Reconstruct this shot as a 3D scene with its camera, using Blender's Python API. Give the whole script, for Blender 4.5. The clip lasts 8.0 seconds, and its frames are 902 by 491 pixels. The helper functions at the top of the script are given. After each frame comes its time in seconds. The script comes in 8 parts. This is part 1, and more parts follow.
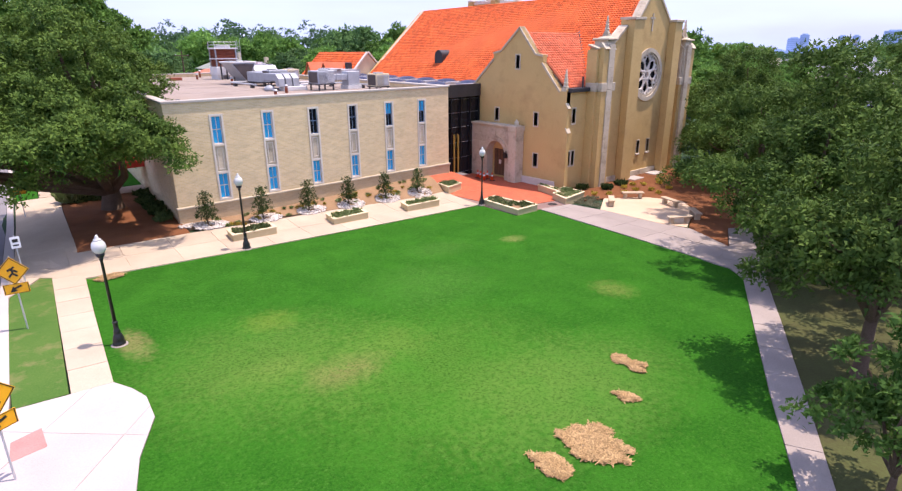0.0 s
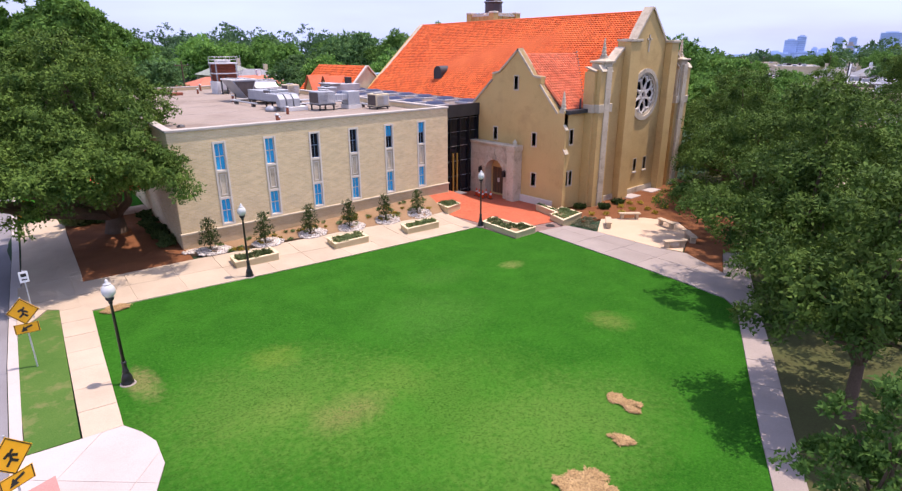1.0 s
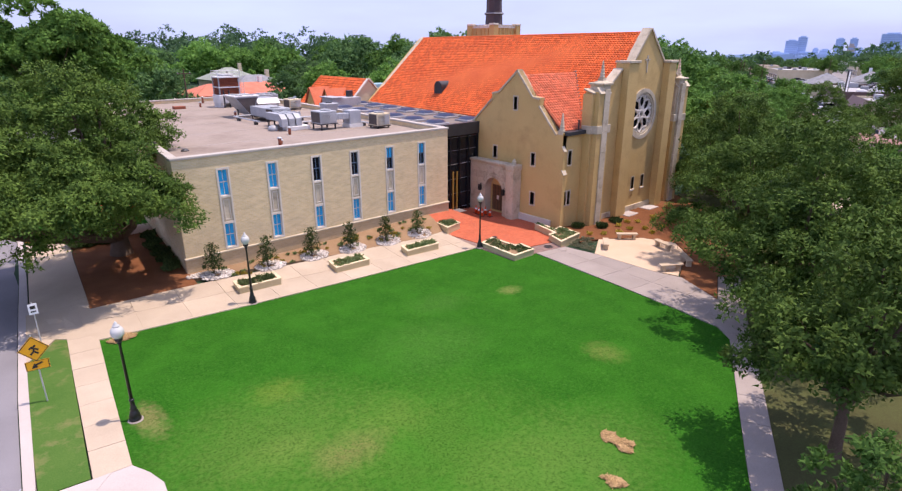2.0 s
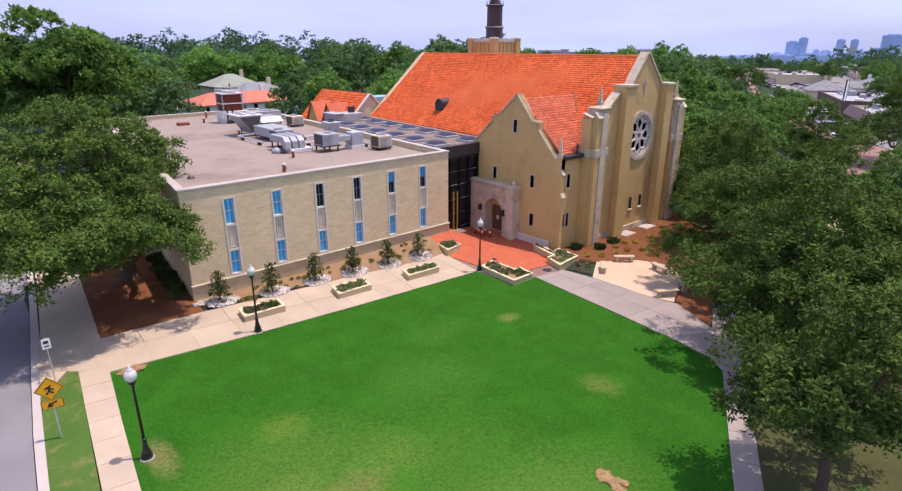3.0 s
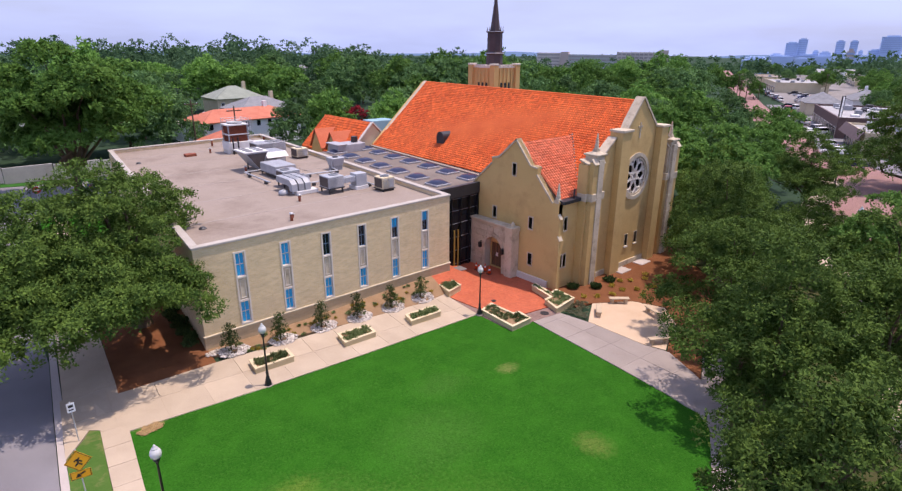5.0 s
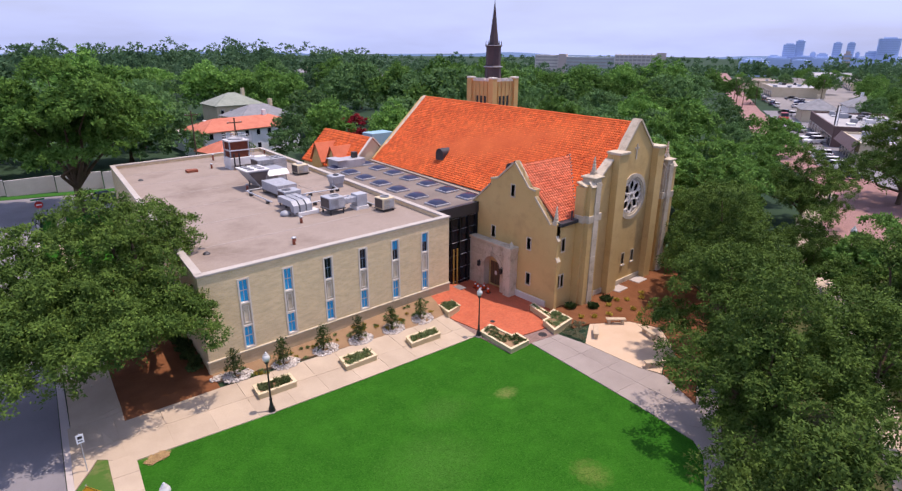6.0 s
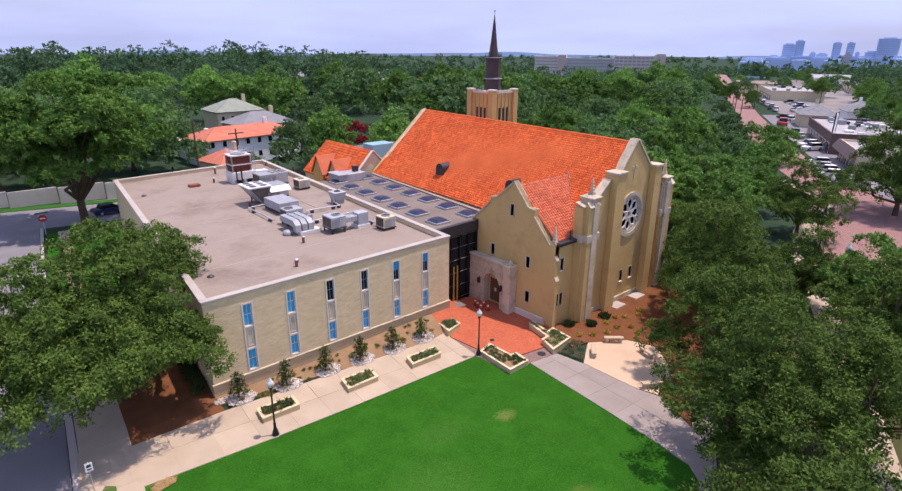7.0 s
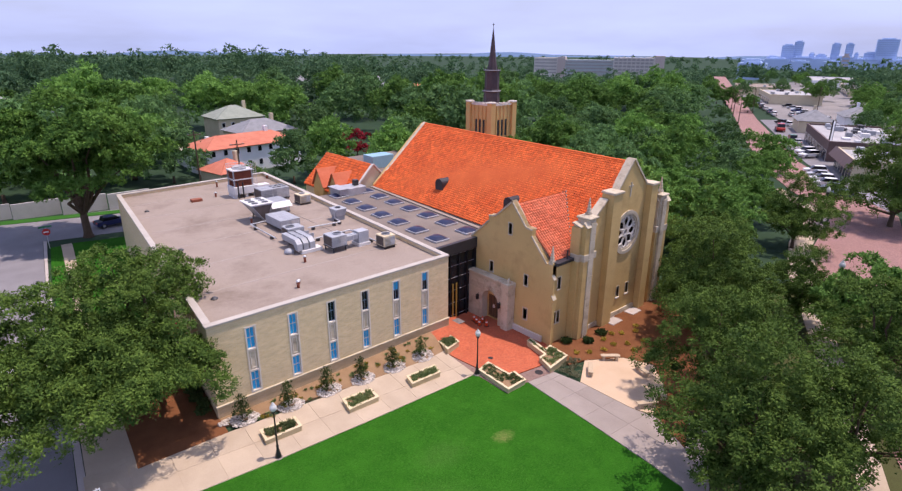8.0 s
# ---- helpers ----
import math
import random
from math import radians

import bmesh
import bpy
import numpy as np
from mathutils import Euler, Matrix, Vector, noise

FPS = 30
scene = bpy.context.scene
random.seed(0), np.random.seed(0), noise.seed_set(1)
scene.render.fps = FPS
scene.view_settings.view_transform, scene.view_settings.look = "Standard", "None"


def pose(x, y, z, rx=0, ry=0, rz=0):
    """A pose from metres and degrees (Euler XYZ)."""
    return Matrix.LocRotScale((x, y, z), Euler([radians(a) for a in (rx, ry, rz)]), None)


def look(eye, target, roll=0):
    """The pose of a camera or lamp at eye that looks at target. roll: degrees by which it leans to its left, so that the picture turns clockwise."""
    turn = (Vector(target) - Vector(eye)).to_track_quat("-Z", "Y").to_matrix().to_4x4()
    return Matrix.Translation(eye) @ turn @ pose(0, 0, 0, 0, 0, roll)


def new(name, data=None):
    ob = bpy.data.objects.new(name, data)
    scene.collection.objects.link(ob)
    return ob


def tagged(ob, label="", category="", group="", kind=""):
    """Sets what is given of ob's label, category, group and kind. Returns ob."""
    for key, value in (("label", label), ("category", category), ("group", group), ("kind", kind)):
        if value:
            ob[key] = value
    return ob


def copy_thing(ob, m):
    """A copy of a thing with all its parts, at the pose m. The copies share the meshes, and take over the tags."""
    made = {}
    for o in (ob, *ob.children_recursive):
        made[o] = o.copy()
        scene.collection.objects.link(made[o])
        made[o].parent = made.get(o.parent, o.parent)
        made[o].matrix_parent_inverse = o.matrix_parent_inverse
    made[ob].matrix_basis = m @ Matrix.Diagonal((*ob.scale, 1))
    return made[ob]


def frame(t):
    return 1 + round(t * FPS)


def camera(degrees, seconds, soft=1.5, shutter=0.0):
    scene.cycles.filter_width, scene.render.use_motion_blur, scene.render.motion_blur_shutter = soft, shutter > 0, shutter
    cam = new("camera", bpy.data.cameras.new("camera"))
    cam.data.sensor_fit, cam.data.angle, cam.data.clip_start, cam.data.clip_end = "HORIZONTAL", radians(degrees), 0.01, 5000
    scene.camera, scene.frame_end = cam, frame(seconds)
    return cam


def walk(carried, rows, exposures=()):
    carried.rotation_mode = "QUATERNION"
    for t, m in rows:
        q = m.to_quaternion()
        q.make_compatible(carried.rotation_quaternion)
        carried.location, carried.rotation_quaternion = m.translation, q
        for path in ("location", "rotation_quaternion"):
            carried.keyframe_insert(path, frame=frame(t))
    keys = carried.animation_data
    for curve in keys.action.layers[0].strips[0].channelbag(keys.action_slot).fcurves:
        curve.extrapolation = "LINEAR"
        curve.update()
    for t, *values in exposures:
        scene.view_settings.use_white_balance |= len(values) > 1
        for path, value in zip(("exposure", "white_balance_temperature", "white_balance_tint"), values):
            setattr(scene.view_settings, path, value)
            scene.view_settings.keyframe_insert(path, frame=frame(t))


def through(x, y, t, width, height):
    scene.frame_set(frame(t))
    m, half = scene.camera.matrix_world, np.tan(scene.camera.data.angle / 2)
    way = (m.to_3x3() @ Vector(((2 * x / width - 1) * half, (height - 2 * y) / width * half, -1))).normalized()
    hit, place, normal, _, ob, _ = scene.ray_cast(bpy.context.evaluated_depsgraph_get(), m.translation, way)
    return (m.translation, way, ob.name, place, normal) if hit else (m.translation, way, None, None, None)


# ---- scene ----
cam = camera(76.6, 8.0, soft=1.3)
PATH = [
    (0, (1.532, 0.384, 10.089), (2.777, 1.807, 9.439), -0.3),
    (0.5, (1.457, 0.419, 10.968), (2.71, 1.835, 10.315), -0.3),
    (1, (1.451, 0.418, 11.658), (2.702, 1.837, 11.009), -0.2),
    (1.5, (1.468, 0.405, 12.452), (2.718, 1.824, 11.801), -0.1),
    (3, (1.324, 0.228, 15.206), (2.573, 1.647, 14.553), 0.1),
    (3.5, (1.189, 0.235, 16.196), (2.438, 1.652, 15.54), 0.1),
    (4, (1.1, 0.138, 17.084), (2.348, 1.558, 16.429), 0.1),
    (4.5, (1.065, 0.061, 18.04), (2.312, 1.48, 17.383), 0.2),
    (6, (0.819, 0.072, 20.872), (2.074, 1.484, 20.215), 0.4),
    (6.5, (0.812, 0.019, 21.797), (2.065, 1.432, 21.138), 0.3),
    (7, (0.743, 0.05, 22.678), (1.998, 1.461, 22.019), 0.4),
    (7.5, (0.649, -0.003, 23.609), (1.905, 1.406, 22.948), 0.4),
    (8, (0.632, -0.125, 24.492), (1.888, 1.285, 23.833), 0.4),
]

walk(cam, [(t, look(eye, target, roll)) for t, eye, target, roll in PATH],
     exposures=[(0.0, 0.44, 6850, 25), (0.5, 0.37, 6850, 25), (1.5, 0.21, 6850, 25), (3.0, 0.02, 6850, 25), (4.5, -0.05, 6850, 25), (6.0, -0.07, 6850, 25), (8.0, -0.07, 6850, 25)])

# ---------------------------------------------------------------- light
SUN_TO = Vector((0.895, -0.447, 3.3)).normalized()      # towards the sun
world = bpy.data.worlds.new("sky")
scene.world = world
world.use_nodes = True
wn, wl = world.node_tree.nodes, world.node_tree.links
wn.clear()
sky = wn.new("ShaderNodeTexSky")
sky.sky_type, sky.sun_disc = "NISHITA", False
sky.sun_elevation = math.asin(SUN_TO.z)
sky.sun_rotation = math.atan2(SUN_TO.x, SUN_TO.y)
sky.air_density, sky.dust_density, sky.ozone_density = 1.0, 2.2, 1.6
wcoord = wn.new("ShaderNodeTexCoord")
wmap = wn.new("ShaderNodeMapping")
wmap.inputs["Scale"].default_value = (1.0, 1.0, 5.0)
wcloud = wn.new("ShaderNodeTexNoise")
wcloud.inputs["Scale"].default_value, wcloud.inputs["Detail"].default_value = 2.4, 7.0
wramp = wn.new("ShaderNodeValToRGB")
wramp.color_ramp.elements[0].color = (0.45, 0.45, 0.45, 1)
wramp.color_ramp.elements[0].position, wramp.color_ramp.elements[1].position = 0.22, 0.6
wmix = wn.new("ShaderNodeMix")
wmix.data_type = "RGBA"
wmix.inputs[7].default_value = (4.9, 6.3, 10.4, 1)
wfac = wn.new("ShaderNodeMath")
wfac.operation = "MULTIPLY"
wfac.inputs[1].default_value = 0.88
bg = wn.new("ShaderNodeBackground")
bg.inputs[1].default_value = 0.132
wout = wn.new("ShaderNodeOutputWorld")
wl.new(wcoord.outputs["Generated"], wmap.inputs[0])
wl.new(wmap.outputs[0], wcloud.inputs["Vector"])
wl.new(wcloud.outputs[0], wramp.inputs[0])
wl.new(wramp.outputs[0], wfac.inputs[0])
wl.new(wfac.outputs[0], wmix.inputs[0])
wl.new(sky.outputs[0], wmix.inputs[6])
wl.new(wmix.outputs[2], bg.inputs[0])
wl.new(bg.outputs[0], wout.inputs[0])

sun = new("sun", bpy.data.lights.new("sun", "SUN"))
sun.data.energy, sun.data.angle, sun.data.color = 4.4, radians(0.55), (1.0, 0.935, 0.83)
sun.matrix_basis = look((30, 0, 60), Vector((30, 0, 60)) - SUN_TO)


# ---------------------------------------------------------------- helpers of this scene
def smooth(a, b, v):
    t = min(1.0, max(0.0, (v - a) / (b - a)))
    return t * t * (3 - 2 * t)


def G(x, y):
    """Height of the ground: it falls gently eastwards and banks up against the classroom wall."""
    z = 0.42 - 0.027 * (min(44.0, max(-4.0, x)) - 4)
    return z + smooth(3.0, 5.5, x) * smooth(31.6, 34.6, y) * (0.28 + 0.72 * smooth(13, 31, x)) * (1 - smooth(31.4, 34.5, x)) * (1 - smooth(40, 60, y))


def material(name, dark, light, rough=0.7, scale=1.0, grain=20.0, bump=0.0, metal=0.0, spread=0.5, per_object=0.0, per_island=0.0, spec=0.4, big=0.5):
    """Two colours mixed by a broad and a fine noise, with relief from the fine one."""
    m = bpy.data.materials.new(name)
    m.use_nodes = True
    n, l = m.node_tree.nodes, m.node_tree.links
    p = n["Principled BSDF"]
    p.inputs["Roughness"].default_value, p.inputs["Metallic"].default_value = rough, metal
    p.inputs["Specular IOR Level"].default_value = spec
    co = n.new("ShaderNodeTexCoord")
    a, b = n.new("ShaderNodeTexNoise"), n.new("ShaderNodeTexNoise")
    a.inputs["Scale"].default_value, a.inputs["Detail"].default_value = scale, 5
    b.inputs["Scale"].default_value, b.inputs["Detail"].default_value = grain, 3
    l.new(co.outputs["Object"], a.inputs["Vector"])
    l.new(co.outputs["Object"], b.inputs["Vector"])
    mix = n.new("ShaderNodeMix")
    mix.inputs[0].default_value = 1 - big
    l.new(a.outputs[0], mix.inputs[2])
    l.new(b.outputs[0], mix.inputs[3])
    ramp = n.new("ShaderNodeValToRGB")
    ramp.color_ramp.elements[0].position, ramp.color_ramp.elements[1].position = 0.5 - spread * 0.35, 0.5 + spread * 0.35
    ramp.color_ramp.elements[0].color, ramp.color_ramp.elements[1].color = (*dark, 1), (*light, 1)
    l.new(mix.outputs[0], ramp.inputs[0])
    colour = ramp.outputs[0]
    if per_object or per_island:
        info = n.new("ShaderNodeObjectInfo") if per_object else n.new("ShaderNodeNewGeometry")
        amount = per_object or per_island
        rng = n.new("ShaderNodeMapRange")
        rng.inputs[3].default_value, rng.inputs[4].default_value = 1 - amount, 1 + amount
        l.new(info.outputs["Random" if per_object else "Random Per Island"], rng.inputs[0])
        hsv = n.new("ShaderNodeHueSaturation")
        l.new(rng.outputs[0], hsv.inputs["Value"])
        l.new(colour, hsv.inputs["Color"])
        colour = hsv.outputs[0]
    l.new(colour, p.inputs["Base Color"])
    if bump:
        bn = n.new("ShaderNodeBump")
        bn.inputs["Strength"].default_value, bn.inputs["Distance"].default_value = min(1, bump * 10), bump
        l.new(b.outputs[0], bn.inputs["Height"])
        l.new(bn.outputs[0], p.inputs["Normal"])
    return m


def brickwork(name, c1, c2, mortar, width, height, rough=0.85, gap=0.012, axis="wall"):
    """Courses of brick in metres; on walls the courses run level."""
    m = bpy.data.materials.new(name)
    m.use_nodes = True
    n, l = m.node_tree.nodes, m.node_tree.links
    p = n["Principled BSDF"]
    p.inputs["Roughness"].default_value = rough
    co = n.new("ShaderNodeTexCoord")
    sep, com = n.new("ShaderNodeSeparateXYZ"), n.new("ShaderNodeCombineXYZ")
    l.new(co.outputs["Object"], sep.inputs[0])
    if axis == "wall":
        add = n.new("ShaderNodeMath")
        l.new(sep.outputs[0], add.inputs[0])
        l.new(sep.outputs[1], add.inputs[1])
        l.new(add.outputs[0], com.inputs[0])
        l.new(sep.outputs[2], com.inputs[1])
    else:
        l.new(sep.outputs[0], com.inputs[0])
        l.new(sep.outputs[1], com.inputs[1])
    br = n.new("ShaderNodeTexBrick")
    br.inputs["Scale"].default_value = 1.0
    br.inputs["Brick Width"].default_value, br.inputs["Row Height"].default_value = width, height
    br.inputs["Mortar Size"].default_value = gap
    br.inputs["Color1"].default_value, br.inputs["Color2"].default_value, br.inputs["Mortar"].default_value = (*c1, 1), (*c2, 1), (*mortar, 1)
    l.new(com.outputs[0], br.inputs["Vector"])
    stretch = n.new("ShaderNodeMapping")
    stretch.inputs["Scale"].default_value = (0.8, 0.8, 2.0) if axis == "wall" else (0.7, 0.7, 0.7)
    l.new(co.outputs["Object"], stretch.inputs[0])
    no = n.new("ShaderNodeTexNoise")
    no.inputs["Scale"].default_value, no.inputs["Detail"].default_value = 1.6, 8
    l.new(stretch.outputs[0], no.inputs["Vector"])
    rng = n.new("ShaderNodeMapRange")
    rng.inputs[1].default_value, rng.inputs[2].default_value = 0.3, 0.7
    rng.inputs[3].default_value, rng.inputs[4].default_value = 0.92, 1.08
    l.new(no.outputs[0], rng.inputs[0])
    hsv = n.new("ShaderNodeHueSaturation")
    l.new(rng.outputs[0], hsv.inputs["Value"])
    l.new(br.outputs["Color"], hsv.inputs["Color"])
    l.new(hsv.outputs[0], p.inputs["Base Color"])
    bn = n.new("ShaderNodeBump")
    bn.inputs["Strength"].default_value, bn.inputs["Distance"].default_value = 0.5, 0.01
    bn.invert = True
    l.new(br.outputs["Fac"], bn.inputs["Height"])
    l.new(bn.outputs[0], p.inputs["Normal"])
    return m


def foliage(name, dark, light, through=0.42, patch=0.5, vary=(0.68, 1.3), speck=0.5):
    m = bpy.data.materials.new(name)
    m.use_nodes = True
    n, l = m.node_tree.nodes, m.node_tree.links
    n.remove(n["Principled BSDF"])
    geo, info = n.new("ShaderNodeNewGeometry"), n.new("ShaderNodeObjectInfo")
    co, no = n.new("ShaderNodeTexCoord"), n.new("ShaderNodeTexNoise")
    no.inputs["Scale"].default_value = patch
    l.new(co.outputs["Object"], no.inputs["Vector"])
    add = n.new("ShaderNodeMath")
    add.operation = "MULTIPLY_ADD"
    add.inputs[1].default_value = speck
    l.new(geo.outputs["Random Per Island"], add.inputs[0])
    l.new(no.outputs[0], add.inputs[2])
    ramp = n.new("ShaderNodeValToRGB")
    ramp.color_ramp.elements[0].position, ramp.color_ramp.elements[1].position = 0.22 + speck * 0.48, 0.62 + speck * 0.72
    ramp.color_ramp.elements[0].color, ramp.color_ramp.elements[1].color = (*dark, 1), (*light, 1)
    l.new(add.outputs[0], ramp.inputs[0])
    rng = n.new("ShaderNodeMapRange")
    rng.inputs[3].default_value, rng.inputs[4].default_value = vary
    l.new(info.outputs["Random"], rng.inputs[0])
    hsv = n.new("ShaderNodeHueSaturation")
    l.new(rng.outputs[0], hsv.inputs["Value"])
    l.new(ramp.outputs[0], hsv.inputs["Color"])
    d, tr, mix = n.new("ShaderNodeBsdfPrincipled"), n.new("ShaderNodeBsdfTranslucent"), n.new("ShaderNodeMixShader")
    d.inputs["Roughness"].default_value, d.inputs["Specular IOR Level"].default_value = 0.65, 0.08
    mix.inputs[0].default_value = through
    l.new(hsv.outputs[0], d.inputs[0])
    l.new(hsv.outputs[0], tr.inputs[0])
    l.new(d.outputs[0], mix.inputs[1])
    l.new(tr.outputs[0], mix.inputs[2])
    l.new(mix.outputs[0], n["Material Output"].inputs[0])
    return m


def glass(name, colour, rough=0.08, metal=0.0):
    m = material(name, tuple(c * 0.85 for c in colour), colour, rough, 0.6, 3.0, spec=0.35, metal=metal)
    return m


def thing(name, at, label, category, group="", kind=""):
    e = new(name)
    e.location, e.empty_display_size = at, 0.2
    return tagged(e, label, category, group, kind)


def part(name, bm, mat, parent, label="", flat=True):
    """One mesh, its vertices in the place's own coordinates, under a thing or a part."""
    me = bpy.data.meshes.new(name)
    bm.to_mesh(me)
    bm.free()
    me.materials.append(mat)
    if not flat:
        me.polygons.foreach_set("use_smooth", [True] * len(me.polygons))
    ob = new(name, me)
    if parent is not None:
        ob.parent = parent
        if parent.data is None:
            ob.matrix_parent_inverse = Matrix.Translation(-Vector(parent.location))
    if label:
        ob["label"] = label
    return ob


def solo(name, bm, mat, label, category, group="", kind="", flat=True):
    return tagged(part(name, bm, mat, None, "", flat), label, category, group, kind)


def raw(name, verts, faces, mat, parent=None):
    me = bpy.data.meshes.new(name)
    me.from_pydata(verts, [], faces)
    me.materials.append(mat)
    ob = new(name, me)
    if parent is not None:
        ob.parent = parent
        if parent.data is None:
            ob.matrix_parent_inverse = Matrix.Translation(-Vector(parent.location))
    return ob


def prism(bm, poly, z0, z1):
    """An upright prism over a polygon of (x, y); z0 and z1 are heights or functions of x, y."""
    f0 = z0 if callable(z0) else (lambda x, y: z0)
    f1 = z1 if callable(z1) else (lambda x, y: z1)
    lo = [bm.verts.new((x, y, f0(x, y))) for x, y in poly]
    hi = [bm.verts.new((x, y, f1(x, y))) for x, y in poly]
    n = len(poly)
    bm.faces.new(hi)
    bm.faces.new(lo[::-1])
    for i in range(n):
        bm.faces.new((lo[i], lo[(i + 1) % n], hi[(i + 1) % n], hi[i]))
    return bm


def box(bm, x0, x1, y0, y1, z0, z1, lean=0.0, about=0.0):
    """A block; lean shifts x by lean per metre of y beyond about."""
    s = lambda x, y: (x + lean * (y - about), y)
    return prism(bm, [s(x0, y0), s(x1, y0), s(x1, y1), s(x0, y1)], z0, z1)


def slab(bm, pts, thick):
    """A plate over any planar loop of 3D points, thick along its normal."""
    a = [Vector(p) for p in pts]
    nrm = (a[1] - a[0]).cross(a[2] - a[0]).normalized() * thick
    lo = [bm.verts.new(p) for p in a]
    hi = [bm.verts.new(p + nrm) for p in a]
    n = len(a)
    bm.faces.new(hi)
    bm.faces.new(lo[::-1])
    for i in range(n):
        bm.faces.new((lo[i], lo[(i + 1) % n], hi[(i + 1) % n], hi[i]))
    return bm


def lathe(bm, at, profile, seg=16):
    """Rings of (radius, height) turned about the upright axis through at."""
    x, y, z = at
    rings = [[bm.verts.new((x + r * math.cos(k * math.tau / seg), y + r * math.sin(k * math.tau / seg), z + h)) for k in range(seg)] for r, h in profile]
    for a, b in zip(rings, rings[1:]):
        for k in range(seg):
            bm.faces.new((a[k], a[(k + 1) % seg], b[(k + 1) % seg], b[k]))
    bm.faces.new(rings[0][::-1])
    bm.faces.new(rings[-1])
    return bm


def rod(bm, a, b, r0, r1=None, seg=8):
    a, b = Vector(a), Vector(b)
    r1 = r0 if r1 is None else r1
    q = (b - a).to_track_quat("Z", "Y")
    rings = [[bm.verts.new(p + q @ Vector((r * math.cos(k * math.tau / seg), r * math.sin(k * math.tau / seg), 0))) for k in range(seg)] for p, r in ((a, r0), (b, r1))]
    for k in range(seg):
        bm.faces.new((rings[0][k], rings[0][(k + 1) % seg], rings[1][(k + 1) % seg], rings[1][k]))
    bm.faces.new(rings[0][::-1])
    bm.faces.new(rings[1])
    return bm


def bevelled(bm, w=0.02, seg=1):
    bmesh.ops.bevel(bm, geom=bm.edges[:], offset=w, segments=seg, profile=0.5, affect="EDGES", clamp_overlap=True)
    return bm


def B():
    return bmesh.new()


# ---------------------------------------------------------------- materials
M_GRASS = material("grass", (0.016, 0.088, 0.010), (0.034, 0.145, 0.016), 0.9, 0.35, 26.0, 0.03, spread=0.7, spec=0.15)


def lawn_material():
    """Mown turf: blade grain, mottling, a few thin yellowed places."""
    m = material("lawn_turf", (0.006, 0.066, 0.005), (0.033, 0.152, 0.013), 0.95, 0.7, 9.0, 0.06, spread=0.8, spec=0.03, big=0.42)
    n, l = m.node_tree.nodes, m.node_tree.links
    p = n["Principled BSDF"]
    for q in n:
        if q.bl_idname == "ShaderNodeTexNoise":
            q.inputs["Detail"].default_value, q.inputs["Roughness"].default_value = 10, 0.72
    base = p.inputs["Base Color"].links[0].from_socket
    co = n.new("ShaderNodeTexCoord")
    last = base
    for (x, y, rx, ry, amount, dry) in ((9.6, 14.9, 2.6, 1.5, 1.3, (0.24, 0.14, 0.075)), (9.3, 19.8, 1.8, 1.5, 0.8, (0.16, 0.22, 0.03)), (12.0, 15.6, 2.4, 2.4, 0.5, (0.15, 0.22, 0.04)), (4.9, 21.0, 0.9, 2.2, 1.1, (0.24, 0.19, 0.08)), (7.6, 16.2, 2.8, 1.4, 0.7, (0.17, 0.21, 0.05)),
                                        (22.5, 13.3, 1.5, 1.7, 0.7, (0.22, 0.22, 0.06)), (24.5, 21.3, 1.4, 0.9, 0.9, (0.25, 0.23, 0.08)), (16.5, 19.0, 5.0, 4.0, 0.55, (0.07, 0.18, 0.03)), (14.5, 9.5, 7.5, 4.5, 0.85, (0.12, 0.22, 0.04)), (8.0, 17.0, 7.0, 6.0, 0.85, (0.11, 0.20, 0.035)), (12.0, 13.0, 8.0, 7.0, 0.65, (0.10, 0.21, 0.03)), (20.0, 22.5, 3.4, 2.0, 0.4, (0.08, 0.18, 0.035)), (5.8, 29.0, 1.2, 0.5, 1.1, (0.34, 0.26, 0.12))):
        mp = n.new("ShaderNodeMapping")
        mp.inputs["Location"].default_value = (-x / rx, -y / ry, 0)
        mp.inputs["Scale"].default_value = (1 / rx, 1 / ry, 0)
        gr = n.new("ShaderNodeTexGradient")
        gr.gradient_type = "SPHERICAL"
        no = n.new("ShaderNodeTexNoise")
        no.inputs["Scale"].default_value, no.inputs["Detail"].default_value = 5.5, 10
        mu = n.new("ShaderNodeMath")
        mu.operation = "MULTIPLY"
        rr = n.new("ShaderNodeMapRange")
        rr.inputs[1].default_value, rr.inputs[2].default_value = 0.12, 0.36
        rr.inputs[4].default_value = amount * 0.62
        mx = n.new("ShaderNodeMix")
        mx.data_type = "RGBA"
        mx.inputs[7].default_value = (*dry, 1)
        l.new(co.outputs["Object"], mp.inputs[0])
        l.new(mp.outputs[0], gr.inputs[0])
        l.new(co.outputs["Object"], no.inputs["Vector"])
        l.new(gr.outputs["Fac"], mu.inputs[0])
        l.new(no.outputs[0], mu.inputs[1])
        l.new(mu.outputs[0], rr.inputs[0])
        l.new(rr.outputs[0], mx.inputs[0])
        l.new(last, mx.inputs[6])
        last = mx.outputs[2]
    l.new(last, p.inputs["Base Color"])
    return m


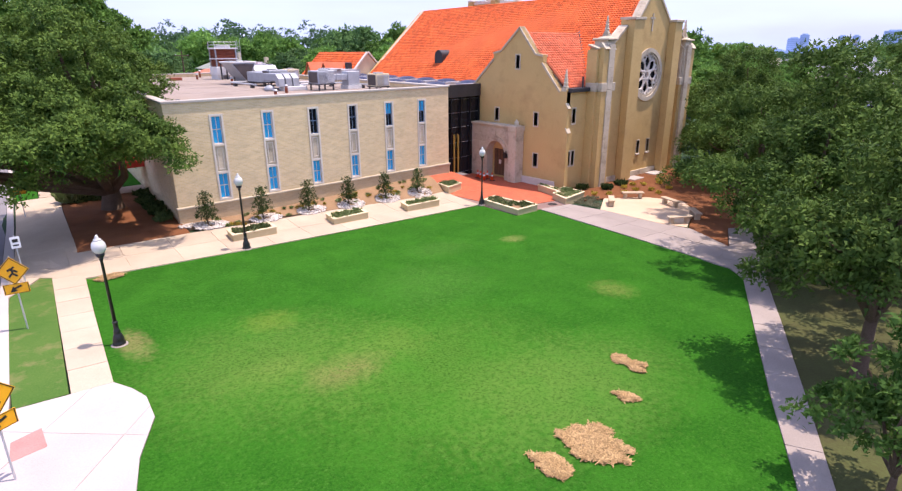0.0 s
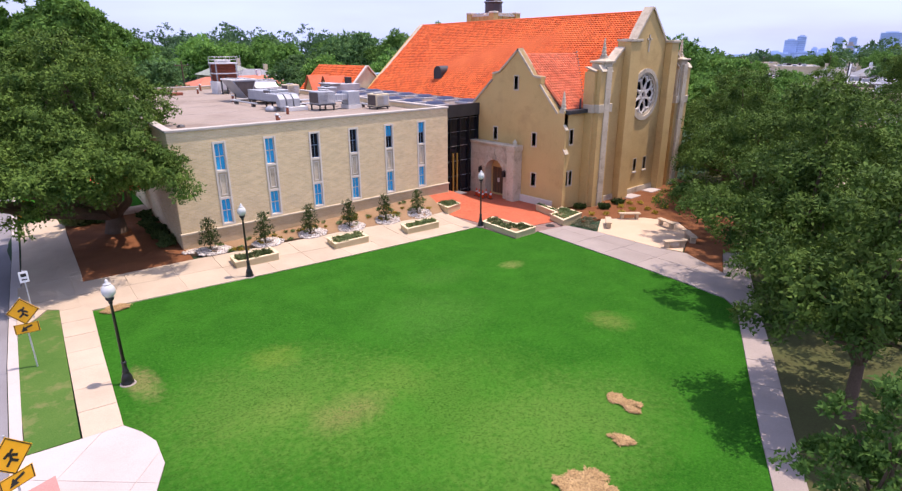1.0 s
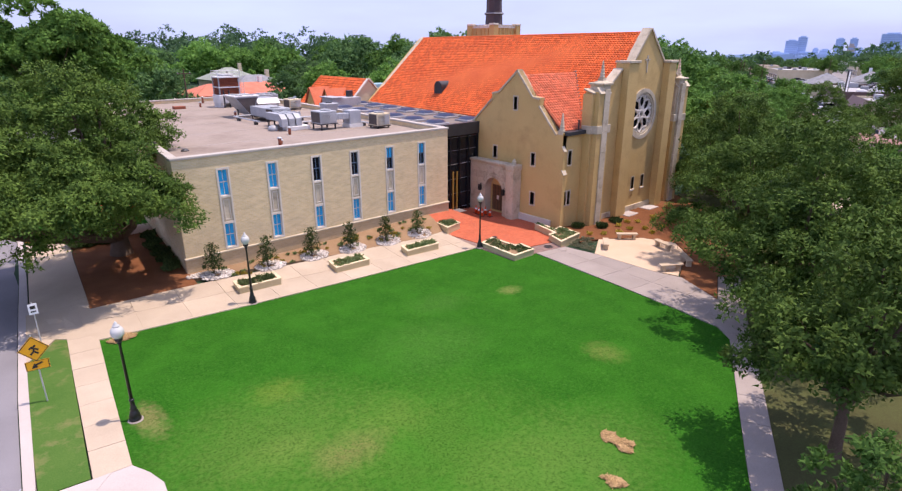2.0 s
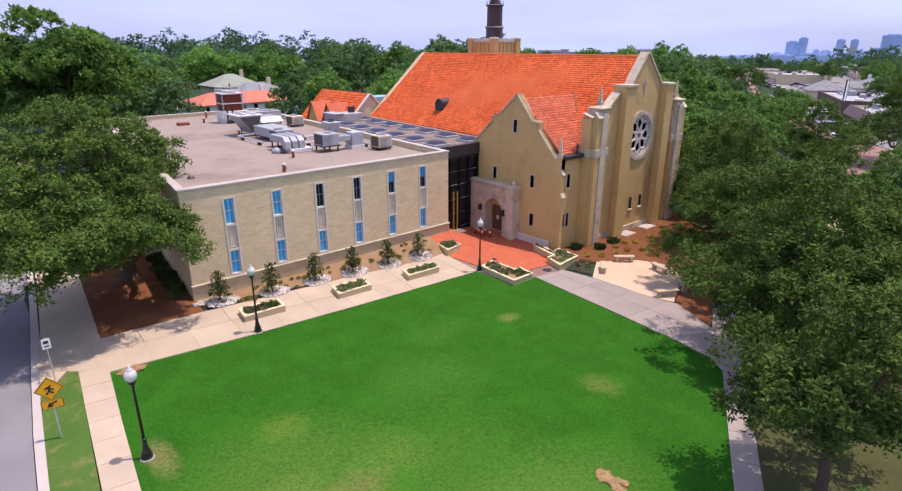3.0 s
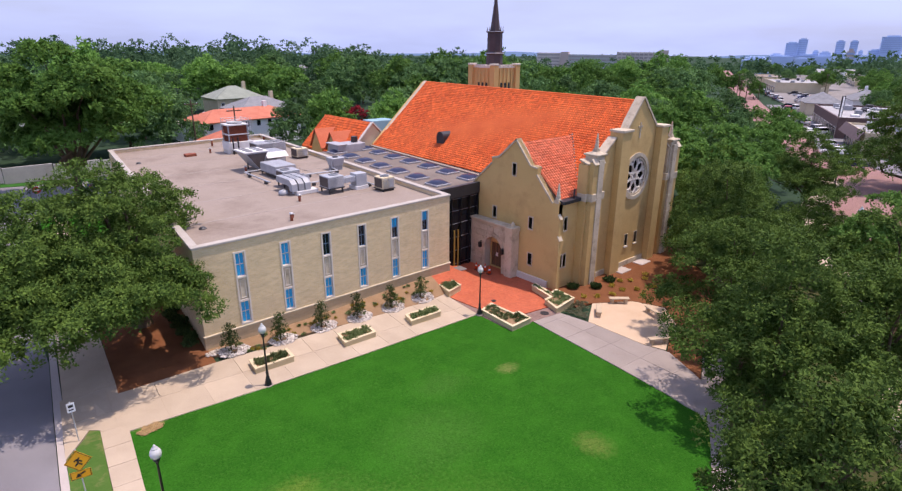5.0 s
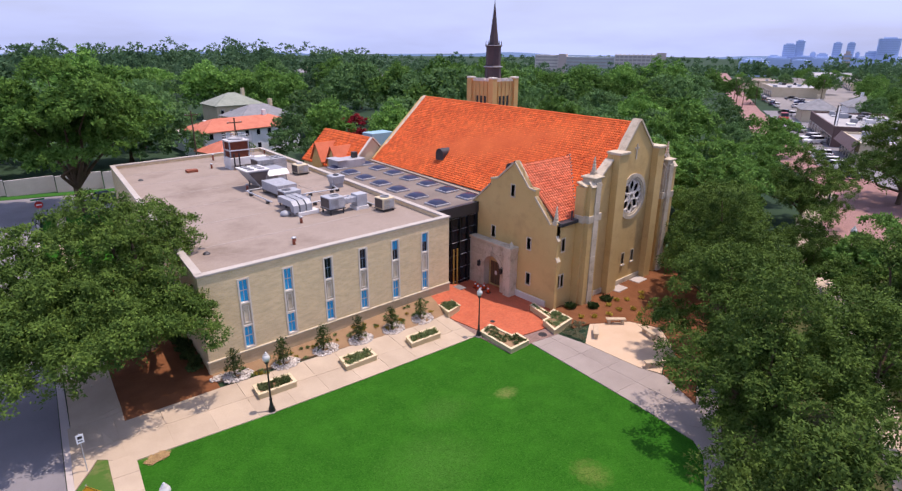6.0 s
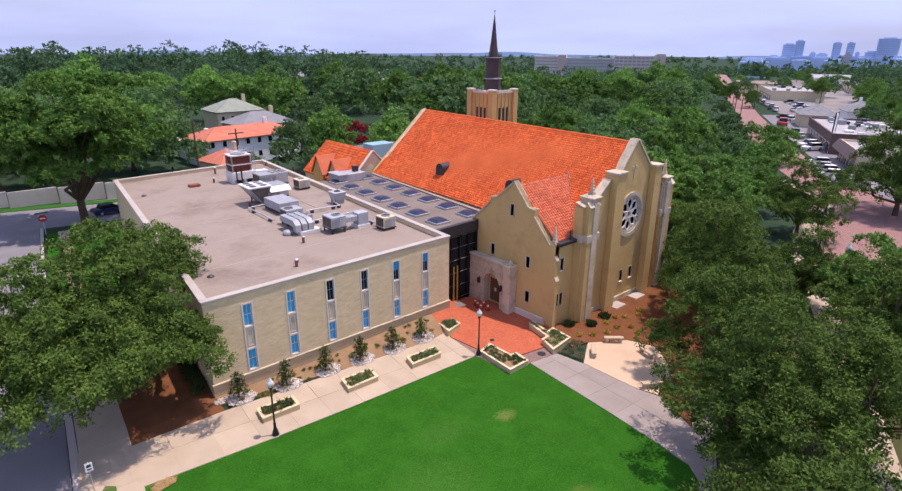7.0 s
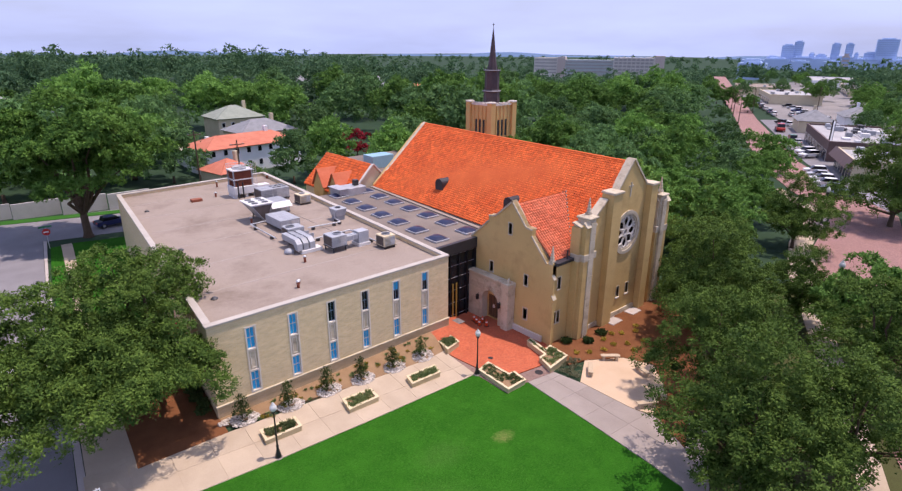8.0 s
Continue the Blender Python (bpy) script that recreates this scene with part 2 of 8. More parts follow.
M_LAWN = lawn_material()
M_VERGE = material("verge_grass", (0.025, 0.10, 0.012), (0.10, 0.165, 0.035), 0.9, 0.5, 24.0, 0.03, spread=0.8, spec=0.15)
M_GROVE = material("grove_floor", (0.055, 0.045, 0.022), (0.085, 0.105, 0.035), 0.95, 0.6, 12.0, 0.03, spread=0.8, spec=0.1)
M_FAR = material("far_ground", (0.018, 0.042, 0.024), (0.042, 0.075, 0.04), 0.95, 0.02, 0.2, spread=0.8, spec=0.1)
M_CONCRETE = material("concrete", (0.385, 0.305, 0.22), (0.50, 0.405, 0.30), 0.85, 0.6, 30.0, 0.004, per_object=0.06, spec=0.25)
M_CONCRETE_GREY = material("grey_concrete", (0.25, 0.21, 0.185), (0.345, 0.295, 0.26), 0.85, 0.6, 30.0, 0.004, per_object=0.06, spec=0.25)
M_PALE = material("pale_concrete", (0.39, 0.34, 0.31), (0.49, 0.435, 0.40), 0.85, 0.6, 30.0, 0.003, per_object=0.04, spec=0.25)
M_ASPHALT = material("asphalt", (0.16, 0.15, 0.16), (0.25, 0.24, 0.25), 0.9, 0.3, 40.0, 0.006, spec=0.25)
M_MULCH = material("mulch", (0.10, 0.035, 0.015), (0.26, 0.11, 0.05), 0.95, 0.8, 22.0, 0.05, spread=0.9, spec=0.1)
M_BED = material("bed_soil", (0.22, 0.13, 0.07), (0.36, 0.24, 0.14), 0.95, 0.9, 24.0, 0.04, spread=0.8, spec=0.1)
M_GRANITE = material("granite_fines", (0.50, 0.355, 0.235), (0.61, 0.46, 0.325), 0.95, 0.5, 40.0, 0.004, spec=0.15)
M_PLAZA = brickwork("plaza_brick", (0.43, 0.085, 0.034), (0.52, 0.125, 0.052), (0.34, 0.09, 0.05), 0.2, 0.1, 0.85, 0.006, "floor")
M_PAVER = brickwork("brown_pavers", (0.20, 0.12, 0.10), (0.27, 0.17, 0.14), (0.18, 0.12, 0.1), 0.2, 0.1, 0.85, 0.006, "floor")
M_STREETBRICK = brickwork("street_brick", (0.25, 0.125, 0.11), (0.33, 0.185, 0.16), (0.24, 0.14, 0.12), 0.22, 0.11, 0.9, 0.008, "floor")
M_BRICK = brickwork("buff_brick", (0.70, 0.545, 0.315), (0.60, 0.455, 0.25), (0.68, 0.56, 0.375), 0.3, 0.085, 0.85)
M_BASEBRICK = brickwork("base_brick", (0.55, 0.41, 0.235), (0.48, 0.35, 0.19), (0.52, 0.41, 0.27), 0.3, 0.085, 0.85)
M_STUCCO = material("stucco", (0.51, 0.34, 0.135), (0.64, 0.445, 0.185), 0.9, 0.35, 14.0, 0.006, spread=0.6, spec=0.2)
M_STONE = material("limestone", (0.43, 0.355, 0.245), (0.63, 0.545, 0.415), 0.85, 0.9, 7.0, 0.01, spread=0.8, spec=0.25, per_object=0.08)
M_TRIM = material("pale_trim", (0.58, 0.52, 0.44), (0.70, 0.64, 0.56), 0.7, 0.8, 20.0, 0.003, spec=0.3)
M_COPING = material("parapet_coping", (0.36, 0.32, 0.28), (0.50, 0.46, 0.41), 0.8, 0.9, 16.0, 0.003)
M_ROOFDECK = material("gravel_roof", (0.245, 0.196, 0.160), (0.39, 0.325, 0.275), 0.95, 0.16, 14.0, 0.006, spread=0.6, spec=0.15, big=0.6)
def stained(m, dark, scale, lo, hi, amount):
    """Broad weather stains of a darker colour over a material."""
    n, l = m.node_tree.nodes, m.node_tree.links
    p = n["Principled BSDF"]
    base = p.inputs["Base Color"].links[0].from_socket
    co, no = n.new("ShaderNodeTexCoord"), n.new("ShaderNodeTexNoise")
    no.inputs["Scale"].default_value, no.inputs["Detail"].default_value, no.inputs["Roughness"].default_value = scale, 9, 0.65
    rr, mx = n.new("ShaderNodeMapRange"), n.new("ShaderNodeMix")
    rr.inputs[1].default_value, rr.inputs[2].default_value, rr.inputs[4].default_value = lo, hi, amount
    mx.data_type = "RGBA"
    mx.inputs[7].default_value = (*dark, 1)
    l.new(co.outputs["Object"], no.inputs["Vector"])
    l.new(no.outputs[0], rr.inputs[0])
    l.new(rr.outputs[0], mx.inputs[0])
    l.new(base, mx.inputs[6])
    l.new(mx.outputs[2], p.inputs["Base Color"])
    return m


stained(M_LAWN, (0.006, 0.052, 0.004), 11.0, 0.46, 0.66, 0.7)
stained(M_LAWN, (0.07, 0.19, 0.028), 6.0, 0.55, 0.75, 0.5)
stained(M_LAWN, (0.030, 0.155, 0.012), 0.5, 0.45, 0.7, 0.5)
stained(M_LAWN, (0.055, 0.175, 0.024), 24.0, 0.52, 0.68, 0.45)
stained(M_LAWN, (0.004, 0.044, 0.004), 17.0, 0.54, 0.70, 0.5)
stained(M_VERGE, (0.27, 0.20, 0.10), 0.9, 0.5, 0.68, 0.6)
stained(M_ROOFDECK, (0.15, 0.11, 0.085), 0.16, 0.46, 0.68, 0.75)
M_LINKROOF = material("link_roof", (0.14, 0.115, 0.10), (0.24, 0.20, 0.17), 0.95, 0.25, 18.0, 0.005, spec=0.2, spread=0.6, big=0.65)
M_TILE = material("clay_tile", (0.52, 0.082, 0.016), (0.72, 0.15, 0.034), 0.75, 0.5, 12.0, 0.004, per_island=0.24, spec=0.3)
M_TILE_OLD = material("weathered_tile", (0.52, 0.11, 0.045), (0.66, 0.20, 0.10), 0.75, 0.8, 12.0, 0.004, per_island=0.2, spec=0.3)
stained(M_STUCCO, (0.33, 0.21, 0.085), 0.5, 0.5, 0.75, 0.5)
stained(M_STONE, (0.16, 0.12, 0.085), 1.1, 0.52, 0.75, 0.7)
M_DARKMETAL = material("dark_metal", (0.03, 0.03, 0.035), (0.06, 0.06, 0.065), 0.45, 1.0, 20.0, spec=0.5, metal=0.4)
M_BLACK = material("black_paint", (0.008, 0.008, 0.01), (0.016, 0.016, 0.018), 0.4, 2.0, 30.0, spec=0.5)
M_GALV = material("galvanised", (0.235, 0.25, 0.275), (0.42, 0.435, 0.455), 0.55, 1.6, 12.0, 0.002, spec=0.4, metal=0.1, spread=0.8, per_object=0.22)
M_SASHBLUE = material("blue_sash", (0.10, 0.17, 0.27), (0.15, 0.24, 0.36), 0.5, 1.0, 8.0, spec=0.4)
M_DARKGLASS = glass("dark_glass", (0.012, 0.012, 0.016), 0.12)
M_BLUEGLASS = glass("blue_glass", (0.002, 0.39, 0.76), 0.5)
M_SPIRE = material("spire_copper", (0.045, 0.03, 0.035), (0.09, 0.06, 0.06), 0.6, 0.7, 14.0, spec=0.4)
M_TOWER = material("tower_stucco", (0.52, 0.32, 0.12), (0.62, 0.41, 0.17), 0.9, 0.4, 14.0, 0.004, spec=0.2)
M_BARK = material("bark", (0.07, 0.045, 0.03), (0.17, 0.12, 0.085), 0.95, 2.0, 18.0, 0.03, spread=0.9, spec=0.1)
M_OAK = foliage("oak_leaves", (0.019, 0.053, 0.012), (0.114, 0.192, 0.036), 0.2, patch=1.1, vary=(0.85, 1.15), speck=0.16)
M_ELM = foliage("elm_leaves", (0.055, 0.145, 0.030), (0.145, 0.285, 0.060), 0.32, vary=(0.7, 1.4), patch=0.5, speck=0.25)
M_SHRUB = foliage("shrub_leaves", (0.02, 0.045, 0.012), (0.09, 0.13, 0.04), 0.2)
M_FARLEAF = foliage("far_leaves", (0.050, 0.120, 0.044), (0.125, 0.24, 0.080), 0.32, vary=(0.7, 1.35), patch=0.5, speck=0.25)

# ---------------------------------------------------------------- ground
def fall(x, y):
    """How far the country drops away from the campus towards the horizon."""
    r, a = math.hypot(x, y), math.degrees(math.atan2(y, x))
    rise = 9.0 * smooth(230, 340, r) * (1 - smooth(420, 800, r)) * smooth(50, 62, a)
    return rise - min(30.0, 0.045 * max(0.0, r - 280) * smooth(22, 30, a) * (1 - 0.45 * smooth(45, 58, a)) + 0.042 * max(0.0, r - 560))


def ground_sheet():
    bm = B()
    xs = [-2500, -800, -250, -80, -30] + [i * 2.0 for i in range(-10, 40)] + [90, 120, 200, 300, 400, 560, 700, 900, 1200, 1600, 2600, 3600]
    ys = [-600, -150, -50, -20] + [i * 2.0 for i in range(-5, 36)] + [80, 100, 160, 230, 300, 400, 560, 700, 900, 1200, 1500, 2200, 3600]
    grid = [[bm.verts.new((x, y, G(x, y) - 0.12 + fall(x, y))) for x in xs] for y in ys]
    for j in range(len(ys) - 1):
        for i in range(len(xs) - 1):
            bm.faces.new((grid[j][i], grid[j][i + 1], grid[j + 1][i + 1], grid[j + 1][i]))
    return solo("ground", bm, M_FAR, "green wooded ground stretching away to the horizon", "ground", kind="structure", flat=False)


def sheet(name, poly, mat, lift, label, category, step=1.0, kind="structure"):
    """A thin ground layer over a polygon, cut fine enough to follow the ground."""
    bm = B()
    vs = [bm.verts.new((x, y, 0)) for x, y in poly]
    f = bm.faces.new(vs)
    if f.normal.z < 0 or f.calc_area() and sum((poly[i][0] * poly[(i + 1) % len(poly)][1] - poly[(i + 1) % len(poly)][0] * poly[i][1]) for i in range(len(poly))) < 0:
        bmesh.ops.reverse_faces(bm, faces=[f])
    x0, x1 = min(p[0] for p in poly), max(p[0] for p in poly)
    y0, y1 = min(p[1] for p in poly), max(p[1] for p in poly)
    for axis, a, b in ((0, x0, x1), (1, y0, y1)):
        k = a + step
        while k < b:
            co = (k, 0, 0) if axis == 0 else (0, k, 0)
            no = (1, 0, 0) if axis == 0 else (0, 1, 0)
            bmesh.ops.bisect_plane(bm, geom=bm.verts[:] + bm.edges[:] + bm.faces[:], plane_co=co, plane_no=no)
            k += step
    top = bm.faces[:]
    for v in bm.verts:
        v.co.z = G(v.co.x, v.co.y) + lift
    edge = [e for e in bm.edges if e.is_boundary]
    ret = bmesh.ops.extrude_edge_only(bm, edges=edge)
    for v in ret["geom"]:
        if isinstance(v, bmesh.types.BMVert):
            v.co.z -= lift + 0.2
    return solo(name, bm, mat, label, category, kind=kind)


ground_sheet()
LAWN = [(28.5, 28.1), (28.45, 24.55), (30.85, 24.75), (30.1, 17.5), (29.55, 13.2), (29.2, 11.2), (28.3, 10.15), (22.9, 7.45), (18.85, 5.4), (15.5, 3.6), (8.0, -0.5), (2.6, 11.5),
        (3.4, 14.4), (4.2, 16.0), (4.3, 17.2), (4.1, 18.0), (3.75, 18.75), (4.35, 24.6), (4.85, 29.05), (11.9, 28.55), (18.4, 28.3)]


def wider(poly, w):
    """The same polygon, its sides moved outwards by w (for a clockwise loop)."""
    out, n = [], len(poly)
    for i in range(n):
        p0, p1, p2 = (Vector(poly[k % n]) for k in (i - 1, i, i + 1))
        a, b = (p1 - p0).normalized(), (p2 - p1).normalized()
        na, nb = Vector((-a.y, a.x)), Vector((-b.y, b.x))
        m = (na + nb) / max(0.5, 1 + na.dot(nb))
        out.append(tuple(p1 + m * w))
    return out


sheet("lawn", wider(LAWN, 0.3), M_LAWN, 0.0, "mown green lawn with a few dry patches", "lawn", 1.5)
sheet("verge", [(1.25, 18.95), (2.6, 18.85), (3.28, 25.8), (3.88, 31.5), (2.95, 29.8), (2.05, 28.6), (1.6, 24.8)], M_VERGE, 0.02, "narrow strip of patchy grass beside the kerb", "grass")
sheet("street", [(-60, -30), (-0.2, -30), (0.75, 18.0), (1.35, 25.5), (2.1, 33.0), (2.9, 40.5), (5.6, 70.0), (7.6, 87), (40, 84), (40, 97), (4.4, 101), (-60, 110)], M_ASPHALT, -0.08, "grey asphalt street with tree shade", "street", 6.0)
sheet("kerb", [(1.05, 18.0), (1.25, 19.6), (1.72, 25.2), (2.15, 30.3), (2.6, 33.0), (3.3, 40.5), (5.9, 70.0), (8.0, 86.7), (7.65, 86.9), (5.65, 70.0), (2.95, 40.5), (2.15, 33.0), (1.4, 25.5), (0.8, 18.0)], M_PALE, 0.03, "pale concrete kerb", "kerb", 4.0)
sheet("sidewalk_west", [(2.65, 18.75), (3.75, 18.7), (4.35, 24.6), (4.85, 29.05), (5.35, 34.4), (4.1, 34.4), (3.9, 31.9), (3.3, 25.8)], M_CONCRETE, 0.035, "pale concrete footpath", "footpath")
sheet("corner_pad", [(0.85, 18.9), (2.65, 18.75), (3.75, 18.68), (4.1, 17.95), (4.3, 17.2), (4.2, 16.0), (3.42, 14.4), (2.5, 11.4), (0.3, 11.4)], M_PALE, 0.035, "white concrete corner pad", "pavement")
sheet("facade_walk", [(4.1, 34.4), (2.6, 34.3), (2.2, 30.5), (2.0, 28.6), (2.9, 29.85), (3.9, 31.4), (4.85, 29.1), (11.9, 28.6), (18.4, 28.35), (28.5, 28.15), (28.9, 32.4), (26.55, 32.2), (19.8, 32.6), (10.65, 33.0), (5.2, 32.95), (5.35, 34.4)], M_CONCRETE, 0.035, "pale concrete walk along the classroom building", "footpath")
sheet("door_walk", [(6.3, 45.25), (11.75, 45.6), (12.0, 48.25), (6.55, 47.5)], M_CONCRETE, 0.035, "pale concrete walk to the side door", "footpath")
sheet("mulch_bed_west", [(5.35, 34.4), (5.2, 32.95), (10.65, 33.0), (10.68, 34.6), (11.7, 45.5), (6.3, 45.2), (6.0, 42)], M_MULCH, 0.06, "brown bark mulch under the oak", "mulch bed", 1.0)
sheet("planting_bed", [(10.65, 33.75), (19.8, 32.6), (26.55, 32.2), (28.9, 32.4), (29.2, 34.6), (10.68, 34.6)], M_BED, 0.06, "soil bed along the classroom wall", "planting bed", 0.8)
sheet("street_walk", [(4.1, 34.4), (2.75, 34.3), (3.4, 40.5), (4.05, 47.5), (6.5, 47.5), (6.3, 45.2), (5.95, 42.0), (5.35, 34.45)], M_CONCRETE, 0.036, "pale concrete footpath beside the street", "footpath", 2.0)
sheet("street_verge", [(4.1, 47.6), (4.65, 54.0), (6.15, 69.6), (7.95, 83.5), (9.1, 83.5), (7.5, 69.0), (5.9, 54.0), (5.35, 47.6)], M_LAWN, 0.03, "bright green grass strip beside the kerb", "grass", 3.0)
sheet("side_lawn", [(10.4, 84.0), (8.75, 69.0), (7.15, 54.0), (6.7, 48.3), (12.0, 48.3), (12.6, 54.2), (15.0, 76.0), (17.0, 76.5), (17.5, 83.0)], M_LAWN, 0.02, "bright green side lawn with a footpath", "lawn", 3.0)
sheet("plaza", [(28.95, 32.4), (29.3, 28.9), (29.95, 26.2), (34.9, 25.6), (37.0, 27.7), (37.0, 38.3), (31.5, 37.6), (31.0, 34.6), (29.2, 34.6)], M_PLAZA, 0.03, "red brick entrance plaza", "plaza")
sheet("paver_border", [(28.55, 28.1), (28.5, 24.65), (30.85, 24.75), (33.7, 24.4), (34.8, 25.5), (29.9, 26.1), (29.2, 28.8), (28.85, 32.3)], M_PAVER, 0.034, "brown pavers edging the plaza", "paving")
sheet("church_walk", [(30.9, 24.7), (33.7, 24.35), (34.1, 21.8), (34.1, 17.5), (34.5, 15.8), (32.75, 12.7), (36.5, 14.4), (37.6, 13.5), (30.75, 10.2), (24.3, 6.92), (20.22, 4.9), (11.8, 0.75), (9.4, 0.3), (15.55, 3.55), (18.9, 5.35), (22.95, 7.4), (28.35, 10.1), (29.25, 11.15), (29.6, 13.1), (30.15, 17.5)], M_CONCRETE_GREY, 0.035, "grey concrete walk beside the lawn", "footpath")
sheet("granite_court", [(34.15, 22.1), (37.2, 23.9), (40.2, 22.1), (41.1, 19.8), (39.0, 17.7), (36.7, 17.0), (34.6, 16.1), (34.15, 17.6)], M_GRANITE, 0.045, "sitting court of tan crushed granite", "court")
sheet("mulch_bed_east", [(35.6, 24.3), (37.2, 24.0), (40.3, 22.15), (41.2, 19.8), (39.05, 17.6), (36.7, 16.9), (34.4, 15.9), (32.85, 12.8), (36.5, 14.45), (37.65, 13.6), (50, 20), (56, 28), (37.05, 27.7)], M_MULCH, 0.03, "brown bark mulch bed before the church", "mulch bed")
sheet("oak_grove", [(37.6, 13.9), (30.5, 10.5), (24.0, 7.1), (11.5, 0.9), (14, -14), (75, 0), (66, 27), (56, 27.5), (50, 19.8)], M_GROVE, 0.0, "shaded bare earth and thin grass under the oaks", "grass", 3.0)

# ---------------------------------------------------------------- classroom building
FY, RZ = 34.64, 7.34
CL = [(10.68, FY), (31.3, FY), (33.9, 77.3), (14.9, 76.1)]


def classroom():
    t = thing("classroom_building", (20, 50, 0), "flat-roofed two-storey classroom building of buff brick", "building")
    cols = [13.48, 16.6, 19.7, 22.67, 25.67, 28.66]
    bm = B()
    # front wall, as piers and bands round the openings
    t0 = 0.35
    edges = [10.68] + [e for c in cols for e in (c - 0.40, c + 0.40)] + [31.3]
    for i in range(0, len(edges), 2):
        box(bm, edges[i], edges[i + 1], FY, FY + t0, 1.5, RZ)
    for c in cols:
        box(bm, c - 0.40, c + 0.40, FY + 0.002, FY + t0, 6.62, RZ)
        box(bm, c - 0.40, c + 0.40, FY + 0.002, FY + t0, 1.5, 1.54)
    (ax, ay), (bx, by), (cx, cy), (dx, dy) = CL
    prism(bm, [(bx - 0.35, by + t0), (bx, by + t0), (cx, cy), (cx - 0.35, cy)], 0.0, RZ)
    prism(bm, [(cx, cy), (dx, dy), (dx, dy - 0.35), (cx, cy - 0.35)], 0.0, RZ)
    prism(bm, [(dx, dy - 0.35), (ax, ay + t0), (ax + 0.35, ay + t0), (dx + 0.35, dy - 0.35)], 0.0, RZ)
    part("wall", bm, M_BRICK, t)
    bm = box(B(), ax - 0.05, bx + 0.05, FY - 0.06, FY + t0, -0.4, 1.38)
    part("base_course", bm, M_BASEBRICK, t, "tan brick base")
    bm = box(B(), ax - 0.1, bx + 0.1, FY - 0.14, FY + 0.2, 1.38, 1.5)
    part("ledge", bevelled(bm, 0.02), M_STONE, t, "pale stone ledge")
    bm = prism(B(), [(ax + 0.3, ay + 0.3), (bx - 0.3, by + 0.3), (cx - 0.3, cy - 0.3), (dx + 0.3, dy - 0.3)], 6.8, 7.02)
    part("roof", bm, M_ROOFDECK, t, "flat roof of worn pale gravel")
    for n, (p, q) in enumerate(((CL[0], CL[1]), (CL[1], CL[2]), (CL[2], CL[3]), (CL[3], CL[0]))):
        p, q = Vector((*p, 0)), Vector((*q, 0))
        d = (q - p).normalized()
        o = Vector((d.y, -d.x, 0))
        a, b = p - d * (0.08 if n % 2 == 0 else -0.34), q + d * (0.08 if n % 2 == 0 else -0.34)
        bm = prism(B(), [tuple((v + o * w).xy) for v, w in ((a, 0.08), (b, 0.08), (b, -0.42), (a, -0.42))], RZ, RZ + 0.14)
        part("coping", bevelled(bm, 0.02), M_COPING, t, "weathered pale parapet coping")
    for i, c in enumerate(cols):
        w = part("window_bay", box(box(B(), c - 0.40, c - 0.29, FY - 0.04, FY + 0.3, 1.54, 6.62), c + 0.29, c + 0.40, FY - 0.04, FY + 0.3, 1.54, 6.62), M_TRIM, t, "tall white stone window surround")
        for z0, z1 in ((1.54, 1.66), (3.15, 3.28), (4.78, 4.91), (6.50, 6.62)):
            part("crosspiece", box(B(), c - 0.29, c + 0.29, FY - 0.03, FY + 0.3, z0, z1), M_TRIM, w)
        bm = box(B(), c - 0.29, c + 0.29, FY + 0.06, FY + 0.28, 3.28, 4.78)
        part("spandrel", bm, M_STONE, w, "pale stone panel")
        bm = B()
        for x0, x1, z0, z1 in ((-0.19, -0.14, 3.4, 4.66), (0.14, 0.19, 3.4, 4.66), (-0.14, 0.14, 4.61, 4.66), (-0.14, 0.14, 3.4, 3.45)):
            box(bm, c + x0, c + x1, FY + 0.02, FY + 0.07, z0, z1)
        part("panel_moulding", bm, M_TRIM, w)
        for lo, hi, blue in ((1.66, 3.15, 2), (4.91, 6.50, (2, 2, 0, 0, 1, 1)[i])):
            mid = lo + (hi - lo) * 0.52
            for z0, z1, b in ((lo, mid, blue == 2), (mid, hi, blue >= 1)):
                part("pane", box(B(), c - 0.26, c + 0.26, FY + 0.13, FY + 0.15, z0 + 0.02, z1 - 0.02), M_BLUEGLASS if b else M_DARKGLASS, w, "blue reflective pane" if b else "dark pane")
            bm = B()
            for x0, x1, z0, z1 in ((-0.29, -0.25, lo, hi), (0.25, 0.29, lo, hi), (-0.25, 0.25, lo, lo + 0.04), (-0.25, 0.25, hi - 0.04, hi), (-0.25, 0.25, mid - 0.025, mid + 0.025), (-0.014, 0.014, lo + 0.04, mid - 0.025), (-0.014, 0.014, mid + 0.025, hi - 0.04)):
                box(bm, c + x0, c + x1, FY + 0.10, FY + 0.17, z0, z1)
            part("sash", bm, M_SASHBLUE if blue < 2 else M_TRIM, w)
    return t


classroom()

# ---------------------------------------------------------------- church
NY0, NY1, EZ, PZ = 27.4, 61.5, 7.2, 14.4
LE, RI, RE = 39.9, 47.45, 55.0


def nx(x, y):
    return x + (0.062 + (x - LE) / (RI - LE) * 0.024) * (y - NY0)


